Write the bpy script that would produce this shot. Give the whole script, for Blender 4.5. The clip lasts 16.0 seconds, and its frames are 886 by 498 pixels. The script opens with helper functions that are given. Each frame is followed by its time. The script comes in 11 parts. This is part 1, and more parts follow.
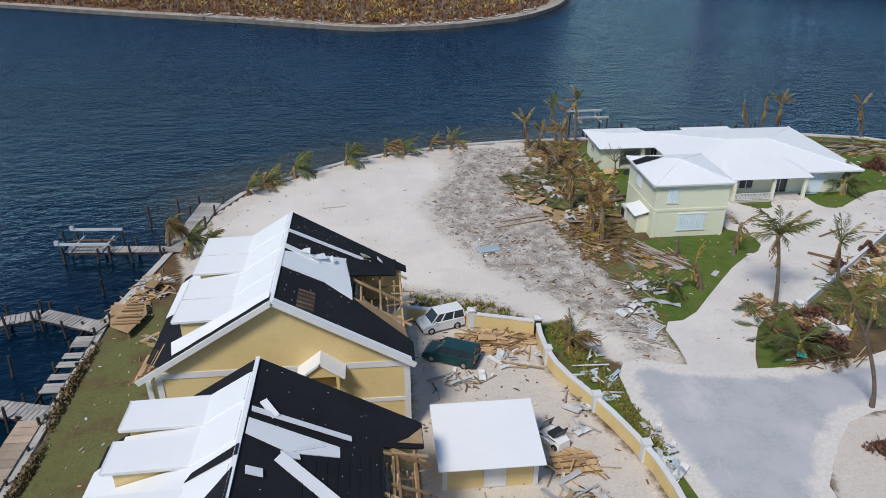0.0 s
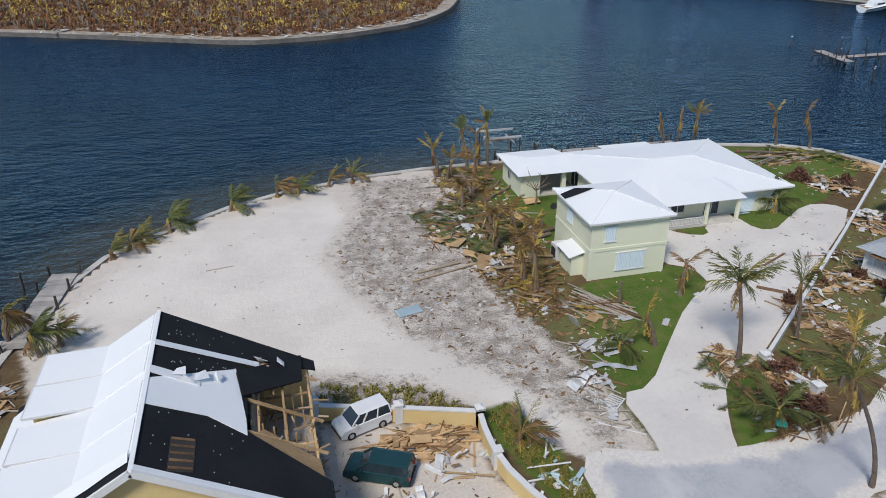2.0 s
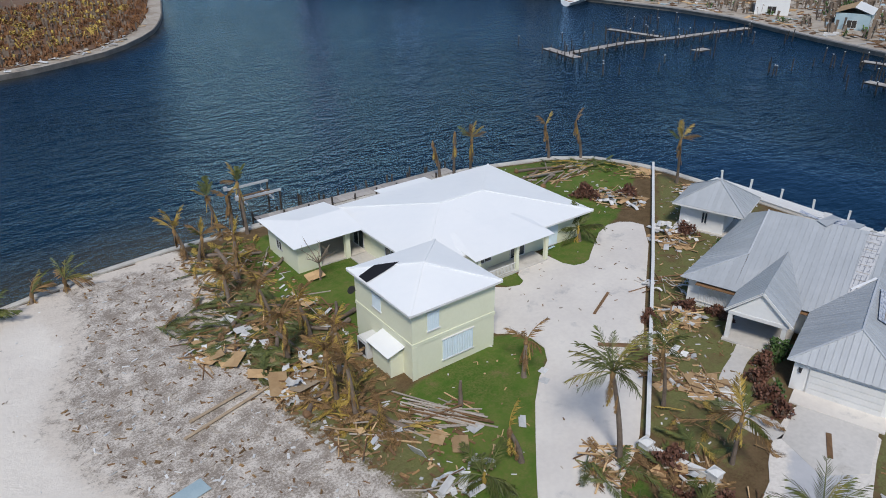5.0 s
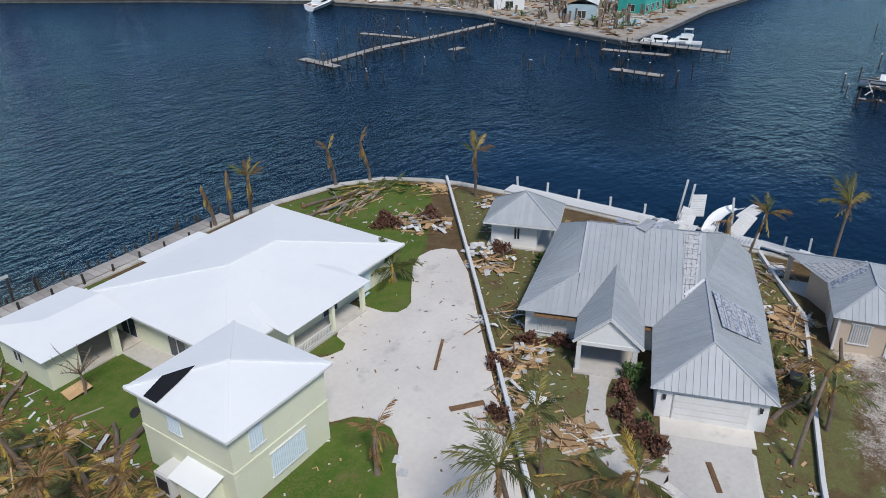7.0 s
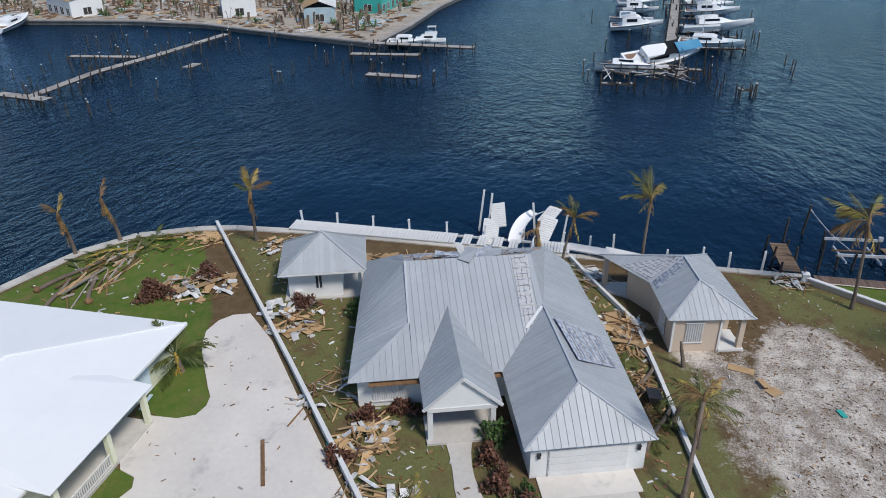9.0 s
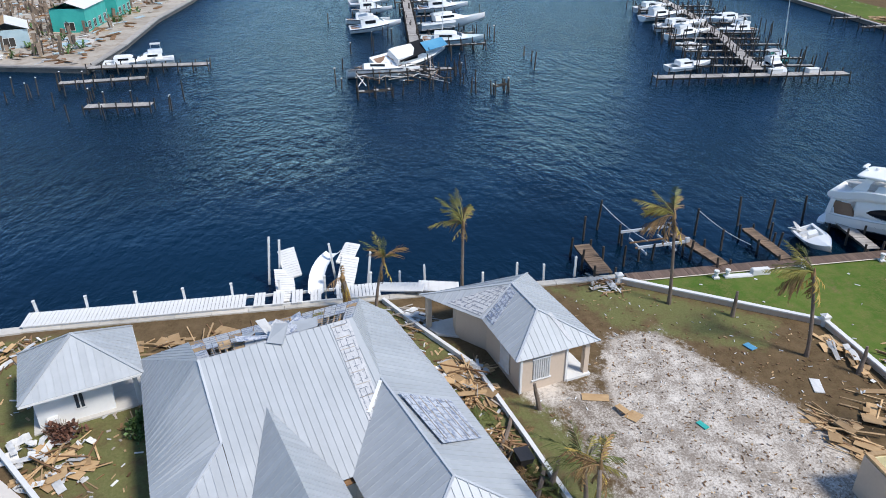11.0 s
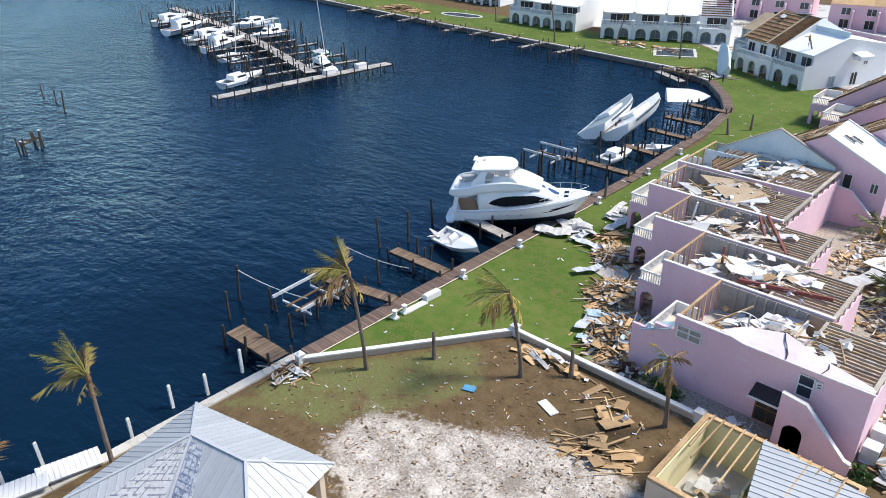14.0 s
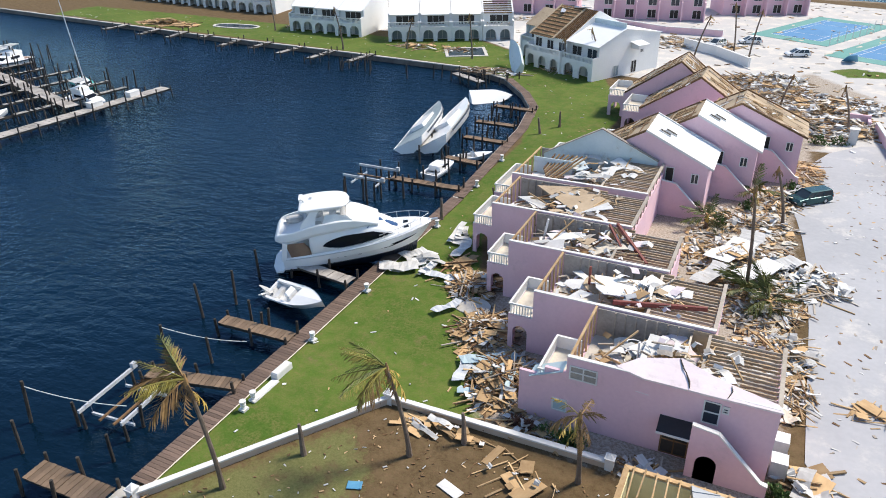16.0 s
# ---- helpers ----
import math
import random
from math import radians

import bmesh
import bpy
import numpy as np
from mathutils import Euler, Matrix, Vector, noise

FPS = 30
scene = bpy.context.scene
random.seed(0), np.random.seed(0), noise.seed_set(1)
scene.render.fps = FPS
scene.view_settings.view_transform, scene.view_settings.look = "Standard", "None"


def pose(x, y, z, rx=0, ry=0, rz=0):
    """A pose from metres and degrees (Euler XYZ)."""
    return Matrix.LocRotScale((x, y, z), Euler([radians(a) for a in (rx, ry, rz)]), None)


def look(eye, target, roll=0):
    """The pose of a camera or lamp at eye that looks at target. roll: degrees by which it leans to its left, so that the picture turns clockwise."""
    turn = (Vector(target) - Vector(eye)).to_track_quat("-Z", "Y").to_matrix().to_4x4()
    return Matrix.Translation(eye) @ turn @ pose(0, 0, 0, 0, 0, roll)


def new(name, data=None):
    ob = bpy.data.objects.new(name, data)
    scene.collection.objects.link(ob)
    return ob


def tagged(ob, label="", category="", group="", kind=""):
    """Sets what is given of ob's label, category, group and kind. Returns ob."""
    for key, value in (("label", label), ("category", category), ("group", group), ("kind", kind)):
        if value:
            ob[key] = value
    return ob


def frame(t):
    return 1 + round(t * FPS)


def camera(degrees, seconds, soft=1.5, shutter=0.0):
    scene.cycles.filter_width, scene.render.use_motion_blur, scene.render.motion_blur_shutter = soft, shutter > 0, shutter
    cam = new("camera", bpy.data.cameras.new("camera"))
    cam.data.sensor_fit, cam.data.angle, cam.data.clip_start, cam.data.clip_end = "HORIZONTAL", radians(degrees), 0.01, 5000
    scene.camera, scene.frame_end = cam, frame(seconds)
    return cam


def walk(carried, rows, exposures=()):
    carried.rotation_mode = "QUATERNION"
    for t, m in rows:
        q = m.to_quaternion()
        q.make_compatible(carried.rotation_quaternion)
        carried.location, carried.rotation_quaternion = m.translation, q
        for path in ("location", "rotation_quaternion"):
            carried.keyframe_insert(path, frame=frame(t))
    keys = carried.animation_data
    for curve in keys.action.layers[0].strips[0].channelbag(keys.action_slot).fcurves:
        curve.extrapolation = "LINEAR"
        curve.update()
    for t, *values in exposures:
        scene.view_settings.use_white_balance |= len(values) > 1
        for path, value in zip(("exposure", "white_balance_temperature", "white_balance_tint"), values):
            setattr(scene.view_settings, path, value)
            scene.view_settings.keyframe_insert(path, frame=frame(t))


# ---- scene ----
cam = camera(63.4, 16.0, soft=0.95)
METRES, EYE, TILT, LEAN, TURN = 88.0, 33.9, 0.0, 0.0, -5.3
ROWS = [
    (0.0, 0.0, 0.0, 0.0, -0.08, -26.88, 0.16),
    (0.5, -0.0032, 0.0353, 0.0002, -1.65, -26.89, 0.17),
    (1.0, -0.005, 0.0704, 0.0004, -3.4, -26.91, 0.21),
    (1.5, -0.0068, 0.1058, 0.0001, -6.18, -26.9, 0.21),
    (2.0, -0.0075, 0.1408, 0.0002, -9.05, -26.91, 0.24),
    (2.5, -0.0073, 0.1758, 0.0005, -11.93, -26.92, 0.24),
    (3.0, -0.0058, 0.2105, 0.0011, -15.09, -26.93, 0.25),
    (3.5, -0.003, 0.2453, 0.0008, -19.14, -26.92, 0.27),
    (6.0, 0.0362, 0.4035, -0.0011, -40.6, -26.96, 0.38),
    (6.5, 0.0494, 0.4335, -0.0024, -46.09, -26.98, 0.35),
    (7.0, 0.0649, 0.4614, -0.0042, -51.49, -26.98, 0.4),
    (7.5, 0.0823, 0.4874, -0.0054, -56.9, -27.03, 0.44),
    (8.0, 0.1011, 0.512, -0.0069, -62.36, -27.07, 0.47),
    (8.5, 0.1228, 0.5348, -0.0092, -67.79, -27.09, 0.47),
    (11.0, 0.2529, 0.6137, -0.0162, -93.9, -27.27, 0.46),
    (11.5, 0.2817, 0.6232, -0.0177, -101.91, -27.29, 0.46),
    (12.0, 0.311, 0.6305, -0.0189, -108.45, -27.33, 0.42),
    (12.5, 0.3396, 0.6338, -0.0196, -114.22, -27.37, 0.42),
    (13.0, 0.368, 0.6344, -0.0204, -120.01, -27.39, 0.43),
    (13.5, 0.396, 0.6317, -0.0201, -125.75, -27.44, 0.5),
    (14.0, 0.4232, 0.6274, -0.0199, -131.34, -27.45, 0.55),
    (14.5, 0.4493, 0.6198, -0.0193, -136.11, -27.5, 0.59),
    (15.0, 0.4738, 0.6096, -0.019, -140.82, -27.53, 0.64),
    (15.5, 0.4971, 0.5972, -0.0182, -145.48, -27.58, 0.74),
    (16.0, 0.5194, 0.5839, -0.0174, -149.34, -27.75, 0.74),
]
EXPOSURES = [(0.0, 0.19, 6600, 10), (3.5, 0.19, 6600, 10), (7.0, 0.2, 6550, 10), (8.5, 0.18, 6550, 10), (11.0, 0.74, 6500, 10), (12.0, 0.88, 6560, 10), (13.0, 1.02, 6650, 10), (14.5, 1.06, 6900, 10), (16.0, 1.0, 7200, 10)]
walk(cam, [(t, pose(0, 0, EYE, TILT, LEAN, TURN) @ pose(METRES * x, METRES * y, METRES * z, 90 + pitch, roll, yaw)) for t, x, y, z, yaw, pitch, roll in ROWS], EXPOSURES)

# ---- light ----
SUN_AZ, SUN_EL = 218.5, 52.0          # degrees clockwise from +y, degrees above the ground
world = bpy.data.worlds.new("sky")
scene.world = world
world.use_nodes = True
wn = world.node_tree.nodes
sky = wn.new("ShaderNodeTexSky")
sky.sky_type, sky.sun_disc = "NISHITA", False
sky.sun_elevation, sky.sun_rotation = radians(SUN_EL), radians(SUN_AZ)
sky.air_density, sky.dust_density, sky.ozone_density = 1.0, 0.05, 4.0
wn["Background"].inputs[1].default_value = 0.098
world.node_tree.links.new(sky.outputs[0], wn["Background"].inputs[0])
sun_data = bpy.data.lights.new("sun", "SUN")
sun_data.energy, sun_data.angle, sun_data.color = 2.6, radians(13), (1.0, 0.95, 0.88)
sun = new("sun", sun_data)
to_sun = Vector((math.sin(radians(SUN_AZ)) * math.cos(radians(SUN_EL)), math.cos(radians(SUN_AZ)) * math.cos(radians(SUN_EL)), math.sin(radians(SUN_EL))))
sun.matrix_world = look(to_sun * 200, (0, 0, 0))


# ---- materials ----
def nodes_of(m):
    m.use_nodes = True
    nt = m.node_tree
    return nt, nt.nodes, nt.links, nt.nodes["Principled BSDF"]


def ramp_mix(nt, fac, a, b):
    n = nt.nodes.new("ShaderNodeMix")
    n.data_type = "RGBA"
    nt.links.new(fac, n.inputs[0])
    for k, c in ((6, a), (7, b)):
        if isinstance(c, tuple):
            n.inputs[k].default_value = (*c, 1)
        else:
            nt.links.new(c, n.inputs[k])
    return n.outputs[2]


def noise_of(nt, scale, detail=5.0, stretch=None, rough=0.6, coords="Object"):
    tc = nt.nodes.new("ShaderNodeTexCoord")
    src = tc.outputs[coords]
    if stretch:
        mp = nt.nodes.new("ShaderNodeMapping")
        mp.inputs["Scale"].default_value = stretch
        nt.links.new(src, mp.inputs[0])
        src = mp.outputs[0]
    n = nt.nodes.new("ShaderNodeTexNoise")
    n.inputs["Scale"].default_value, n.inputs["Detail"].default_value, n.inputs["Roughness"].default_value = scale, detail, rough
    nt.links.new(src, n.inputs[0])
    return n.outputs[0]


def spread(nt, fac, lo, hi):
    n = nt.nodes.new("ShaderNodeMapRange")
    n.interpolation_type = "SMOOTHSTEP"
    n.inputs[1].default_value, n.inputs[2].default_value = lo, hi
    nt.links.new(fac, n.inputs[0])
    return n.outputs[0]


def math_of(nt, op, a, b):
    n = nt.nodes.new("ShaderNodeMath")
    n.operation = op
    for k, c in ((0, a), (1, b)):
        if isinstance(c, (int, float)):
            n.inputs[k].default_value = c
        else:
            nt.links.new(c, n.inputs[k])
    return n.outputs[0]


def bump_of(nt, height, strength, dist):
    n = nt.nodes.new("ShaderNodeBump")
    n.inputs["Strength"].default_value, n.inputs["Distance"].default_value = strength, dist
    nt.links.new(height, n.inputs["Height"])
    return n.outputs[0]


def surface(name, c1, c2, rough=0.8, metal=0.0, big=0.35, fine=9.0, grain=0.35, bump=0.3, dist=0.02, vary=0.0, stretch=None, spec=0.4, stain=None, stain_at=(0.55, 0.75)):
    """Two tones over a broad noise, a fine grain, a stain of its own shape, a bump, and a spread from piece to piece."""
    m = bpy.data.materials.new(name)
    nt, n, l, bs = nodes_of(m)
    broad = noise_of(nt, big, 4, stretch)
    small = noise_of(nt, fine, 6, stretch)
    f = math_of(nt, "ADD", math_of(nt, "MULTIPLY", spread(nt, broad, 0.3, 0.7), 1 - grain), math_of(nt, "MULTIPLY", spread(nt, small, 0.3, 0.7), grain))
    col = ramp_mix(nt, f, c1, c2)
    if stain:
        col = ramp_mix(nt, math_of(nt, "MULTIPLY", spread(nt, noise_of(nt, big * 2.7, 7, None, 0.7), *stain_at), 0.8), col, stain)
    if vary:
        oi = n.new("ShaderNodeObjectInfo")
        hs = n.new("ShaderNodeHueSaturation")
        l.new(col, hs.inputs["Color"])
        isle = n.new("ShaderNodeNewGeometry")
        mixed = math_of(nt, "FRACT", math_of(nt, "ADD", oi.outputs["Random"], isle.outputs["Random Per Island"]), 0.0)
        l.new(math_of(nt, "ADD", math_of(nt, "MULTIPLY", mixed, 2 * vary), 1 - vary), hs.inputs["Value"])
        col = hs.outputs[0]
    l.new(col, bs.inputs["Base Color"])
    bs.inputs["Roughness"].default_value, bs.inputs["Metallic"].default_value = rough, metal
    bs.inputs["Specular IOR Level"].default_value = spec
    if bump:
        l.new(bump_of(nt, small, bump, dist), bs.inputs["Normal"])
    return m


MAT = {}


def mk(name, *a, **k):
    MAT[name] = surface(name, *a, **k)


mk("concrete", (0.46, 0.44, 0.41), (0.62, 0.59, 0.55), big=0.15, fine=3.0, stain=(0.40, 0.37, 0.33))
mk("driveway", (0.60, 0.56, 0.52), (0.73, 0.69, 0.63), big=0.12, fine=2.5, grain=0.3, stain=(0.43, 0.42, 0.41), stain_at=(0.55, 0.72))
mk("asphalt", (0.34, 0.35, 0.375), (0.43, 0.435, 0.46), big=0.1, fine=2.0, grain=0.3, stain=(0.58, 0.56, 0.53), stain_at=(0.52, 0.72))
mk("seawall", (0.42, 0.40, 0.36), (0.58, 0.55, 0.50), big=0.3, fine=4.0, stain=(0.2, 0.19, 0.17), vary=0.1)
mk("wet_wall", (0.10, 0.09, 0.08), (0.20, 0.18, 0.16), big=0.4, fine=3.0)
mk("grey_deck", (0.29, 0.27, 0.25), (0.44, 0.41, 0.38), big=0.6, fine=6.0, vary=0.2, stretch=(1, 1, 1))
mk("brown_deck", (0.11, 0.075, 0.06), (0.19, 0.13, 0.10), big=0.5, fine=6.0, vary=0.25)
mk("tan_deck", (0.13, 0.09, 0.06), (0.22, 0.15, 0.10), big=0.5, fine=6.0, vary=0.25)
mk("piling", (0.022, 0.019, 0.017), (0.07, 0.058, 0.048), big=0.8, fine=6.0, vary=0.3)
mk("lumber", (0.34, 0.21, 0.10), (0.56, 0.40, 0.23), big=0.8, fine=5.0, vary=0.4)
mk("dark_lumber", (0.11, 0.06, 0.03), (0.26, 0.15, 0.075), big=0.8, fine=5.0, vary=0.3)
mk("bare_board", (0.36, 0.27, 0.18), (0.50, 0.39, 0.27), big=0.4, fine=3.0, stain=(0.22, 0.15, 0.09), vary=0.1)
mk("weathered_tan", (0.30, 0.215, 0.15), (0.46, 0.37, 0.29), big=0.25, fine=5.0, vary=0.3, stain=(0.38, 0.35, 0.32))
mk("weed_brown", (0.12, 0.085, 0.04), (0.25, 0.19, 0.10), big=1.0, fine=6.0, vary=0.35)
mk("plywood", (0.38, 0.24, 0.12), (0.54, 0.37, 0.20), big=0.7, fine=4.0, vary=0.35)
mk("grey_lumber", (0.30, 0.26, 0.22), (0.46, 0.41, 0.35), big=0.8, fine=5.0, vary=0.25)
mk("steel_red", (0.16, 0.04, 0.035), (0.26, 0.08, 0.06), rough=0.6, big=0.7)
mk("white_sheet", (0.48, 0.48, 0.475), (0.67, 0.67, 0.66), rough=0.5, big=0.5, fine=3.0, vary=0.28, stain=(0.36, 0.32, 0.27))
mk("blue_sheet", (0.34, 0.46, 0.52), (0.46, 0.58, 0.62), rough=0.5, vary=0.15)
mk("pale_blue", (0.52, 0.62, 0.66), (0.62, 0.71, 0.74), big=0.4, fine=4.0, stain=(0.42, 0.45, 0.44))
mk("turquoise", (0.03, 0.34, 0.30), (0.06, 0.46, 0.40), rough=0.5)
mk("tarp_blue", (0.06, 0.24, 0.42), (0.12, 0.34, 0.50), rough=0.5)
mk("white_roof", (0.80, 0.82, 0.83), (0.85, 0.86, 0.86), rough=0.5, big=0.14, fine=1.5, grain=0.25, bump=0.06, stain=(0.74, 0.76, 0.77), stain_at=(0.6, 0.85))
mk("bone_roof", (0.66, 0.66, 0.64), (0.76, 0.76, 0.74), rough=0.5, big=0.14, fine=1.5, grain=0.25, bump=0.1, stain=(0.5, 0.5, 0.48), stain_at=(0.6, 0.85))
mk("grey_roof", (0.36, 0.385, 0.41), (0.43, 0.455, 0.48), rough=0.55, metal=0.1, big=0.2, fine=2.0, grain=0.3, bump=0.08, vary=0.05)
mk("bare_roof", (0.42, 0.43, 0.45), (0.55, 0.55, 0.56), rough=0.7, big=1.6, fine=7.0, grain=0.5, stain=(0.27, 0.29, 0.33), stain_at=(0.52, 0.7), stretch=(0.6, 1.6, 1.0))
mk("bare_roof_blue", (0.40, 0.44, 0.50), (0.56, 0.58, 0.62), rough=0.6, big=1.2, fine=6.0, grain=0.5, stain=(0.12, 0.16, 0.27), stain_at=(0.46, 0.6), stretch=(0.6, 1.8, 1.0))
mk("seam_dark", (0.17, 0.19, 0.23), (0.26, 0.28, 0.32), rough=0.8, big=0.8)
mk("grey_flashing", (0.48, 0.50, 0.53), (0.58, 0.60, 0.62), rough=0.45, metal=0.2, big=0.4, bump=0.1)
mk("deck_grey", (0.24, 0.30, 0.32), (0.34, 0.40, 0.42), rough=0.6, big=0.5, fine=4.0)
mk("felt", (0.008, 0.009, 0.012), (0.016, 0.017, 0.021), rough=0.85, big=0.3, fine=4.0, spec=0.25)
mk("flashing", (0.74, 0.76, 0.78), (0.82, 0.83, 0.84), rough=0.4, big=0.4, bump=0.1)
mk("yellow_stucco", (0.66, 0.50, 0.23), (0.73, 0.57, 0.29), big=0.25, fine=5.0, stain=(0.60, 0.44, 0.2))
mk("cream_stucco", (0.70, 0.71, 0.54), (0.76, 0.77, 0.60), big=0.25, fine=5.0)
mk("pale_slab", (0.66, 0.57, 0.61), (0.76, 0.68, 0.71), big=0.3, fine=4.0, stain=(0.55, 0.48, 0.50))
mk("pink_stucco", (0.70, 0.465, 0.54), (0.79, 0.545, 0.61), big=0.22, fine=4.0, stain=(0.60, 0.42, 0.47))
mk("tan_stucco", (0.52, 0.42, 0.33), (0.60, 0.49, 0.39), big=0.25, fine=5.0)
mk("white_stucco", (0.70, 0.71, 0.71), (0.79, 0.79, 0.78), big=0.2, fine=4.0, stain=(0.62, 0.62, 0.60), stain_at=(0.6, 0.8))
mk("pale_yellow", (0.66, 0.60, 0.36), (0.74, 0.68, 0.44), big=0.4, fine=5.0, stain=(0.55, 0.5, 0.32))
mk("white_paint", (0.63, 0.63, 0.62), (0.72, 0.72, 0.71), big=0.5, fine=5.0, bump=0.1, stain=(0.52, 0.52, 0.50), stain_at=(0.58, 0.78))
mk("blue_shutter", (0.60, 0.70, 0.76), (0.66, 0.76, 0.82), big=0.5, fine=5.0, bump=0.1)
mk("inner_panel", (0.27, 0.25, 0.23), (0.46, 0.42, 0.38), big=0.7, fine=4.0, stain=(0.16, 0.14, 0.12), vary=0.15)
mk("insulation", (0.54, 0.48, 0.39), (0.68, 0.63, 0.54), big=0.8, fine=5.0)
# near-black colour standing for the shade inside doorways, vents, gaps and cracks
mk("inside_shade", (0.03, 0.027, 0.025), (0.06, 0.052, 0.045), big=0.5)
mk("floor_tile", (0.45, 0.42, 0.38), (0.60, 0.56, 0.50), big=0.4, fine=3.0, stain=(0.3, 0.26, 0.22))
mk("trunk", (0.12, 0.09, 0.07), (0.23, 0.18, 0.14), big=1.0, fine=6.0, vary=0.2, bump=0.6, dist=0.05)
mk("frond_green", (0.055, 0.075, 0.02), (0.14, 0.15, 0.04), rough=0.55, big=1.0, fine=8.0, vary=0.3)
mk("frond_yellow", (0.26, 0.17, 0.03), (0.46, 0.33, 0.08), rough=0.6, big=1.0, fine=8.0, vary=0.3)
mk("frond_olive", (0.12, 0.11, 0.02), (0.27, 0.23, 0.055), rough=0.6, big=1.0, fine=8.0, vary=0.3)
mk("frond_dead", (0.12, 0.068, 0.03), (0.31, 0.19, 0.08), rough=0.7, big=1.0, fine=8.0, vary=0.35)
mk("hedge_red", (0.10, 0.045, 0.03), (0.19, 0.09, 0.06), rough=0.7, big=1.5, fine=8.0, vary=0.3)
mk("hedge_green", (0.05, 0.10, 0.025), (0.10, 0.17, 0.05), rough=0.6, big=1.5, fine=8.0, vary=0.3)
mk("twig", (0.16, 0.12, 0.09), (0.26, 0.20, 0.15), big=1.5, fine=8.0)
mk("brush_brown", (0.14, 0.06, 0.028), (0.29, 0.145, 0.06), big=0.3, fine=3.0, vary=0.3)
mk("brush_yellow", (0.36, 0.25, 0.05), (0.52, 0.38, 0.10), big=0.3, fine=3.0, vary=0.3)
mk("gelcoat", (0.82, 0.83, 0.83), (0.86, 0.86, 0.86), rough=0.25, big=0.4, bump=0.0, grain=0.1)
mk("hull_blue", (0.02, 0.025, 0.045), (0.03, 0.04, 0.06), rough=0.35, big=0.4, bump=0.0)
mk("teak", (0.20, 0.12, 0.08), (0.28, 0.18, 0.12), big=0.8)
mk("steel", (0.50, 0.52, 0.54), (0.60, 0.62, 0.64), rough=0.35, metal=0.8, big=1.0, bump=0.05)
mk("galv", (0.52, 0.54, 0.56), (0.66, 0.68, 0.70), rough=0.5, metal=0.3, big=1.0, bump=0.05)
mk("rubber", (0.015, 0.015, 0.016), (0.03, 0.03, 0.03), rough=0.8)
mk("rope", (0.55, 0.55, 0.52), (0.7, 0.7, 0.66), big=2.0)
mk("car_green", (0.022, 0.075, 0.085), (0.03, 0.09, 0.10), rough=0.25, metal=0.4, big=1.0, bump=0.0, grain=0.1)
mk("car_white", (0.70, 0.71, 0.72), (0.76, 0.77, 0.78), rough=0.25, big=1.0, bump=0.0, grain=0.1)
mk("car_light", (0.5, 0.05, 0.04), (0.6, 0.08, 0.06), rough=0.2, bump=0.0)
mk("court_blue", (0.06, 0.20, 0.40), (0.10, 0.27, 0.47), big=0.1, fine=2.0)
mk("court_green", (0.10, 0.28, 0.26), (0.14, 0.34, 0.31), big=0.1, fine=2.0)
mk("pool_paint", (0.30, 0.45, 0.52), (0.40, 0.55, 0.6), big=0.2)
mk("box_black", (0.02, 0.02, 0.022), (0.035, 0.035, 0.04), rough=0.5)


def glass(name, tint=(0.02, 0.03, 0.04)):
    m = bpy.data.materials.new(name)
    nt, n, l, bs = nodes_of(m)
    l.new(ramp_mix(nt, noise_of(nt, 0.8, 3), tint, tuple(1.8 * c for c in tint)), bs.inputs["Base Color"])
    bs.inputs["Roughness"].default_value, bs.inputs["Specular IOR Level"].default_value = 0.08, 0.6
    MAT[name] = m


glass("window_glass")
glass("yacht_glass", (0.008, 0.01, 0.014))
MAT["yacht_glass"].node_tree.nodes["Principled BSDF"].inputs["Specular IOR Level"].default_value = 0.15
glass("screen_blue", (0.02, 0.05, 0.12))
glass("side_glass", (0.42, 0.46, 0.48))


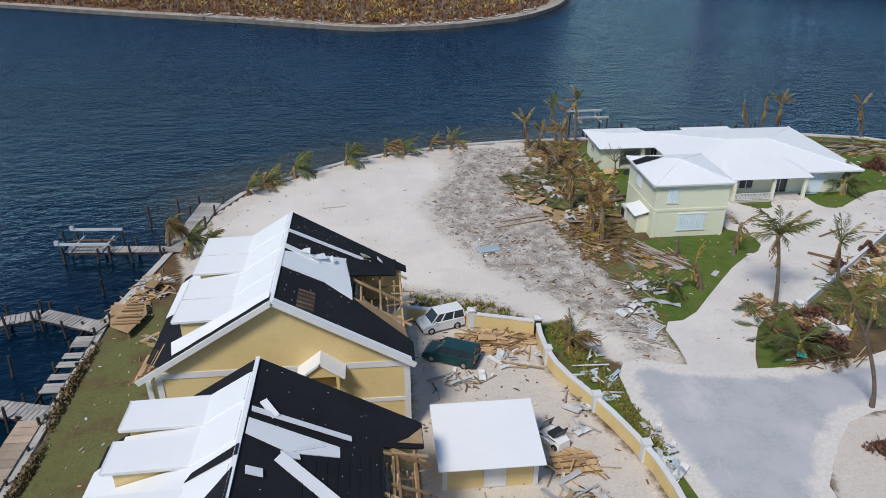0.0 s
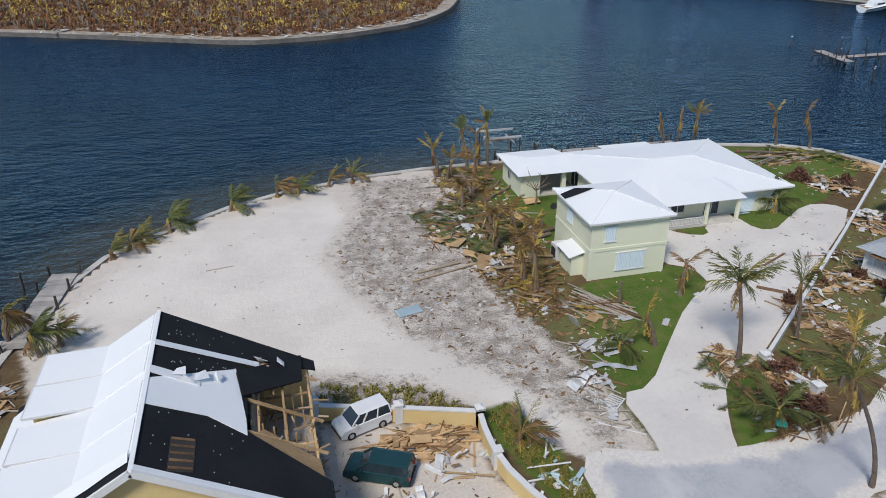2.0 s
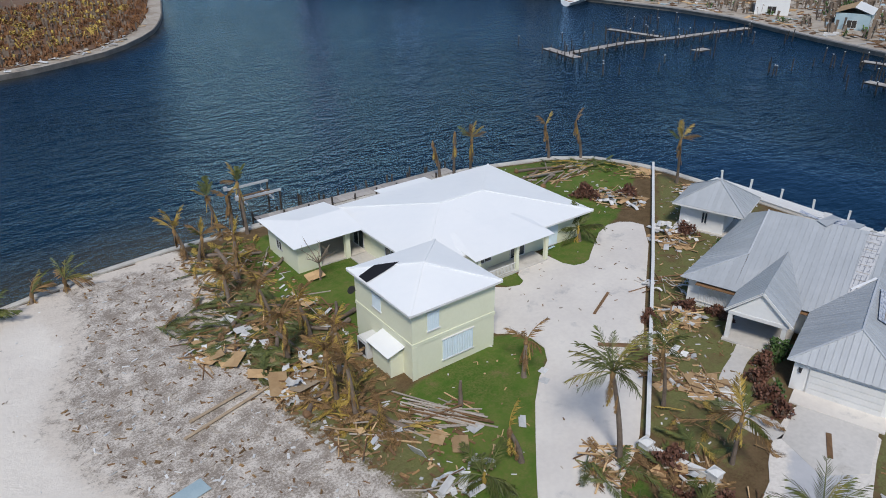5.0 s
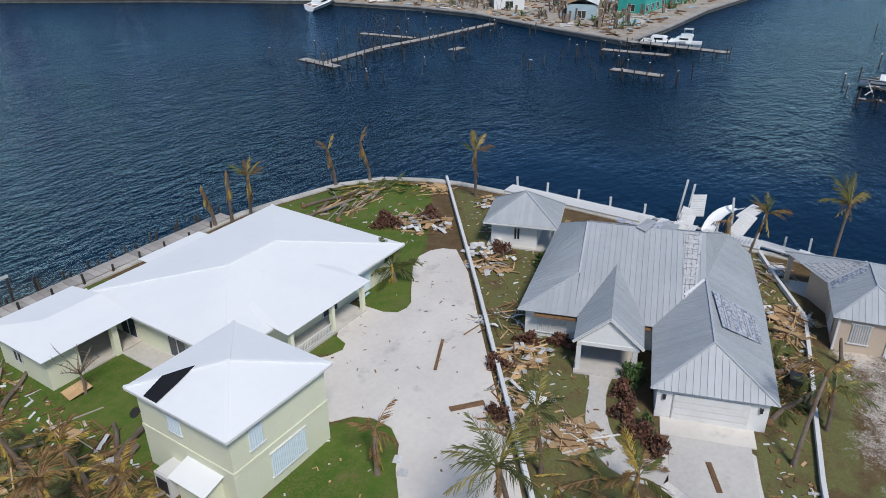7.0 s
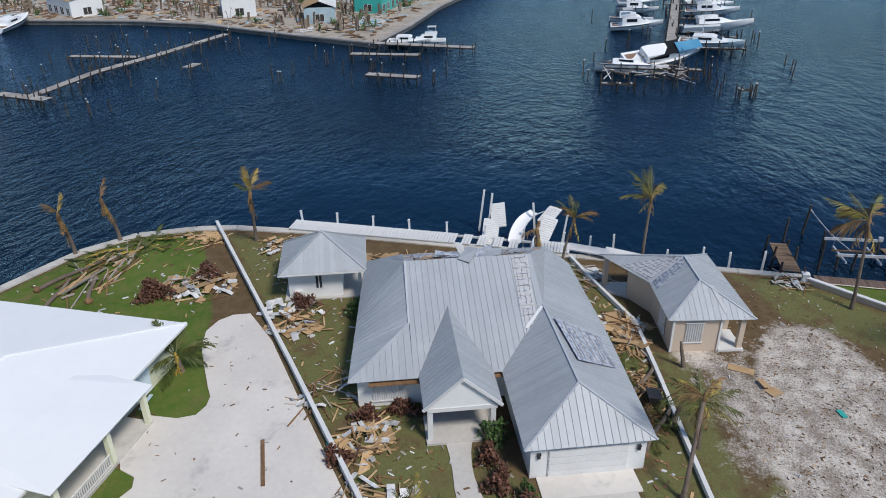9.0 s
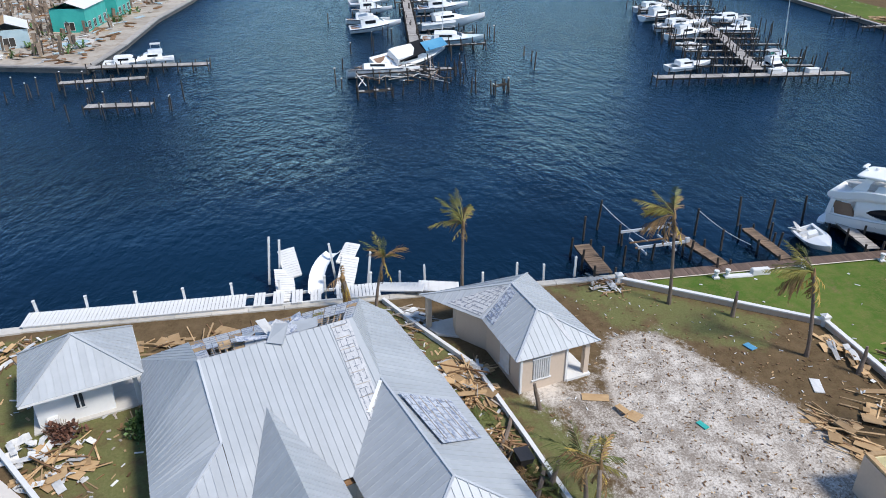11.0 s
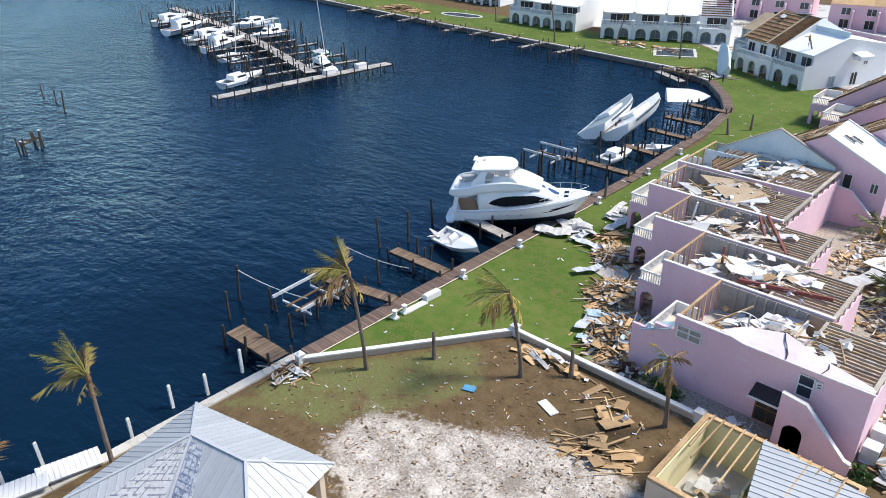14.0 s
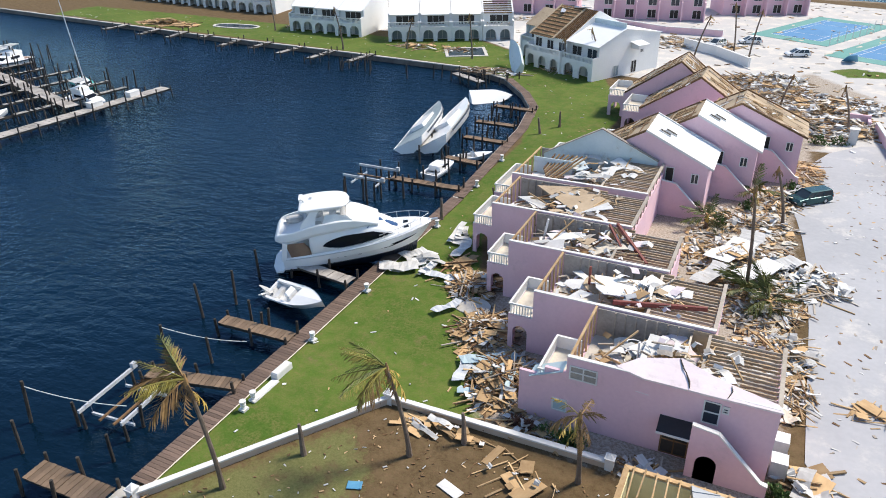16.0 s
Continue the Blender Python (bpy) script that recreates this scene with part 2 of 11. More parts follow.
# ---- mesh builder ----
class Build:
    def __init__(self):
        self.v, self.f = [], []

    def add(self, verts, faces, m=None):
        n = len(self.v)
        self.v += [tuple(m @ Vector(p)) if m else tuple(p) for p in verts]
        self.f += [tuple(n + i for i in f) for f in faces]
        return self

    def box(self, x0, x1, y0, y1, z0, z1, m=None):
        return self.add([(x0, y0, z0), (x1, y0, z0), (x1, y1, z0), (x0, y1, z0), (x0, y0, z1), (x1, y0, z1), (x1, y1, z1), (x0, y1, z1)],
                        [(0, 3, 2, 1), (4, 5, 6, 7), (0, 1, 5, 4), (1, 2, 6, 5), (2, 3, 7, 6), (3, 0, 4, 7)], m)

    def beam(self, a, b, w, h):
        a, b = Vector(a), Vector(b)
        d = (b - a).normalized()
        side = d.cross(Vector((0, 0, 1)))
        side = side.normalized() if side.length > 1e-4 else Vector((1, 0, 0))
        up = side.cross(d)
        s, u = side * w / 2, up * h / 2
        return self.add([a - s - u, a + s - u, a + s + u, a - s + u, b - s - u, b + s - u, b + s + u, b - s + u],
                        [(0, 1, 2, 3), (7, 6, 5, 4), (0, 4, 5, 1), (1, 5, 6, 2), (2, 6, 7, 3), (3, 7, 4, 0)])

    def tube(self, path, radii, n=7, cap=True):
        path = [Vector(p) for p in path]
        rings = []
        for i, p in enumerate(path):
            d = (path[min(i + 1, len(path) - 1)] - path[max(i - 1, 0)]).normalized()
            s = d.cross(Vector((0.13, 0.31, 0.94)))
            s = s.normalized() if s.length > 1e-3 else Vector((1, 0, 0))
            u = s.cross(d)
            r = radii[i] if isinstance(radii, (list, tuple)) else radii
            rings.append([p + (s * math.cos(k * math.tau / n) + u * math.sin(k * math.tau / n)) * r for k in range(n)])
        v = [q for ring in rings for q in ring]
        f = [(i * n + k, i * n + (k + 1) % n, (i + 1) * n + (k + 1) % n, (i + 1) * n + k) for i in range(len(path) - 1) for k in range(n)]
        if cap:
            f += [tuple(range(n))[::-1], tuple((len(path) - 1) * n + k for k in range(n))]
        return self.add(v, f)

    def prism(self, pts, z0, z1, m=None):
        n = len(pts)
        area = sum(pts[i][0] * pts[(i + 1) % n][1] - pts[(i + 1) % n][0] * pts[i][1] for i in range(n))
        pts = pts if area > 0 else pts[::-1]
        v = [(p[0], p[1], z0) for p in pts] + [(p[0], p[1], z1) for p in pts]
        return self.add(v, [tuple(range(n))[::-1], tuple(range(n, 2 * n))] + [(i, (i + 1) % n, n + (i + 1) % n, n + i) for i in range(n)], m)

    def slab(self, pts, t, m=None):
        """A flat polygon in space, thickened downwards along its normal; its upper side looks up."""
        p = [Vector(q) for q in pts]
        nor = Vector((0, 0, 0))
        for i in range(len(p)):
            nor += p[i].cross(p[(i + 1) % len(p)])
        if nor.z < 0 or (abs(nor.z) < 1e-6 and nor.y < 0):
            p, nor = p[::-1], -nor
        nor.normalize()
        n = len(p)
        v = p + [q - nor * t for q in p]
        return self.add(v, [tuple(range(n)), tuple(range(2 * n - 1, n - 1, -1))] + [(i, n + i, n + (i + 1) % n, (i + 1) % n) for i in range(n)], m)

    def loft(self, rings, closed=True, caps=True):
        n = len(rings[0])
        v = [q for r in rings for q in r]
        last = n if closed else n - 1
        f = [(i * n + k, i * n + (k + 1) % n, (i + 1) * n + (k + 1) % n, (i + 1) * n + k) for i in range(len(rings) - 1) for k in range(last)]
        if caps:
            f += [tuple(range(n))[::-1], tuple((len(rings) - 1) * n + k for k in range(n))]
        return self.add(v, f)

    def mesh(self, name, material, smooth=False):
        me = bpy.data.meshes.new(name)
        me.from_pydata(self.v, [], self.f)
        me.materials.append(MAT[material] if isinstance(material, str) else material)
        if smooth:
            me.polygons.foreach_set("use_smooth", [True] * len(me.polygons))
        me.update()
        return me


def part(name, b, material, parent=None, label="", smooth=False, m=None):
    ob = new(name, b if isinstance(b, bpy.types.Mesh) else b.mesh(name, material, smooth))
    if parent is not None:
        ob.parent = parent
    if m is not None:
        ob.matrix_basis = m
    return tagged(ob, label)


def thing(name, label, category, at=(0, 0, 0), rz=0.0, group="", kind=""):
    ob = new(name)
    ob.matrix_basis = pose(*at, 0, 0, rz)
    return tagged(ob, label, category, group, kind)


def solid(name, b, material, label, category, kind="", group="", smooth=False):
    return tagged(part(name, b, material, smooth=smooth), label, category, group, kind)


def rnd(a, b):
    return random.uniform(a, b)


def rounded(pts, times=2):
    """A closed outline with its corners cut smooth."""
    for _ in range(times):
        pts = [q for i in range(len(pts)) for a, b in [(pts[i], pts[(i + 1) % len(pts)])]
               for q in ((0.75 * a[0] + 0.25 * b[0], 0.75 * a[1] + 0.25 * b[1]), (0.25 * a[0] + 0.75 * b[0], 0.25 * a[1] + 0.75 * b[1]))]
    return pts


def inside_distance(X, Y, pts):
    """Signed distance of points to an outline: below zero inside."""
    p = np.array(pts, float)
    d = np.full(X.shape, 1e9)
    ins = np.zeros(X.shape, bool)
    for i in range(len(p)):
        a, b = p[i], p[(i + 1) % len(p)]
        e = b - a
        t = np.clip(((X - a[0]) * e[0] + (Y - a[1]) * e[1]) / max(e @ e, 1e-9), 0, 1)
        d = np.minimum(d, np.hypot(X - a[0] - t * e[0], Y - a[1] - t * e[1]))
        if a[1] != b[1]:
            ins ^= ((a[1] > Y) != (b[1] > Y)) & (X < e[0] * (Y - a[1]) / e[1] + a[0])
    return np.where(ins, -d, d)


# ---- land and water ----
WATER = -0.95
SAND_SHORE = [(-24.4, 56), (-22.3, 67), (-20.8, 75.8), (-17, 84), (-11.2, 89.3), (-4.8, 94.1), (1.5, 97), (7.2, 98.6), (13.5, 100), (20.6, 100.8)]
NORTH_SHORE = [(30, 100.8), (59.4, 100.4), (64.5, 99.2), (72.2, 96.8), (76.9, 93.3), (79.5, 88.1), (80.6, 84), (81, 78)]
CONDO_SHORE = [(81, -20), (82, -33.5), (82.7, -45.5), (84.7, -56.5), (88.6, -63.5), (94.5, -71.1), (103.6, -76), (132.5, -78.6), (168.5, -80.8), (253, -89.2)]
LAND = [(-24.4, -60)] + SAND_SHORE + NORTH_SHORE + CONDO_SHORE + [(420, -95), (420, -300), (60, -300), (47, -186), (-300, -150), (-300, -60)]
ISLAND = rounded([(-160, 270), (-120, 255), (-78, 234), (-42, 218.5), (-17, 205.4), (-2, 198.4), (8, 198.8), (21, 200.6), (32, 206), (44, 213), (57.2, 230), (64.4, 246), (71, 265), (90, 330), (-160, 400)], 1)
FAR_LAND = [(138, 302), (169.7, 252), (190.6, 208.8), (196, 172), (194.8, 150.6), (183.7, 118.2), (178, 98.2), (200, 96.3), (234, 95.6), (269, 91.4), (520, 80), (520, 520), (90, 520)]

mk("soil", (0.14, 0.10, 0.07), (0.24, 0.18, 0.13), big=0.2, fine=2.0, stain=(0.36, 0.30, 0.23))


def water_material():
    m = bpy.data.materials.new("water")
    nt, n, l, bs = nodes_of(m)
    at = n.new("ShaderNodeAttribute")
    at.attribute_name = "shallow"
    deep = ramp_mix(nt, spread(nt, noise_of(nt, 0.012, 3), 0.35, 0.65), (0.0011, 0.0078, 0.0165), (0.0018, 0.0155, 0.034))
    sh = spread(nt, math_of(nt, "ADD", at.outputs["Fac"], math_of(nt, "MULTIPLY", math_of(nt, "SUBTRACT", noise_of(nt, 0.12, 4), 0.5), 0.5)), 0.1, 0.95)
    body = n.new("ShaderNodeBsdfDiffuse")
    gloss = n.new("ShaderNodeBsdfGlossy")
    fres = n.new("ShaderNodeFresnel")
    both = n.new("ShaderNodeMixShader")
    l.new(ramp_mix(nt, sh, deep, (0.045, 0.040, 0.027)), body.inputs["Color"])
    wind = noise_of(nt, 0.62, 5, (0.55, 1.0, 1.0), 0.62)
    chop = noise_of(nt, 1.7, 3, (0.6, 1.0, 1.0), 0.5)
    swell = noise_of(nt, 0.2, 3, (0.6, 1.0, 1.0), 0.5)
    gust = spread(nt, noise_of(nt, 0.018, 3), 0.3, 0.7)
    h = math_of(nt, "ADD", math_of(nt, "MULTIPLY", math_of(nt, "ADD", wind, math_of(nt, "MULTIPLY", chop, 0.3)), math_of(nt, "ADD", math_of(nt, "MULTIPLY", gust, 0.35), 0.8)), math_of(nt, "MULTIPLY", swell, 0.6))
    normal = bump_of(nt, h, 1.0, 0.8)
    lee = n.new("ShaderNodeAttribute")
    lee.attribute_name = "lee"
    l.new(math_of(nt, "SUBTRACT", 1.0, math_of(nt, "MULTIPLY", lee.outputs["Fac"], 0.8)), normal.node.inputs["Strength"])
    for k in (body, gloss, fres):
        l.new(normal, k.inputs["Normal"])
    gloss.inputs["Color"].default_value, gloss.inputs["Roughness"].default_value = (0.425, 0.645, 0.90, 1.0), 0.10
    fres.inputs["IOR"].default_value = 1.36
    l.new(fres.outputs[0], both.inputs[0])
    l.new(body.outputs[0], both.inputs[1])
    l.new(gloss.outputs[0], both.inputs[2])
    l.new(both.outputs[0], n["Material Output"].inputs[0])
    MAT["water"] = m


water_material()


def water_sheet():
    xs = np.concatenate([[-1500, -600, -250], np.arange(-80, 121, 2.5), np.arange(130, 300, 10), [420, 700, 1500]])
    ys = np.concatenate([[-1500, -600, -320], np.arange(-110, 131, 2.5), np.arange(140, 310, 10), [420, 700, 1500]])
    X, Y = np.meshgrid(xs, ys)
    shore = np.full(X.shape, 1e9)
    pts = SAND_SHORE + NORTH_SHORE[:1]
    for a, b in zip(pts[3:-1], pts[4:]):
        a, e = np.array(a), np.array(b) - np.array(a)
        t = np.clip(((X - a[0]) * e[0] + (Y - a[1]) * e[1]) / (e @ e), 0, 1)
        shore = np.minimum(shore, np.hypot(X - a[0] - t * e[0], Y - a[1] - t * e[1]))
    isle = np.abs(inside_distance(X, Y, ISLAND))
    s = np.clip(1.15 - shore / 15, 0, 1) + 0.9 * np.clip(1 - isle / 7, 0, 1)
    nx = len(xs)
    b = Build()
    b.v = [(float(x), float(y), WATER) for x, y in zip(X.ravel(), Y.ravel())]
    b.f = [(j * nx + i, j * nx + i + 1, (j + 1) * nx + i + 1, (j + 1) * nx + i) for j in range(len(ys) - 1) for i in range(nx - 1)]
    ob = solid("water", b, "water", "dark blue rippled harbour water", "water", "structure")
    at = ob.data.attributes.new("shallow", "FLOAT", "POINT")
    at.data.foreach_set("value", s.ravel().astype(np.float32))
    # calm water in the lee of the boardwalks
    calm = np.zeros(X.shape)
    for o in ([(78, 92), (104, 92), (108, 30), (98, 0), (94, -40), (78, -40)], [(-44, 20), (-24, 20), (-21, 75), (-36, 78)]):
        calm = np.maximum(calm, np.clip(0.5 - inside_distance(X, Y, o) / 24, 0, 1))
    ob.data.attributes.new("lee", "FLOAT", "POINT").data.foreach_set("value", calm.ravel().astype(np.float32))


water_sheet()
solid("seabed", Build().box(-1500, 1500, -1500, 1500, -6, -5), "soil", "dark harbour bed under the water", "seabed", "structure")


# Regions of the ground, as outlines on the plan.
SAND = [[(29.2, 35.8), (33, 37.6), (40, 37.5), (44, 30), (40, 20), (28, 20), (27.3, 30.2)],
        [(-21, 74), (-17, 84.5), (-11, 89.5), (-5, 94), (1.5, 97), (7, 98.5), (14, 100), (20.5, 100.7), (23, 98), (22, 90), (19.5, 78), (19, 68), (21, 60), (23, 52), (23.5, 45), (20, 43), (17.5, 46), (13.5, 51.5), (8, 55), (2, 55), (-8, 56), (-18, 58), (-21, 68)],
        [(71.7, 31.3), (71.9, 27.5), (67.9, 25.5), (64, 23.5), (60.5, 21.2), (55.8, 21.5), (51, 22.5), (50, 33), (55.5, 35), (62.7, 34.5), (67, 33.5)],
        [(66, 40), (68, 38), (66.5, 36.5), (64.5, 38)],
        [(1.6, 53), (12.2, 50), (12.2, 46), (14, 40), (16.5, 34), (17, 20), (1.6, 20)]]
PALE = [[(-19, 72), (-14, 84), (-8, 90), (0, 93), (7, 95), (8, 88), (4, 78), (6, 70), (10, 62), (15, 56), (20, 48), (19, 45.5), (15, 51), (9, 56), (3, 59), (-8, 60), (-17, 62)]]
GRASS = [[(56, 99.5), (64, 98.4), (72, 96), (76.5, 92.5), (79, 87), (64, 78), (58, 76), (58, 93)],
         [(27.8, 66.5), (37.5, 68), (39.6, 66.8), (39.6, 63.7), (35.9, 61), (30.6, 55.3), (26.7, 50.6), (23.5, 50.8), (23.5, 55), (25.5, 60), (26, 66)],
         [(25.5, 97), (36, 99.5), (36, 76), (29, 70), (27, 76), (25.5, 86)],
         [(32.3, 50.4), (29.2, 44.3), (28.7, 43), (32, 43.3), (33.5, 48), (35.5, 51)],
         [(42, 76), (44.8, 72.7), (46.4, 73.6), (46.4, 75.4), (44, 76.6)],
         [(51, 76.8), (51.2, 72.6), (53.5, 72.2), (55.4, 73.8), (60.5, 77), (58, 78.5)],
         [(36, 100), (42, 100), (42, 95.5), (36, 95.5)],
         [(13.0, 51.5), (13.4, 47.5), (15.0, 42.5), (17.0, 36), (17.6, 28), (19.0, 28), (18.9, 32), (18.2, 40), (17.0, 46.5), (15.6, 52)],
         [(43.4, -98.4), (40.4, -94), (34.5, -95.7), (30, -99), (39.3, -101.5)],
         [(81, 26), (80.5, -40), (83, -50), (87, -62), (94, -71.5), (104, -77), (132, -79.5), (230, -88), (230, -102), (160, -99), (130, -95), (112, -100), (92, -85), (80, -81), (71, -60), (71, -44), (75, -14), (71, -3), (67, 6), (63, 12.8), (70.6, 13.4), (79.5, 26)]]
DULL = [[(-23.5, 30), (-24, 57), (-19.5, 58), (-17.5, 47), (-15.5, 40), (-15.5, 10), (-23.5, 10)],
        [(19, 84), (23, 98), (27, 98), (27, 66), (32, 56), (23, 50), (21, 58), (19, 70)],
        [(79, 32), (72, 28), (68, 20), (72, 17), (79.5, 27)],
        [(38.5, 53), (79, 84), (80, 70), (66, 62), (54, 57), (51, 50), (44, 48.5), (40, 47)],
        [(80, 48), (70, 42), (58, 40.3), (50, 38.5), (40, 37), (48, 42), (60, 44.5), (72, 52), (80, 56)],
        [(80, 33.5), (73, 30), (72.5, 26), (80, 27)],
        [(20, 44), (21, 50), (24, 50.5), (23.3, 44)], [(50, 38.4), (56, 39.4), (66, 41.2), (66, 38.4), (58, 37.4), (50, 36)], [(62, 33), (60, 22), (52, 21), (50, 30), (50, 36)]]
LITTER = [[(66, 38.6), (67, 34), (62, 33), (54, 33), (54.5, 36.4), (60, 37)],
          [(10.4, 98), (20.3, 97.7), (19.5, 83.3), (19, 73), (20, 66), (21.5, 59.2), (22.5, 49), (20.6, 44), (19.5, 49), (14.5, 57), (10.1, 62.6), (6.5, 72.3), (5.7, 78.8), (10, 89.7)],
          [(2, 58.5), (10, 56), (12, 53), (2, 54.5)],
          [(71.7, 31.3), (71.9, 27.5), (67.9, 25.5), (64, 23.5), (60.5, 21.2), (55.8, 21.5), (51, 22.5), (50, 33), (55.5, 35), (62.7, 34.5), (67, 33.5)]]
RUBBLE_GROUND = [[(46.5, 14), (46, -18), (47, -30), (60, -30), (70, -8), (68, 4), (64, 13)], [(45, -52), (60, -50), (62, -72), (46, -95), (36, -80)], [(47, -28), (45.5, -38), (45.4, -54), (62, -52), (64, -30)]]
PAVED = [[(-40, -60), (46, -52), (62, -60), (72, -80), (90, -84), (112, -101), (160, -101), (160, -160), (48, -178), (-60, -140)]]


def ground_material():
    m = bpy.data.materials.new("ground")
    nt, n, l, bs = nodes_of(m)
    wob = math_of(nt, "SUBTRACT", noise_of(nt, 0.55, 7, None, 0.72), 0.5)
    wob2 = math_of(nt, "SUBTRACT", noise_of(nt, 2.3, 6, None, 0.75), 0.5)

    def mask(name, loose, lo=0.35, hi=0.65):
        a = n.new("ShaderNodeAttribute")
        a.attribute_name = name
        return spread(nt, math_of(nt, "ADD", a.outputs["Fac"], math_of(nt, "ADD", math_of(nt, "MULTIPLY", wob, loose), math_of(nt, "MULTIPLY", wob2, loose * 0.8))), lo, hi)

    fine = spread(nt, noise_of(nt, 5.0, 6, None, 0.7), 0.3, 0.7)
    mid = spread(nt, noise_of(nt, 0.9, 6, None, 0.7), 0.35, 0.65)
    broad = spread(nt, noise_of(nt, 0.13, 4), 0.35, 0.65)
    dirt = ramp_mix(nt, fine, ramp_mix(nt, mid, (0.078, 0.046, 0.024), (0.165, 0.108, 0.062)), (0.135, 0.098, 0.05))
    dull = ramp_mix(nt, spread(nt, noise_of(nt, 0.35, 6, None, 0.7), 0.45, 0.70), ramp_mix(nt, fine, (0.12, 0.125, 0.045), (0.17, 0.17, 0.07)), dirt)
    green = ramp_mix(nt, fine, ramp_mix(nt, broad, (0.050, 0.108, 0.014), (0.108, 0.165, 0.030)), ramp_mix(nt, mid, (0.072, 0.136, 0.022), (0.165, 0.160, 0.054)))
    worn = spread(nt, noise_of(nt, 0.4, 7, None, 0.75), 0.55, 0.72)
    green = ramp_mix(nt, worn, green, ramp_mix(nt, fine, (0.15, 0.135, 0.05), (0.19, 0.15, 0.075)))
    sand = ramp_mix(nt, fine, ramp_mix(nt, mid, (0.52, 0.46, 0.40), (0.60, 0.54, 0.47)), (0.66, 0.60, 0.53))
    pale = ramp_mix(nt, broad, (0.66, 0.61, 0.55), (0.73, 0.68, 0.61))
    patchy = math_of(nt, "ADD", math_of(nt, "MULTIPLY", noise_of(nt, 6.0, 8, None, 0.8), 0.6), math_of(nt, "MULTIPLY", noise_of(nt, 0.6, 5, None, 0.65), 0.4))
    chips = ramp_mix(nt, spread(nt, patchy, 0.43, 0.60), (0.19, 0.155, 0.125), (0.67, 0.62, 0.56))
    paved = ramp_mix(nt, spread(nt, noise_of(nt, 0.25, 7, None, 0.7), 0.45, 0.68), (0.50, 0.49, 0.48), (0.66, 0.61, 0.55))
    mess = ramp_mix(nt, fine, (0.24, 0.19, 0.15), (0.50, 0.45, 0.39))
    col = ramp_mix(nt, mask("dull", 0.9), dirt, dull)
    col = ramp_mix(nt, mask("sand", 0.55), col, sand)
    col = ramp_mix(nt, mask("pale", 0.6), col, pale)
    col = ramp_mix(nt, math_of(nt, "MULTIPLY", mask("litter", 1.5), 0.85), col, chips)
    col = ramp_mix(nt, mask("paved", 0.25), col, paved)
    col = ramp_mix(nt, mask("grass", 0.5), col, green)
    col = ramp_mix(nt, mask("rubble", 0.6), col, mess)
    l.new(col, bs.inputs["Base Color"])
    bs.inputs["Roughness"].default_value, bs.inputs["Specular IOR Level"].default_value = 0.95, 0.15
    l.new(bump_of(nt, math_of(nt, "ADD", noise_of(nt, 3.0, 8, None, 0.75), noise_of(nt, 0.5, 4)), 0.7, 0.08), bs.inputs["Normal"])
    MAT["ground"] = m


ground_material()


def ground_sheet():
    xs = np.concatenate([[-300, -150, -60], np.arange(-25, 110, 0.6), np.arange(112, 262, 3.0), [300, 420]])
    ys = np.concatenate([[-300, -240, -200], np.arange(-182, -84, 2.0), np.arange(-84, 101.5, 0.6)])
    X, Y = np.meshgrid(xs, ys)
    land = inside_distance(X, Y, LAND)
    nx = len(xs)
    keep = (land[:-1, :-1] < -0.15) & (land[1:, :-1] < -0.15) & (land[:-1, 1:] < -0.15) & (land[1:, 1:] < -0.15)
    used = np.zeros(X.shape, bool)
    for dj in (0, 1):
        for di in (0, 1):
            used[dj:dj + keep.shape[0], di:di + keep.shape[1]] |= keep
    idx = np.full(X.shape, -1)
    idx[used] = np.arange(used.sum())
    hump = 0.05 * np.sin(X * 0.7 + 1.3 * np.sin(Y * 0.3)) * np.cos(Y * 0.55)
    b = Build()
    b.v = [(float(x), float(y), float(0.04 * h)) for x, y, h in zip(X[used], Y[used], hump[used] / 0.05 * 0.5)]
    jj, ii = np.nonzero(keep)
    b.f = [(int(idx[j, i]), int(idx[j, i + 1]), int(idx[j + 1, i + 1]), int(idx[j + 1, i])) for j, i in zip(jj, ii)]
    ob = solid("ground", b, "ground", "sandy ground with grass and storm litter", "ground", "structure", smooth=True)
    for name, outlines, soft in (("sand", SAND, 1.6), ("pale", PALE, 3.0), ("grass", GRASS, 0.9), ("dull", DULL, 2.0), ("litter", LITTER, 3.0), ("rubble", RUBBLE_GROUND, 2.5), ("paved", PAVED, 1.2)):
        val = np.zeros(int(used.sum()))
        for o in outlines:
            val = np.maximum(val, np.clip(0.5 - inside_distance(X[used], Y[used], o) / (2 * soft), 0, 1))
        ob.data.attributes.new(name, "FLOAT", "POINT").data.foreach_set("value", val.astype(np.float32))


ground_sheet()
solid("land_base", Build().prism(LAND, -4.9, -0.09), "soil", "dark soil bank under the ground", "ground", "structure")


def ribbon(pts, w, z0, z1, closed=False):
    """A strip along a line on the plan, with mitred corners."""
    n = len(pts)
    left, right = [], []
    for i in range(n):
        a = Vector(pts[i - 1] if (i or closed) else pts[0])
        c = Vector(pts[(i + 1) % n] if (i < n - 1 or closed) else pts[-1])
        d = (c - a).normalized()
        s = Vector((-d.y, d.x)) * w / 2
        left.append(Vector(pts[i]) + s)
        right.append(Vector(pts[i]) - s)
    b = Build()
    for i in range(n if closed else n - 1):
        j = (i + 1) % n
        b.prism([left[i], left[j], right[j], right[i]], z0, z1)
    return b


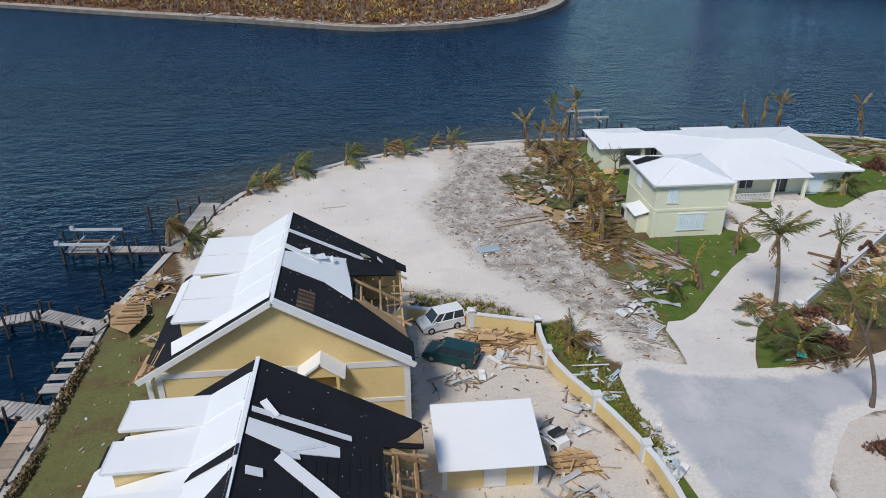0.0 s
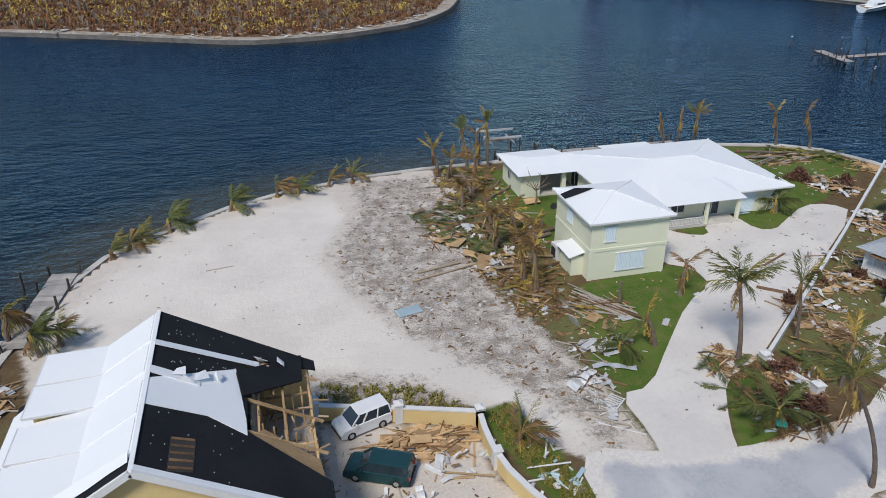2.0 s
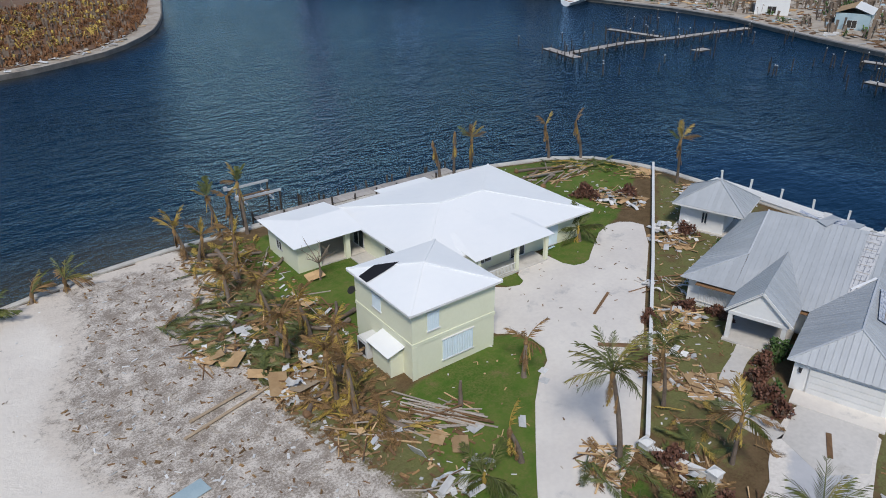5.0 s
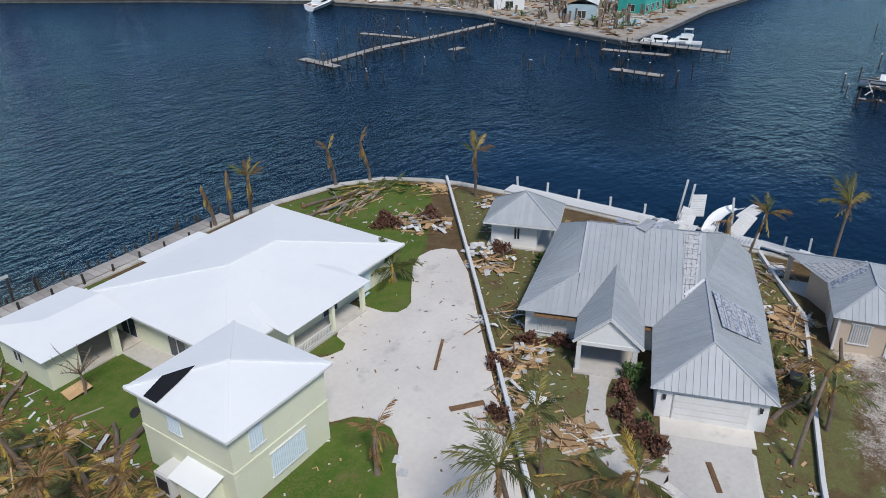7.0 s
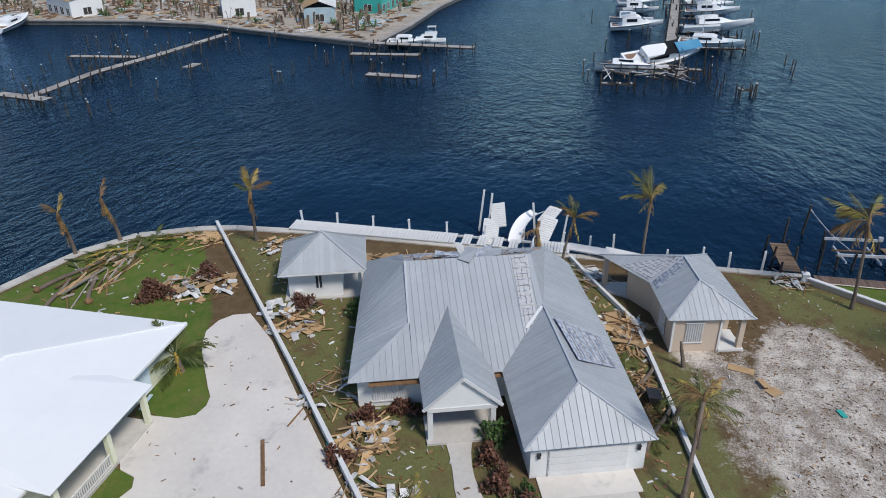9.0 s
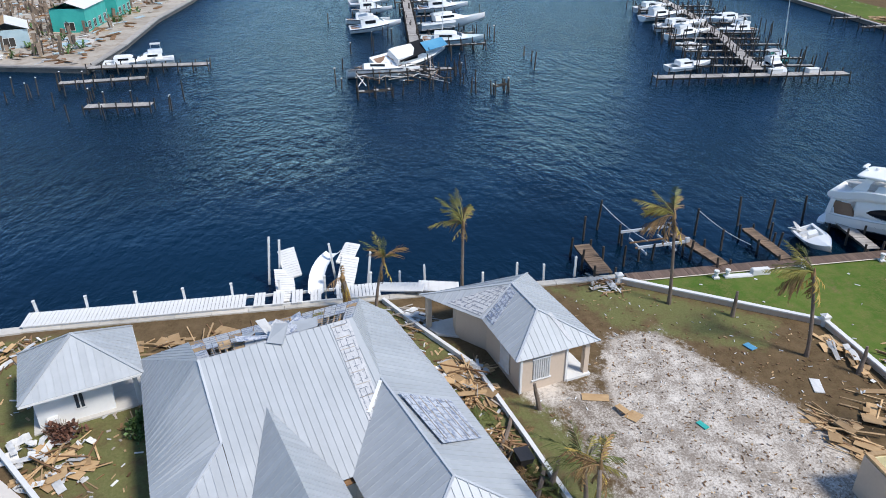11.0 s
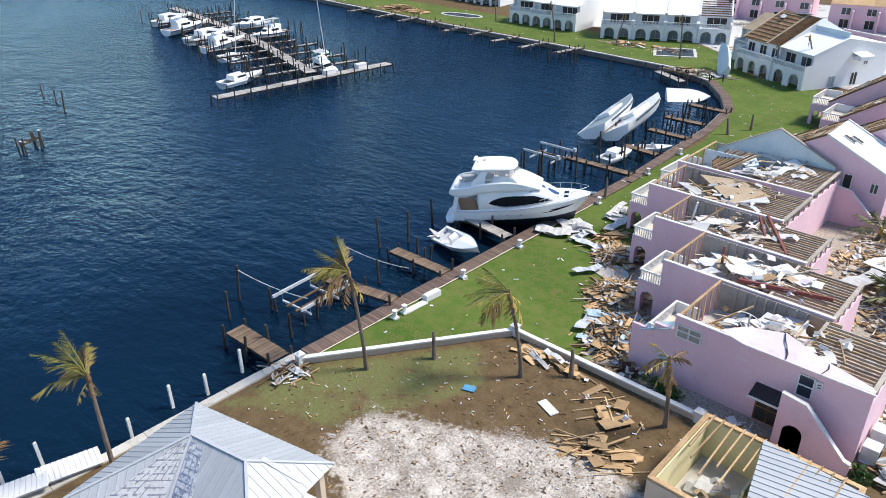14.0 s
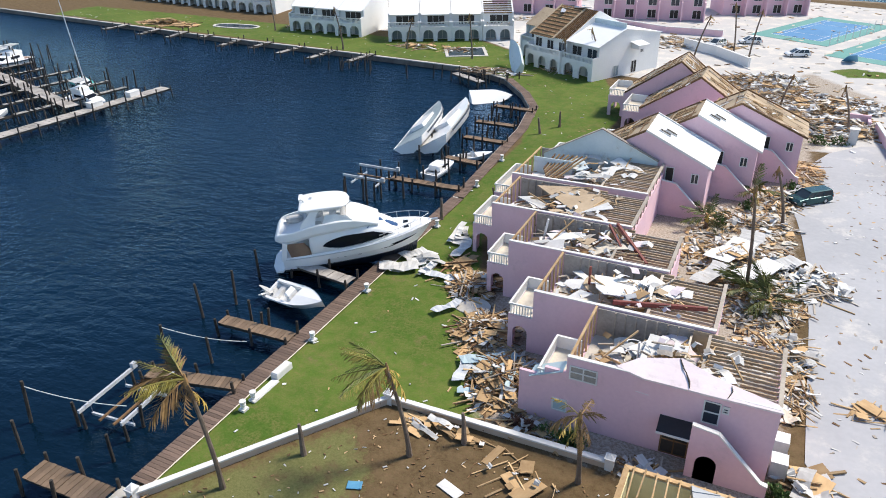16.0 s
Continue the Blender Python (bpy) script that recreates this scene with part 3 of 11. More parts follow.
def subdivided(pts, step):
    out = []
    for a, b in zip(pts[:-1], pts[1:]):
        k = max(1, round(math.dist(a, b) / step))
        out += [(a[0] + (b[0] - a[0]) * i / k, a[1] + (b[1] - a[1]) * i / k) for i in range(k)]
    return out + [pts[-1]]


def shoreline(name, pts, w, z1, material, label, step=3.0):
    wall = thing(name, label, "seawall", kind="structure")
    part("wall_face", ribbon(pts, 0.5, -4.5, z1 - 0.16), "wet_wall", wall)
    line = subdivided(pts, step)
    for a, b in zip(line[:-1], line[1:]):
        d = Vector(b) - Vector(a)
        g = d.normalized() * 0.015
        part("cap_stone", ribbon([Vector(a) + g, Vector(b) - g], w, z1 - 0.16, z1 + rnd(-0.015, 0.015)), material, wall)


shoreline("seawall_north", SAND_SHORE[1:] + NORTH_SHORE[:1], 0.7, 0.12, "seawall", "weathered pale concrete seawall along the sand lot")
shoreline("seawall_house", NORTH_SHORE, 1.0, 0.14, "seawall", "weathered concrete seawall round the green lawn")
shoreline("seawall_canal", [(81.0, 78.0), (81, 27)], 0.8, 0.12, "seawall", "concrete seawall along the canal lots")
shoreline("seawall_condo", CONDO_SHORE, 0.6, 0.08, "seawall", "concrete seawall along the apartment lawn", 4.0)
shoreline("seawall_west", [(-24.4, -20), (-24.4, 56), (-22.3, 67)], 0.7, 0.12, "seawall", "concrete seawall beside the long lawn", 4.0)

def paving(name, outline, z, material, label, category, smooth_times=2):
    return solid(name, Build().prism(rounded(outline, smooth_times), -0.05, z), material, label, category, "structure")


paving("driveway", [(23.6, 50.6), (26.4, 50.8), (30.6, 55.6), (35.6, 61), (39.6, 63.4), (39.8, 66.8), (37.2, 68.6), (37.4, 76), (41.3, 76.4), (43, 73.8), (45.6, 72.9), (46.4, 75.4), (51.2, 76.8), (51.4, 72.9), (53.5, 72.4), (55.4, 73.8), (60.9, 77.4), (64.2, 76.9), (65.2, 74.2), (50.5, 62.9), (38.3, 53.1), (35.6, 51.5), (32.3, 50.2), (29.5, 45.4), (28.6, 42.9), (23.2, 42.9), (23.8, 46)], 0.06, "driveway", "pale concrete driveway with sand and stains", "driveway", 1)
ROAD = rounded([(17.3, 43.0), (18.5, 32.6), (19.4, 27), (20.5, 10), (20, -40), (30, -40), (28, 20), (26.6, 30.2), (29.6, 34.2), (33, 37.6), (39.4, 38), (46.5, 41.2), (51.6, 42.9), (49.6, 48), (46.5, 47.6), (43, 46.4), (40, 44.4), (34, 43.6), (28.5, 43.3), (23.3, 44.4), (19, 46)], 1)


def road_material():
    """Grey concrete whose edges and hollows lie under blown sand."""
    m = bpy.data.materials.new("road")
    nt, n, l, bs = nodes_of(m)
    a = n.new("ShaderNodeAttribute")
    a.attribute_name = "inner"
    wob = math_of(nt, "SUBTRACT", noise_of(nt, 0.42, 7, None, 0.68), 0.5)
    clear = spread(nt, math_of(nt, "ADD", a.outputs["Fac"], math_of(nt, "MULTIPLY", wob, 1.1)), 0.3, 0.62)
    fine = spread(nt, noise_of(nt, 3.5, 7, None, 0.7), 0.3, 0.7)
    mid = spread(nt, noise_of(nt, 0.35, 5, None, 0.6), 0.35, 0.65)
    grey = ramp_mix(nt, fine, ramp_mix(nt, mid, (0.37, 0.38, 0.405), (0.49, 0.49, 0.505)), (0.46, 0.465, 0.48))
    grey = ramp_mix(nt, math_of(nt, "MULTIPLY", spread(nt, noise_of(nt, 0.16, 6, (1.0, 0.5, 1.0), 0.65), 0.52, 0.7), 0.7), grey, (0.62, 0.60, 0.58))
    sand = ramp_mix(nt, fine, (0.60, 0.56, 0.51), (0.72, 0.68, 0.63))
    l.new(ramp_mix(nt, clear, sand, grey), bs.inputs["Base Color"])
    bs.inputs["Roughness"].default_value, bs.inputs["Specular IOR Level"].default_value = 0.9, 0.2
    l.new(bump_of(nt, noise_of(nt, 5.0, 6), 0.25, 0.02), bs.inputs["Normal"])
    MAT["road"] = m


road_material()


def road_sheet():
    b = Build().prism(ROAD, -0.05, 0.05)
    base = len(b.v)
    X, Y = np.meshgrid(np.arange(17, 53, 0.4), np.arange(-40, 48.5, 0.4))
    d = inside_distance(X, Y, ROAD)
    keep = (d[:-1, :-1] < -0.1) & (d[1:, :-1] < -0.1) & (d[:-1, 1:] < -0.1) & (d[1:, 1:] < -0.1)
    b.v += [(float(x), float(y), 0.055) for x, y in zip(X.ravel(), Y.ravel())]
    w = X.shape[1]
    b.f += [(base + j * w + i, base + j * w + i + 1, base + (j + 1) * w + i + 1, base + (j + 1) * w + i) for j, i in zip(*(q.tolist() for q in np.nonzero(keep)))]
    ob = solid("road", b, "road", "grey concrete road dusted with white sand", "road", "structure")
    val = np.concatenate([np.zeros(base), np.clip((-d.ravel() - 0.1) / 2.6, 0, 1)])
    ob.data.attributes.new("inner", "FLOAT", "POINT").data.foreach_set("value", val.astype(np.float32))


road_sheet()
paving("car_park", [(20, -38), (22, 10), (30, 16), (44.6, 16), (44.8, -16), (46, -28), (47.5, -34), (45, -50), (38, -58), (26, -60)], 0.045, "asphalt", "grey asphalt car park with pale dust", "car park", 1)
paving("garage_drive", [(51.5, 48.6), (52.9, 43.6), (46.4, 41.4), (43.8, 43.2), (45, 46.6)], 0.075, "concrete", "stained concrete drive before the garage", "driveway", 0)
paving("round_pad", [(70.4 + 1.7 * math.cos(k * math.tau / 14), -0.2 + 1.3 * math.sin(k * math.tau / 14)) for k in range(14)], 0.07, "concrete", "round pale concrete pad on the lawn", "pad", 0)
paving("path", [(53.3, 55.4), (54.3, 53.6), (51.6, 53.3), (49.6, 52.6), (47.2, 51.2), (46.0, 49.6), (46.6, 47.2), (44.6, 46.4), (43.8, 48.4), (44.3, 50.8), (46.0, 52.4), (48.2, 53.6), (51.0, 54.4)], 0.055, "concrete", "curving concrete path curving to the grey porch", "path", 1)


def low_wall(name, pts, h, w, material, label, cap="white_paint", post=0.0, cap_h=0.12, over=0.1):
    """A garden wall with a cap, and posts at its corners."""
    wall = thing(name, label, "wall", kind="structure")
    part("wall_body", ribbon(pts, w, -0.2, h), material, wall)
    part("wall_cap", ribbon(pts, w + over, h, h + cap_h), cap, wall)
    if post:
        for p in pts[::1] if len(pts) < 4 else (pts[0], pts[-1]):
            b = Build().box(-post, post, -post, post, -0.2, h + 0.35).box(-post - 0.06, post + 0.06, -post - 0.06, post + 0.06, h + 0.35, h + 0.45)
            b.add([(-post, -post, h + 0.45), (post, -post, h + 0.45), (post, post, h + 0.45), (-post, post, h + 0.45), (0, 0, h + 0.65)], [(0, 1, 4), (1, 2, 4), (2, 3, 4), (3, 0, 4)])
            part("post", b, cap, wall, m=pose(p[0], p[1], 0))
    return wall


curve_wall = [(12.6, 50.0), (12.45, 48.3), (12.45, 46.3), (12.8, 44.3), (13.5, 42.3), (14.5, 40.2), (15.4, 38), (16.2, 35.6), (16.8, 33.4), (17.1, 31), (17.2, 26)]
low_wall("yard_wall", [(1.5, 53.5), (7.2, 51.8), (12.6, 50.0)], 1.2, 0.28, "yellow_stucco", "yellow stucco yard wall with white cap and posts", post=0.28)
curved = low_wall("curved_wall", curve_wall, 1.15, 0.3, "yellow_stucco", "curved yellow stucco wall with white cap", post=0.28)
for p in ((12.5, 45.8), (14.7, 39.8), (16.5, 34.6)):
    part("post", Build().box(-0.27, 0.27, -0.27, 0.27, 0, 1.5).box(-0.33, 0.33, -0.33, 0.33, 1.5, 1.6), "white_paint", curved, m=pose(p[0], p[1], 0))
low_wall("white_wall", [(80.6, 86.2), (58.7, 68.6), (37.4, 51.9)], 0.6, 0.2, "white_paint", "long white stucco garden wall across the lots", post=0.0)
low_wall("white_wall_end", [(36.6, 51.4), (37.9, 47.0)], 0.5, 0.3, "white_stucco", "low white wall end with a tall gatepost", post=0.35)
low_wall("canal_wall", [(80.4, 48.6), (75.5, 46), (69.8, 42.7), (62, 41), (56, 39.8), (49.9, 38.5), (44, 37)], 0.32, 0.24, "white_paint", "white garden wall between two canal lots", over=0.05)
low_wall("lawn_wall", [(80, 27.4), (70.6, 13.6), (55.4, 13.4)], 0.5, 0.22, "tan_stucco", "tan garden wall with broad white cap", over=0.2, post=0.26)


# ---- houses ----
def clip_strip(poly, axis, lo, hi):
    """The part of a convex polygon between two planes across axis."""
    def cut(pts, sign, lim):
        out = []
        for i in range(len(pts)):
            a, b = pts[i], pts[(i + 1) % len(pts)]
            da, db = sign * (a.dot(axis) - lim), sign * (b.dot(axis) - lim)
            if da >= 0:
                out.append(a)
            if da * db < 0:
                out.append(a + (b - a) * (da / (da - db)))
        return out
    p = cut(poly, 1, lo)
    return cut(p, -1, hi) if len(p) > 2 else []


def panels(parent, pts, width, material, rib=0.05, name="roof_panel", thick=0.05, skip=()):
    rib = 0.0 if material == "white_roof" else rib
    """A roof slope of standing-seam panels that run up the slope, each with a raised seam."""
    p = [Vector(q) for q in pts]
    nor = Vector((0, 0, 0))
    for i in range(len(p)):
        nor += p[i].cross(p[(i + 1) % len(p)])
    nor = nor.normalized() * (1 if nor.z > 0 else -1)
    axis = Vector((0, 0, 1)).cross(nor)
    axis = axis.normalized() if axis.length > 1e-4 else Vector((1, 0, 0))
    up = nor.cross(axis)
    lo, hi = min(q.dot(axis) for q in p), max(q.dot(axis) for q in p)
    k = max(1, round((hi - lo) / width))
    w = (hi - lo) / k
    for i in range(k):
        if i in skip:
            continue
        strip = clip_strip(p, axis, lo + i * w, lo + (i + 1) * w)
        if len(strip) < 3:
            continue
        b = Build().slab(strip, thick)
        edge = sorted((q for q in strip if abs(q.dot(axis) - lo - i * w) < 1e-4), key=lambda q: q.dot(up))
        if len(edge) >= 2 and rib:
            b.beam(edge[0] + nor * rib / 2, edge[-1] + nor * rib / 2, 0.045, rib)
        part(name, b, material, parent)


def ridge_cap(parent, a, b, material, w=0.3, name="ridge_cap"):
    part(name, Build().beam(Vector(a) + Vector((0, 0, 0.03)), Vector(b) + Vector((0, 0, 0.03)), w, 0.06), material, parent)


def wall_ring(parent, outline, z0, z1, material, t=0.22, name="wall"):
    """Walls along an outline, one object a side."""
    n = len(outline)
    area = sum(outline[i][0] * outline[(i + 1) % n][1] - outline[(i + 1) % n][0] * outline[i][1] for i in range(n))
    pts = outline if area > 0 else outline[::-1]
    for i in range(n):
        a, b = Vector(pts[i]), Vector(pts[(i + 1) % n])
        d = (b - a).normalized()
        inn = Vector((-d.y, d.x)) * t
        part(name, Build().prism([a, b - d * t * 0, b + inn - d * t, a + inn + d * t], z0, z1), material, parent)


def opening(parent, a, b, z0, z1, out, material="window_glass", frame_m="white_paint", name="window", depth=0.06, bars=1, cross=0):
    """A window or door on a wall face from a to b on the plan, standing out along out."""
    a, b, out = Vector(a), Vector(b), Vector(out).normalized()
    d = (b - a).normalized()
    w = part(name, Build().prism([a, b, b + out * 0.02, a + out * 0.02], z0, z1), material, parent)
    fr = Build()
    t = 0.09
    for s in [0, 1] + [(i + 1) / (bars + 1) for i in range(bars)]:
        c = a + (b - a) * s
        c = c + d * (t / 2 if s == 0 else -t / 2 if s == 1 else 0)
        fr.prism([c - d * t / 2, c + d * t / 2, c + d * t / 2 + out * depth, c - d * t / 2 + out * depth], z0, z1)
    for z in [z0, z1 - t] + [z0 + (z1 - z0) * (i + 1) / (cross + 1) for i in range(cross)]:
        fr.prism([a + d * t, b - d * t, b - d * t + out * (depth - 0.004), a + d * t + out * (depth - 0.004)], z + 0.002, z + t - 0.002)
    part("frame", fr, frame_m, w)
    return w


def shutter(parent, a, b, z0, z1, out, material="blue_shutter", step=0.16, name="shutter"):
    """A corrugated storm shutter: ribs proud of a sheet, in a frame."""
    a, b, out = Vector(a), Vector(b), Vector(out).normalized()
    d = (b - a).normalized()
    L = (b - a).length
    k = max(2, int(L / step))
    line = [a + d * L * (i + q) / k + out * (0.075 if 0.2 < q < 0.8 else 0.03) for i in range(k) for q in (0.0, 0.25, 0.3, 0.7, 0.75)]
    bd = Build().prism([a] + line + [b + out * 0.03, b], z0, z1)
    s = part(name, bd, material, parent)
    part("frame", Build().prism([a - d * 0.08, b + d * 0.08, b + d * 0.08 + out * 0.1, a - d * 0.08 + out * 0.1], z1, z1 + 0.1)
         .prism([a - d * 0.08, b + d * 0.08, b + d * 0.08 + out * 0.1, a - d * 0.08 + out * 0.1], z0 - 0.1, z0), "white_paint", s)


def yellow_house(y0, y1, label, damage, dormers, zo, white_from, white_to):
    """Two storeys under a steep roof: black felt to the east, white metal with three dormers to the west."""
    h = thing("yellow_house", label, "house", (0, 0, 0), group="yellow canal houses")
    xl, xr, ze, zr, xm = -16.0, 1.75, 5.95, 11.2, -7.0
    sE, sW = (zr - ze) / (xr - xm), (zr - 5.7) / (xm - xl)
    zE = lambda x: zr - sE * (x - xm)
    zW = lambda x: zr - sW * (xm - x)
    # walls: gables front and back, sides
    g = [(-14.9, 0), (1.3, 0), (1.3, zE(1.3) - 0.12), (xm, zr - 0.14), (-14.9, zW(-14.9) - 0.12)]
    for y in (y0 + 0.55, y1 - 0.8):
        bd = Build()
        v = [(x, y, z) for x, z in g] + [(x, y + 0.25, z) for x, z in g]
        bd.add(v, [(0, 1, 2, 3, 4), (9, 8, 7, 6, 5)] + [(i, 5 + i, 5 + (i + 1) % 5, (i + 1) % 5) for i in range(5)])
        part("gable_wall", bd, "yellow_stucco", h)
    part("side_wall", Build().box(1.05, 1.3, y0 + 0.8, y1 - 0.8, 0, 3.1), "yellow_stucco", h)
    part("side_wall", Build().box(1.05, 1.3, y0 + 0.8, y0 + 4.6, 3.1, ze - 0.1), "yellow_stucco", h)
    part("side_wall", Build().box(-14.9, -14.65, y0 + 0.8, y1 - 0.8, 0, 5.6), "yellow_stucco", h)
    part("upper_floor", Build().box(-14.6, 1.2, y0 + 0.85, y1 - 0.85, 2.85, 3.08), "floor_tile", h)
    tr = Build()
    yf = y0 + 0.55
    tr.box(-15.0, 1.4, yf - 0.06, yf - 0.004, 5.55, 6.0).box(1.0, 1.4, yf - 0.064, yf - 0.004, 0, 5.55).box(-15.0, -14.6, yf - 0.064, yf - 0.004, 0, 5.55).box(-15, 1.4, yf - 0.06, yf - 0.004, 2.7, 3.0)
    part("trim", tr, "white_paint", h)
    # little gabled hood on the front wall
    hood = part("hood", Build().slab([(-4.35, yf - 1.5, 7.1), (-5.9, yf - 1.5, 5.9), (-5.9, yf, 5.9), (-4.35, yf, 7.1)], 0.12).slab([(-4.35, yf - 1.5, 7.1), (-2.8, yf - 1.5, 5.9), (-2.8, yf, 5.9), (-4.35, yf, 7.1)], 0.12), "white_roof", h)
    part("gable", Build().add([(-5.5, yf - 1.3, 5.9), (-3.2, yf - 1.3, 5.9), (-4.35, yf - 1.3, 6.85), (-5.5, yf, 5.9), (-3.2, yf, 5.9), (-4.35, yf, 6.85)], [(0, 1, 2), (5, 4, 3), (0, 3, 4, 1), (1, 4, 5, 2), (2, 5, 3, 0)]), "yellow_stucco", hood)
    part("bracket", Build().box(-5.5, -5.3, yf - 1.3, yf, 4.6, 5.9), "yellow_stucco", hood)
    part("bracket", Build().box(-3.4, -3.2, yf - 1.3, yf, 4.6, 5.9), "yellow_stucco", hood)
    # east slope: felt on boards, with a torn-off corner over bare rafters
    yh0, yh1, xh = damage
    P = lambda x, y, dz=0.0: (x, y, zE(x) + dz)
    felt = Build()
    felt.slab([P(xm, y0), P(xh, y0), P(xh, y1), P(xm, y1)], 0.1)
    felt.slab([P(xh, y0), P(xr, y0), P(xr, yh0 - 2.2), P(xh, yh0)], 0.1)
    felt.slab([P(xh, yh1), P(xr, yh1 + 1.2), P(xr, y1), P(xh, y1)], 0.1)
    part("felt", felt, "felt", h)
    nails = Build()
    nr = random.Random(int(y0) + 3)
    for i in range(60):
        x, y = nr.uniform(xm + 0.5, xh - 0.1), nr.uniform(y0 + 0.4, y1 - 0.4)
        q = P(x, y, 0.012)
        nails.box(q[0] - 0.02, q[0] + 0.02, y - 0.02, y + 0.02, q[2] - 0.03, q[2] + 0.012)
    tagged(part("nail_cap", nails, "white_paint", h, "white plastic nail caps"), kind="stuff")
    part("torn_board", Build().slab([P(xh + 0.2, yh0 - 0.1, -0.12), P(xr - 0.3, yh0 - 2.3, -0.12), P(xr - 0.5, yh0 - 0.6, -0.12), P(xh + 0.8, yh0 + 0.7, -0.12)], 0.05), "plywood", h)
    for y in (yh0 + 0.2, (yh0 + yh1) / 2 - 0.4, yh1 + 0.3):
        part("rafter", Build().beam(P(xh - 0.1, y, -0.2), P(xr, y, -0.2), 0.07, 0.2), "lumber", h)
    # inner stud walls laid bare under the missing roof corner
    for xs in (xh + 0.5, xh + 1.9, 1.15):
        top = min(zE(xs) - 0.35, 7.4)
        for i in range(8):
            y = yh0 - 0.7 + i * (yh1 - yh0 + 1.6) / 7
            part("stud", Build().box(xs - 0.05, xs + 0.05, y, y + 0.09, 3.1, top), "lumber", h)
        for z in (3.1, (3.1 + top) / 2, top):
            part("wall_plate", Build().box(xs - 0.06, xs + 0.06, yh0 - 0.75, yh1 + 1.0, z, z + 0.1), "lumber", h)
    for ys in (yh1 - 0.9, yh0 + 1.2):
        for q in range(7):
            x = xh + 0.1 + q * (1.1 - xh) / 6
            part("stud", Build().box(x, x + 0.09, ys, ys + 0.1, 3.1, zE(x) - 0.3), "lumber", h)
        for z in (4.6, 5.75):
            part("wall_plate", Build().box(xh + 0.1, 1.2, ys - 0.02, ys + 0.12, z, z + 0.1), "lumber", h)
    part("inner_wall", Build().box(xh + 0.1, xh + 0.2, yh0 - 0.6, yh1 + 0.8, 3.1, zE(xh) - 0.7), "inner_panel", h)
    rr = random.Random(int(y0))
    for i in range(26):
        x, y = rr.uniform(xh + 0.4, xr + 0.2), rr.uniform(yh0 - 2.4, yh1 + 0.8)
        l = rr.uniform(0.4, 1.5)
        part("splinter", Build().box(-l / 2, l / 2, -0.05, 0.05, 0, 0.05), rr.choice(("lumber", "dark_lumber", "bare_board")), h, m=pose(x, y, 3.15 if i % 2 else zE(x) - 0.16, rr.uniform(-20, 20), rr.uniform(-20, 30), rr.uniform(0, 360)))
    # roof vent: a dark sheet on the felt paints the shade behind the slats
    vent = part("vent_hole", Build().slab([P(-5.65, y0 + 0.6, 0.03), P(-4.6, y0 + 0.9, 0.03), P(-4.6, y0 + 3.2, 0.03), P(-5.65, y0 + 2.95, 0.03)], 0.04), "inside_shade", h)
    for i in range(5):
        part("slat", Build().beam(P(-5.6, y0 + 0.85 + i * 0.5, 0.05), P(-4.65, y0 + 1.1 + i * 0.5, 0.05), 0.14, 0.04), "dark_lumber", vent)
    # west slope: felt, white metal over most of it, a row of flat shed dormers
    W = lambda x, y, dz=0.0: (x, y, zW(x) + dz)
    part("felt", Build().slab([W(xm, y0), W(-14.3, y0), W(xl, y0 + 2.2), W(xl, y1), W(xm, y1)], 0.1), "felt", h)
    panels(h, [W(xm, y0 + 1.1, 0.05), W(-13.6, y0 + 1.25, 0.05), W(-13.6, white_to, 0.05), W(xm, white_to, 0.05)], 1.45, "white_roof", rib=0.03)
    panels(h, [W(-13.58, white_from, 0.05), W(xl - 0.1, white_from + 0.5, 0.05), W(xl - 0.1, white_to - 0.8, 0.05), W(-13.58, white_to - 0.2, 0.05)], 1.45, "white_roof", rib=0.03)
    strip = Build()
    rows = [(-7.2 - 6.6 * q / 7, 0.06 * (q % 2), 0.34 + 0.5 * q / 7) for q in range(8)]
    strip.loft([[W(e, y0 + 0.75 + a, 0.1), W(e, y0 + 1.2, c), W(e, y0 + 1.24, c - 0.03), W(e, y0 + 0.79 + a, 0.07)] for e, a, c in rows])
    part("metal_strip", strip, "flashing", h, "curled white metal strip along the roof edge")
    for (_, ya), (yb, _) in zip(dormers[:-1], dormers[1:]):
        drop = 0.15 if yb - ya < 0.5 else 0.5 if yb - ya < 1 else 1.15
        xv = xm - (zr - zo) / sW
        part("valley_sheet", Build().slab([(xv, ya - 0.1, zo + 0.02), (-13.35, ya - 0.1, zo - drop), (-13.35, yb + 0.1, zo - drop), (xv, yb + 0.1, zo + 0.02)], 0.04), "white_roof", h)
    for q, (ya, yb) in enumerate(dormers):
        z = zo - 0.06 * (q % 2)
        xo, xj = -13.55, xm - (zr - z) / sW
        x2 = xo + 0.42
        d = part("dormer", Build().add([(xj, ya + .2, z - .06), W(x2, ya + .2, 0), (x2, ya + .2, z - .06), (xj, yb - .2, z - .06), W(x2, yb - .2, 0), (x2, yb - .2, z - .06)], [(0, 1, 2), (5, 4, 3), (1, 4, 5, 2), (0, 2, 5, 3), (0, 3, 4, 1)]), "yellow_stucco", h)
        panels(d, [W(-7.25, ya + 0.03, 0.11), (xj, ya, z + 0.11), (xj, yb, z + 0.11), W(-7.25, yb - 0.03, 0.11)], 3.4, "white_roof", rib=0.03)
        panels(d, [(xj, ya, z + 0.11), (xo, ya, z + 0.02), (xo, yb, z + 0.02), (xj, yb, z + 0.11)], 3.4, "white_roof", rib=0.03)
        part("edge_trim", Build().beam((xo - 0.03, ya, z - 0.04), (xo - 0.03, yb, z - 0.04), 0.06, 0.16), "white_paint", d)
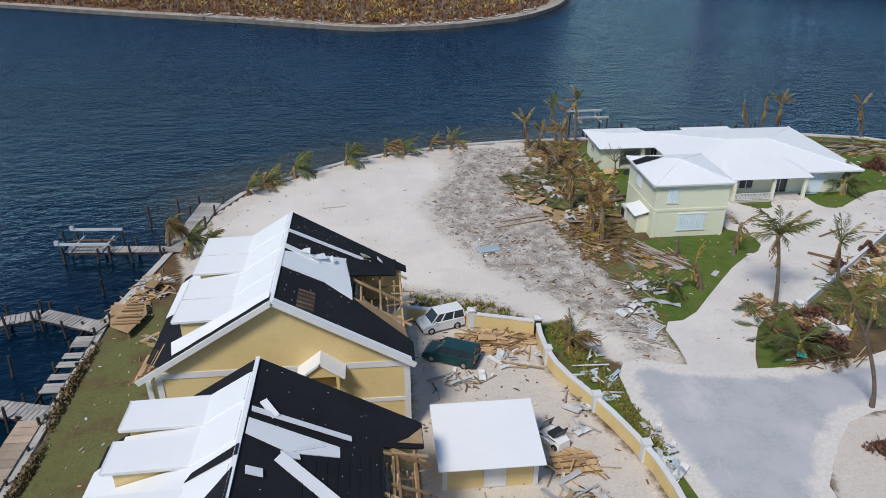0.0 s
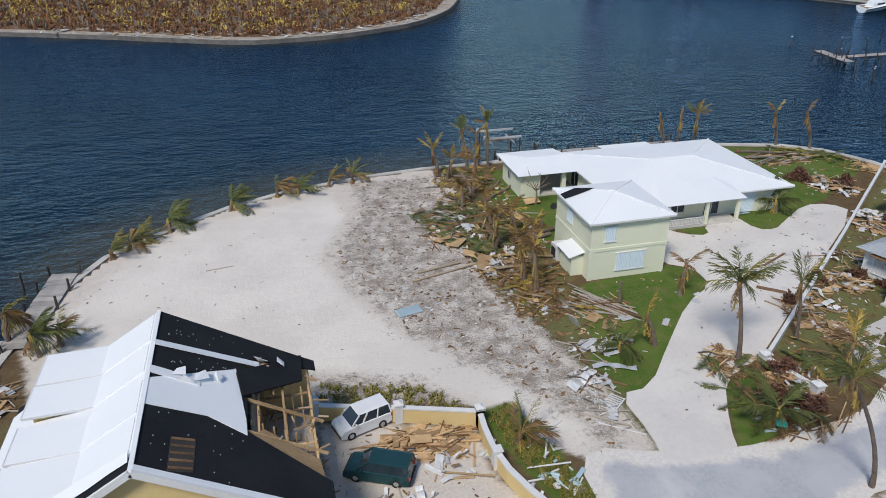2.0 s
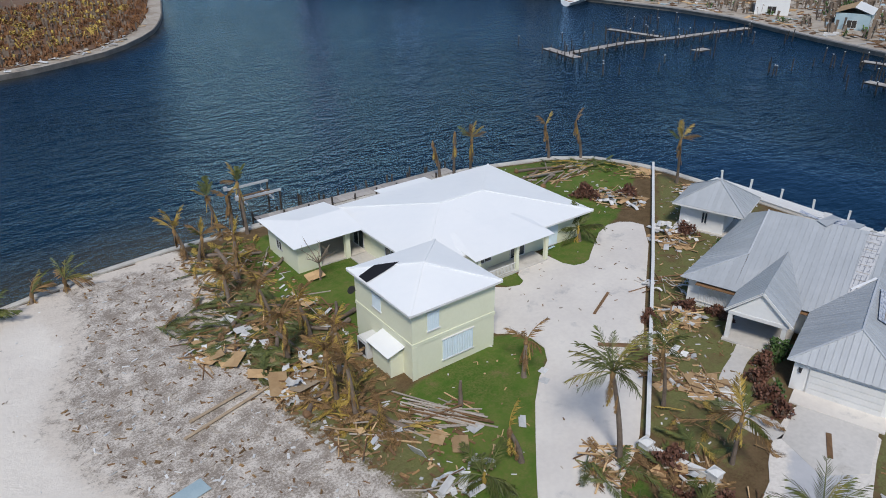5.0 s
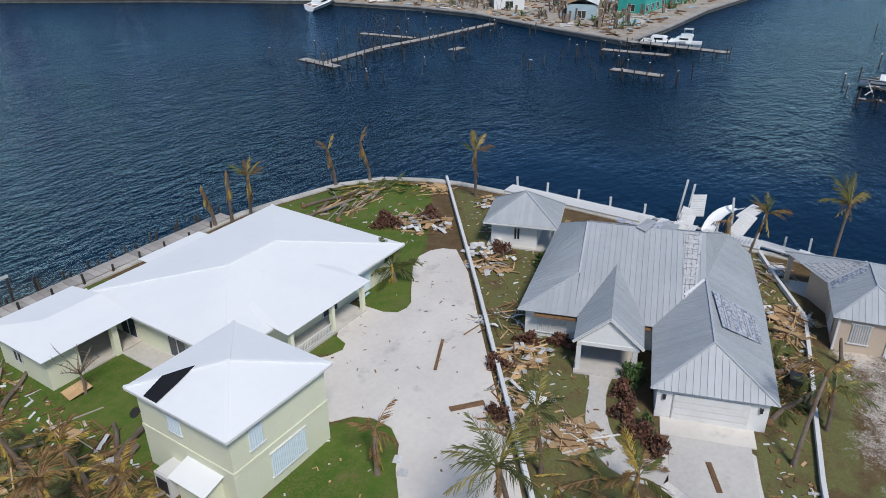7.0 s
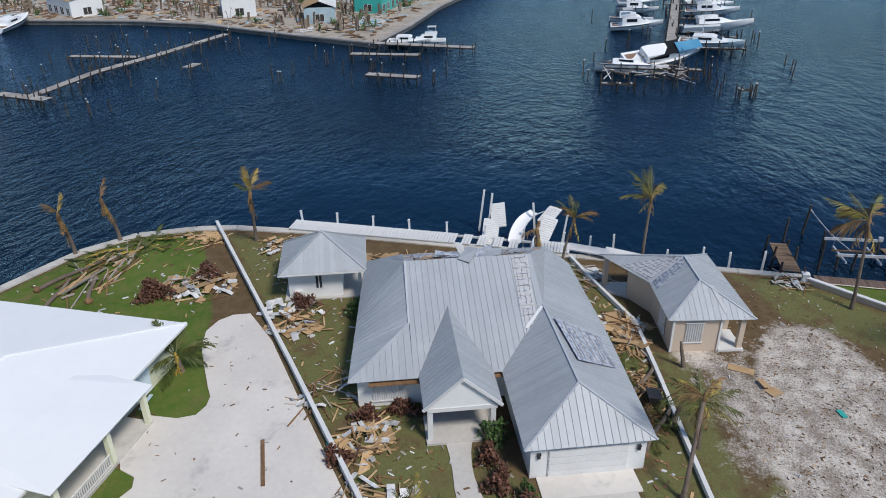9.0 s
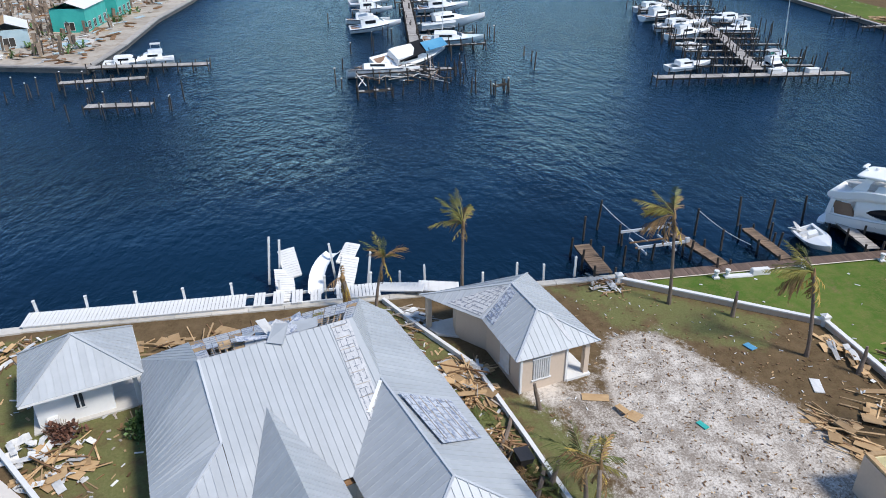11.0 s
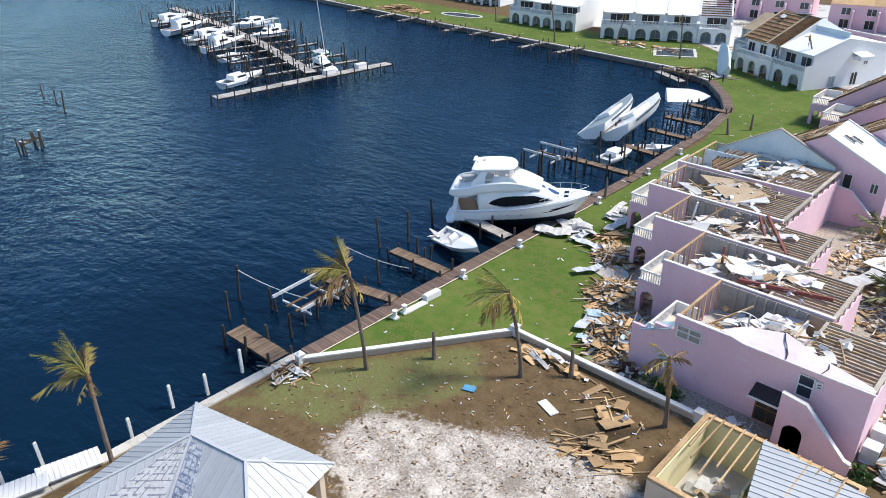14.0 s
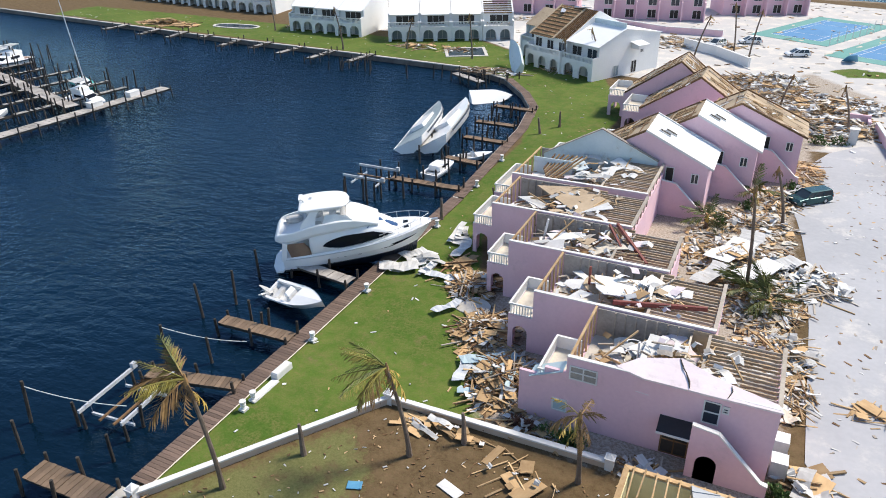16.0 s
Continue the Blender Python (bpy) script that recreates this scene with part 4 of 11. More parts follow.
        part("edge_trim", Build().beam((xo, ya - 0.02, z - 0.06), (xj + 0.4, ya - 0.02, z + 0.02), 0.05, 0.14), "white_paint", d)
        part("dormer_window", Build().box(x2 - 0.03, x2 - 0.004, (ya + yb) / 2 - 0.6, (ya + yb) / 2 + 0.6, z - 1.25, z - 0.4), "window_glass", d)
    part("ridge_cap", Build().beam((xm, y0, zr + 0.03), (xm, y1, zr + 0.03), 0.22, 0.07), "flashing", h)
    for a, b_, dz in (((xm, zr), (xr, ze), 0), ((xm, zr), (xl, 5.7), 0)):
        part("rake_trim", Build().beam((a[0], y0 - 0.02, a[1] - 0.02), (b_[0], y0 - 0.02, b_[1] - 0.02), 0.14, 0.36), "white_paint", h)
    return h, P, W


h1, P1, _ = yellow_house(38.45, 52.2, "yellow two-storey house, roof half stripped to black felt", (43.3, 50.0, -2.3), ((39.75, 42.4), (42.7, 45.4), (46.1, 48.8), (49.05, 52.0)), 9.32, 45.8, 52.1)
part("loose_panel", Build().slab([P1(x, y, 0.07) for x, y in ((-6.95, 43.3), (-4.14, 43.65), (-2.3, 42.95), (-2.35, 44.2), (-2.85, 48.5), (-6.95, 45.4))], 0.05), "white_roof", h1, "white metal roof sheet left on the felt")
part("felt_patch", Build().slab([P1(x, y, 0.2) for x, y in ((-2.5, 46.0), (0.84, 49.3), (0.94, 52.1), (-2.8, 48.1))], 0.12), "felt", h1, "piece of felted roof deck over the hole")
for i, (x, y, l) in enumerate(((-5.6, 46.4, 0.7), (-4.6, 46.5, 0.9), (-3.8, 46.9, 0.5), (-0.4, 50.3, 0.8), (-5.2, 46.0, 0.6), (-1.5, 49.9, 0.7))):
    part("curled_sheet", Build().slab([(-l / 2, -0.3, 0), (l / 2, -0.22, 0.14), (l / 2 - 0.1, 0.3, 0.3), (-l / 2 + 0.2, 0.2, 0.1)], 0.02), "flashing", h1, m=pose(*P1(x, y, 0.22), 10 * i, 28, 30 * i))
for a, b_, w in (((-6.95, 48.75), (-1.6, 49.6), 0.5), ((-6.95, 46.2), (-4.6, 46.15), 0.6), ((-6.9, 38.7), (1.5, 38.75), 0.4)):
    part("metal_strip", Build().beam(P1(*a, 0.1), P1(*b_, 0.12), w, 0.06), "flashing", h1, "bent white metal strip")
h2, P2, W2 = yellow_house(15.5, 32.7, "yellow two-storey house with torn white and black roof", (24.0, 29.4, -0.5), ((17.3, 19.6), (20.0, 22.1), (22.6, 24.8), (26.3, 28.45), (29.2, 31.5)), 9.7, 17.0, 31.5)
part("loose_panel", Build().slab([P2(x, y, 0.07) for x, y in ((-6.8, 27.85), (-6.8, 26.75), (-4.85, 26.5), (-2.6, 27.4), (-2.65, 28.1))], 0.05), "white_roof", h2, "white metal roof sheet left on the felt")
part("loose_panel", Build().slab([P2(x, y, 0.12) for x, y in ((-4.75, 26.55), (-4.6, 26.95), (-3.4, 28.0), (-3.3, 27.75))], 0.04), "flashing", h2, "folded white metal sheet")
for a, b_, w in (((-6.35, 29.35), (-5.65, 28.5), 0.4), ((-6.75, 28.5), (-2.1, 28.95), 0.35), ((-5.3, 26.0), (-2.6, 24.3), 0.65), ((-5.2, 26.2), (-4.4, 26.4), 0.4), ((-6.5, 24.5), (-5.8, 24.6), 0.5)):
    part("metal_strip", Build().beam(P2(*a, 0.1), P2(*b_, 0.14), w, 0.06), "flashing", h2, "bent white metal strip")
for i in range(9):
    x = -4.2 + 0.5 * i
    part("felt_lap", Build().beam(P2(x, 18.2 + 0.3 * i, 0.02), P2(x, 26.4 + 0.3 * i, 0.02), 0.05, 0.05), "felt", h2)
for a, b_ in (((-0.9, 28.9), (1.9, 30.1)), ((-0.8, 29.2), (2.0, 29.4)), ((0.2, 29.2), (0.4, 23.0)), ((1.2, 29.6), (1.3, 22.6)), ((-0.2, 27.0), (1.8, 27.3)), ((-0.3, 25.2), (1.8, 25.4))):
    part("broken_lumber", Build().beam(P2(*a, -0.1), P2(*b_, -0.06), 0.14, 0.12), "dark_lumber" if a[1] > 29 else "lumber", h2)
part("torn_board", Build().slab([P2(x, y, 0.04) for x, y in ((0.3, 30.2), (1.72, 30.9), (1.7, 32.2), (0.9, 30.9))], 0.03), "plywood", h2)
part("felt_patch", Build().slab([W2(-6.95, 25.15, 0.12), W2(-9.5, 25.2, 0.12), W2(-9.2, 25.6, 0.12), W2(-6.95, 25.85, 0.12)], 0.03), "felt", h2)
part("felt_patch", Build().slab([W2(-7.02, 20.2, 0.13), W2(-8.9, 21.8, 0.13), W2(-8.1, 23.3, 0.13), W2(-7.02, 24.4, 0.13)], 0.03), "felt", h2)
for hh, y0 in ((h1, 38.45), (h2, 15.5)):
    part("porch_post", Build().box(-15.7, -15.35, y0 + 0.6, y0 + 0.95, 0, 5.4), "white_paint", hh)
    # stripped west corner of the eave
    for i in range(8):
        part("bare_rafter", Build().beam((-16.9 + 0.05 * i, y0 + 0.9 + i * 0.42, 4.95), (-14.6, y0 + 0.5 + i * 0.42, 6.45), 0.1, 0.16), "dark_lumber" if i % 2 else "lumber", hh)
    for i in range(6):
        part("torn_board", Build().beam((-16.7 + 0.3 * i, y0 + 0.6 + 0.2 * (i % 3), 5.16 + 0.2 * i), (-16.5 + 0.3 * i, y0 + 3.0 + 0.5 * (i % 2), 5.3 + 0.2 * i), 0.16, 0.03), "lumber" if i % 3 else "dark_lumber", hh)

shed = thing("small_garage", "small yellow garage with a white sheet roof", "garage")
wall_ring(shed, [(3.1, 33.2), (9.0, 33.2), (9.0, 37.1), (3.1, 37.1)], 0, 3.0, "yellow_stucco")
panels(shed, [(2.65, 31.7, 3.0), (9.15, 31.7, 3.0), (9.3, 37.5, 3.35), (2.55, 37.5, 3.35)], 1.1, "white_roof", rib=0.03)
opening(shed, (5.6, 33.2), (7.0, 33.2), 0.05, 2.3, (0, -1), "white_paint", "white_paint", "door", bars=0)
for x in (3.0, 8.75):
    part("corner_trim", Build().box(x, x + 0.3, 33.12, 33.196, 0, 2.9), "white_paint", shed)


def hip(parent, x0, x1, y0, y1, z0, z1, run, material, width, rib=0.03, along="x"):
    """A hip roof with its ridge along x or y, as panelled slopes."""
    if along == "x":
        ym = (y0 + y1) / 2
        a, b = (x0 + run, ym, z1), (x1 - run, ym, z1)
        faces = [[(x0, y0, z0), (x1, y0, z0), b, a], [(x1, y1, z0), (x0, y1, z0), a, b], [(x0, y1, z0), (x0, y0, z0), a], [(x1, y0, z0), (x1, y1, z0), b]]
    else:
        xm = (x0 + x1) / 2
        a, b = (xm, y0 + run, z1), (xm, y1 - run, z1)
        faces = [[(x0, y1, z0), (x0, y0, z0), a, b], [(x1, y0, z0), (x1, y1, z0), b, a], [(x0, y0, z0), (x1, y0, z0), a], [(x1, y1, z0), (x0, y1, z0), b]]
    for f in faces:
        panels(parent, f, width, material, rib)
    if math.dist(a, b) > 0.1:
        ridge_cap(parent, a, b, material)
    cs = [(x0, y0, z0), (x1, y0, z0), (x1, y1, z0), (x0, y1, z0)]
    for c in cs:
        ridge_cap(parent, c, min((a, b), key=lambda q: math.dist(q, c)), material, 0.22, "hip_cap")
    fz = 0.16
    for c, d in zip(cs, cs[1:] + cs[:1]):
        part("fascia", Build().beam((c[0], c[1], z0 - fz / 2 - 0.03), (d[0], d[1], z0 - fz / 2 - 0.03), 0.05, fz), "white_paint", parent)


# main white-roofed house
mh = thing("white_roofed_house", "long pale cream house under a bright white metal roof", "house")
wall_ring(mh, [(37, 77.4), (57.3, 77.4), (57.3, 93.2), (37, 93.2)], 0, 3.1, "cream_stucco")
hip(mh, 36.2, 58.3, 76.5, 94.0, 3.1, 4.55, 8.2, "white_roof", 2.2)
panels(mh, [(41.0, 74.9, 3.05), (51.0, 74.9, 3.05), (49.6, 80.0, 3.76), (42.4, 80.0, 3.76)], 2.2, "white_roof", 0.03)
panels(mh, [(41.0, 74.9, 3.05), (42.4, 80.0, 3.76), (41.0, 80.0, 3.55)], 2.2, "white_roof", 0.03)
panels(mh, [(51.0, 74.9, 3.05), (51.0, 80.0, 3.55), (49.6, 80.0, 3.76)], 2.2, "white_roof", 0.03)
part("porch_floor", Build().box(41.4, 50.6, 75.2, 77.4, 0, 0.22), "concrete", mh)
for x in (41.5, 46.3, 50.2):
    part("porch_post", Build().box(x, x + 0.35, 75.2, 75.55, 0.2, 3.0), "cream_stucco", mh)
rail = part("railing", Build().box(41.9, 46.3, 75.3, 75.38, 1.05, 1.13).box(41.9, 46.3, 75.3, 75.38, 0.3, 0.36), "white_paint", mh)
for i in range(24):
    part("baluster", Build().box(42.0 + i * 0.18, 42.06 + i * 0.18, 75.31, 75.37, 0.36, 1.05), "white_paint", rail)
opening(mh, (43.2, 77.4), (45.0, 77.4), 0.9, 2.2, (0, -1), name="window")
opening(mh, (47.4, 77.4), (49.4, 77.4), 0.22, 2.5, (0, -1), name="door")
shutter(mh, (52.2, 77.4), (54.0, 77.4), 0.2, 2.4, (0, -1))
# west wing with an open carport
wall_ring(mh, [(29.3, 87.9), (31.8, 87.9), (31.8, 94.6), (29.3, 94.6)], 0, 3.0, "cream_stucco")
part("wing_back_wall", Build().box(31.8, 37, 94.4, 94.6, 0, 3.0), "cream_stucco", mh)
panels(mh, [(28.7, 87.2, 3.1), (36.5, 87.2, 3.1), (36.5, 91.6, 3.75), (31.6, 91.6, 3.75)], 2.2, "white_roof", 0.03)
panels(mh, [(28.7, 95.8, 3.1), (36.5, 95.8, 3.1), (36.5, 91.6, 3.75), (31.6, 91.6, 3.75)], 2.2, "white_roof", 0.03)
panels(mh, [(28.7, 87.2, 3.1), (28.7, 95.8, 3.1), (31.6, 91.6, 3.75)], 2.2, "white_roof", 0.03)
panels(mh, [(42.8, 94.0, 3.05), (49.8, 94.0, 3.05), (49.8, 95.6, 2.95), (42.8, 95.6, 2.95)], 2.2, "white_roof", 0.03)
part("wing_column", Build().box(34.6, 35.1, 87.8, 88.3, 0, 3.0), "cream_stucco", mh)
part("wing_floor", Build().box(31.8, 37, 87.9, 94.4, 0, 0.12), "floor_tile", mh)
part("patio", Build().box(35.0, 37.0, 80.0, 87.8, 0, 0.1), "concrete", mh)
opening(mh, (29.3, 92.6), (29.3, 91.4), 1.0, 2.1, (-1, 0))
for y in (90.5, 84.2):
    opening(mh, (37.0, y), (37.0, y - 2.2), 0.1, 2.4, (-1, 0), name="sliding_door")
for y in (80.5, 84.5, 88.5):
    opening(mh, (57.3, y), (57.3, y + 1.8), 0.9, 2.2, (1, 0))

# guest house, two storeys
gh = thing("guest_house", "two-storey pale cream guest house with white hip roof", "house")
wall_ring(gh, [(28.6, 67.1), (36.6, 67.1), (36.6, 75.4), (28.6, 75.4)], 0, 6.2, "cream_stucco")
hip(gh, 28.15, 37.0, 66.65, 75.8, 6.2, 7.3, 4.4, "white_roof", 2.2)
part("band", Build().box(28.54, 36.66, 67.04, 67.096, 3.0, 3.3).box(28.54, 28.596, 67.1, 75.4, 3.0, 3.3), "cream_stucco", gh)
part("corner_board", Build().box(28.52, 29.0, 67.02, 67.09, 0, 3.0), "cream_stucco", gh)
shutter(gh, (31.4, 67.1), (34.4, 67.1), 0.8, 2.6, (0, -1))
shutter(gh, (30.0, 67.1), (31.1, 67.1), 4.0, 5.5, (0, -1))
shutter(gh, (28.6, 72.6), (28.6, 71.4), 4.1, 5.3, (-1, 0))
part("torn_felt", Build().slab([(x, y, 6.2 + (x - 28.15) * 0.25 + 0.1) for x, y in ((28.2, 73.9), (28.2, 72.7), (29.8, 72.7), (31.3, 72.8), (30.5, 73.5), (29.8, 74.1))], 0.03), "felt", gh, "black roofing felt laid bare")
lean = part("side_porch", Build().box(27.4, 28.6, 68.4, 71.0, 0, 2.1), "cream_stucco", gh)
panels(lean, [(27.0, 68.1, 2.15), (28.6, 68.1, 2.6), (28.6, 71.3, 2.6), (27.0, 71.3, 2.15)], 1.1, "white_roof", 0.03)
part("white_unit", Build().box(27.2, 28.7, 71.6, 73.0, 0, 1.6).box(27.3, 28.6, 71.7, 72.9, 1.6, 1.66), "white_paint", gh)
part("louvre", Build().box(27.16, 27.196, 71.8, 72.8, 0.3, 1.3), "box_black", gh)
part("satellite_dish", Build().loft([[(28.2 + 0.38 * math.cos(k * math.tau / 10) * r, 75.3 + 0.1 * (1 - r), 4.4 + 0.38 * math.sin(k * math.tau / 10) * r) for k in range(10)] for r in (1, 0.6, 0.1)]).beam((28.2, 75.4, 4.4), (28.6, 75.3, 4.2), 0.05, 0.05), "box_black", gh)
part("awning", Build().slab([(35.5, 75.6, 2.9), (37.5, 75.6, 2.9), (37.5, 78.0, 3.1), (35.5, 78.0, 3.1)], 0.1), "white_roof", gh)

# ---- grey-roofed house, turned to the canal ----
GX, GY, GR = 50.5, 46.0, 18.7
gr = thing("grey_roofed_house", "white house with large grey metal hip roofs, partly stripped", "house", (GX, GY, 0), GR)
A = lambda u, v, z: (u, v, z)
ze = 2.7
# garage wing
ws = lambda u: 2.75 + (u - 8.6) * 0.4565
HK, VK = (12.65, 9.7, ws(12.65)), (13.4, -0.35, ws(13.4))
panels(gr, [(0.9, 3.7, 2.6), (0.9, -4.6, 2.6), (4.0, -0.35, 5.0)], 0.45, "grey_roof")
panels(gr, [(0.9, 3.7, 2.6), (4.0, -0.35, 5.0), VK, (8.6, 3.6, 2.75)], 0.45, "grey_roof", rib=0.025)
panels(gr, [(0.9, -4.6, 2.6), (4.0, -0.35, 5.0), VK, (13.2, -5.2, 2.6)], 0.45, "grey_roof", rib=0.025)
# main slopes
panels(gr, [(8.6, 9.7, 2.75), (8.6, 3.6, 2.75), VK, (17.8, -0.3, ws(17.8)), (17.8, 9.6, ws(17.8))], 0.45, "grey_roof", rib=0.045)
panels(gr, [(8.6, 14.2, 2.75), (8.6, 9.7, 2.75), HK], 0.45, "grey_roof", rib=0.045)
panels(gr, [(8.6, 14.2, 2.75), HK, (17.8, 9.6, 6.9), (26.0, 12.7, 2.8)], 0.45, "grey_roof", rib=0.025)
panels(gr, [VK, (17.8, -0.3, ws(17.8)), (24.0, -3.1, 4.3)], 0.45, "grey_roof", rib=0.025)
panels(gr, [(13.2, -5.2, 2.6), VK, (24.0, -3.1, 4.3)], 0.45, "grey_roof", rib=0.025)
panels(gr, [(13.2, -5.2, 2.6), (24.0, -3.1, 4.3), (23.4, -5.2, 2.75)], 0.45, "grey_roof", rib=0.025)
panels(gr, [(17.8, 9.6, 6.9), (24.6, 9.4, 4.05), (26.0, 12.7, 2.8)], 0.45, "grey_roof", rib=0.025)
# the slope to the canal: metal gone, deck sheets in torn underlay, some sheets missing over the rafters
de = [Vector(p) for p in ((17.82, -0.3, 6.9), (17.82, 9.6, 6.9), (24.6, 9.4, 4.02), (24.0, -3.1, 4.26))]
e_at = lambda s, t, dz=0.0: de[0].lerp(de[1], s).lerp(de[3].lerp(de[2], s), t) + Vector((0, 0, dz))
gone = {(1, 0), (2, 0), (3, 0), (1, 1), (2, 1), (5, 1), (6, 1), (5, 2), (11, 0), (12, 0), (12, 1), (9, 2), (3, 3)}
for i in range(14):
    for j in range(5):
        if (i, j) in gone:
            continue
        s0, s1, t0, t1 = i / 14 + 0.002, (i + 1) / 14 - 0.002, j / 5 + 0.003, (j + 1) / 5 - 0.003
        part("deck_sheet", Build().slab([e_at(s0, t0), e_at(s1, t0), e_at(s1, t1), e_at(s0, t1)], 0.03), ("bare_roof_blue", "bare_roof", "bare_roof_blue", "bare_roof", "plywood")[(i * 7 + j * 3 + (i * j) % 3) % 5] if (i, j) not in ((11, 1), (10, 0), (4, 1)) else "plywood", gr)
for i in range(25):
    part("rafter", Build().beam(e_at((i + 0.5) / 25, 0.0, -0.16), e_at((i + 0.5) / 25, 1.0, -0.16), 0.06, 0.2), "lumber", gr)
part("attic_floor", Build().prism([(8.4, -3.6), (23.0, -3.6), (23.2, 12.8), (8.4, 12.8)], 2.44, 2.5), "dark_lumber", gr)
part("canal_wall_top", Build().box(23.3, 23.5, -3.6, 9.4, 2.56, 3.85), "white_stucco", gr)
for i, (s, t, l, w, m) in enumerate(((0.32, 0.1, 1.6, 0.9, "grey_roof"), (0.42, 0.15, 2.2, 0.8, "bare_roof_blue"), (0.5, 0.05, 1.8, 1.0, "grey_roof"), (0.56, 0.3, 2.4, 0.7, "white_sheet"), (0.47, 0.4, 1.4, 0.9, "bare_roof"), (0.64, 0.12, 2.6, 0.6, "bare_roof_blue"), (0.7, 0.3, 1.8, 0.8, "grey_roof"), (0.38, 0.5, 2.0, 0.7, "bare_roof_blue"))):
    p = e_at(s, t, 0.22)
    part("torn_underlay", Build().slab([(-l / 2, -w / 2, 0), (l / 2, -w / 2, 0.35), (l / 2, w / 2, 0.1), (-l / 2, w / 2, 0.0)], 0.02), m, gr, m=pose(p.x, p.y, p.z, 6 * (i % 3) - 8, 18, 40 * i + 70))
# stripped patches lying just over the deck
part("stripped_strip", Build().slab([(11.0, 0.5, ws(11.0) + 0.06), (17.7, 0.0, ws(17.7) + 0.06), (17.7, 1.3, ws(17.7) + 0.06), (10.9, 1.5, ws(10.9) + 0.06)], 0.03), "bare_roof", gr, "stripped strip of grey deck")
ss = lambda v: 2.6 + (v + 4.9) * 2.5 / 4.5
part("stripped_patch", Build().slab([(6.6, -1.1, ss(-1.1) + 0.09), (11.5, -0.7, ss(-0.7) + 0.09), (11.5, -4.2, ss(-4.2) + 0.09), (7.6, -4.2, ss(-4.2) + 0.09)], 0.03), "bare_roof_blue", gr, "stripped patch with bluish underlay")
for i in range(5):
    part("batten", Build().beam((7.0 + i * 0.15, -1.5 - i * 0.6, ss(-1.5 - i * 0.6) + 0.11), (11.3, -1.3 - i * 0.6, ss(-1.3 - i * 0.6) + 0.11), 0.05, 0.02), "grey_lumber", gr)
for i in range(9):
    part("batten", Build().beam((11.0 + i * 0.8, 0.4, ws(11.0 + i * 0.8) + 0.08), (11.0 + i * 0.8, 1.35, ws(11.0 + i * 0.8) + 0.08), 0.04, 0.02), "grey_lumber", gr)
for a, b in (((4.0, -0.35, 5.0), VK), ((0.9, 3.7, 2.6), (4.0, -0.35, 5.0)), ((0.9, -4.6, 2.6), (4.0, -0.35, 5.0)), ((8.6, 14.2, 2.75), HK), (HK, (17.8, 9.6, 6.95))):
    ridge_cap(gr, a, b, "grey_flashing", 0.14)
part("valley_flashing", Build().beam((11.6, 1.3, 4.2), (13.2, -0.2, 4.95), 0.22, 0.06), "flashing", gr)
# porch gable
panels(gr, [(5.05, 9.35, 2.85), (5.05, 6.8, 5.15), (13.85, 6.75, 5.15), (8.7, 9.35, 2.85)], 0.45, "grey_roof", rib=0.025)
panels(gr, [(5.05, 4.2, 2.85), (5.05, 6.8, 5.15), (13.85, 6.75, 5.15), (8.7, 4.2, 2.85)], 0.45, "grey_roof", rib=0.025)
porch = part("porch_gable", Build().add([(5.3, 9.0, 2.75), (5.3, 4.6, 2.75), (5.3, 6.8, 4.85), (5.5, 9.0, 2.75), (5.5, 4.6, 2.75), (5.5, 6.8, 4.85)], [(2, 1, 0), (3, 4, 5), (0, 1, 4, 3), (1, 2, 5, 4), (2, 0, 3, 5)]), "white_stucco", gr)
part("gable_trim", Build().beam((5.1, 9.4, 2.75), (5.1, 6.8, 5.08), 0.1, 0.2).beam((5.1, 4.2, 2.75), (5.1, 6.8, 5.08), 0.1, 0.2).box(5.24, 5.56, 4.5, 9.1, 2.45, 2.75), "white_paint", porch)
for v in (4.6, 8.75):
    part("porch_column", Build().box(5.3, 5.7, v, v + 0.35, 0, 2.45), "white_paint", gr)
part("porch_floor", Build().box(4.9, 9.4, 4.4, 9.2, 0, 0.16), "concrete", gr)
# walls
wall_ring(gr, [(1.3, -4.1), (23.0, -4.5), (25.2, 12.2), (9.4, 13.6), (9.4, 3.2), (1.3, 3.2)], 0, 2.56, "white_stucco")
door = part("garage_door", Build().box(1.22, 1.296, -2.9, 2.1, 0.02, 2.15), "white_paint", gr)
for i in range(4):
    part("door_panel", Build().box(1.18, 1.216, -2.85, 2.05, 0.06 + i * 0.53, 0.53 + i * 0.53), "white_paint", door)
for v in (-3.6, 2.7):
    part("wall_lamp", Build().box(1.14, 1.296, v - 0.09, v + 0.09, 1.65, 1.95).box(1.1, 1.3, v - 0.12, v + 0.12, 1.95, 2.0), "box_black", gr)
shutter(gr, (9.4, 12.6), (9.4, 10.2), 0.5, 2.3, (-1, 0), "white_paint")
opening(gr, (9.4, 8.4), (9.4, 5.2), 0.2, 2.3, (-1, 0), "inside_shade", "white_paint", "doorway", bars=2)
part("apron", Build().box(-0.6, 1.26, -3.4, 2.8, 0, 0.1), "driveway", gr)

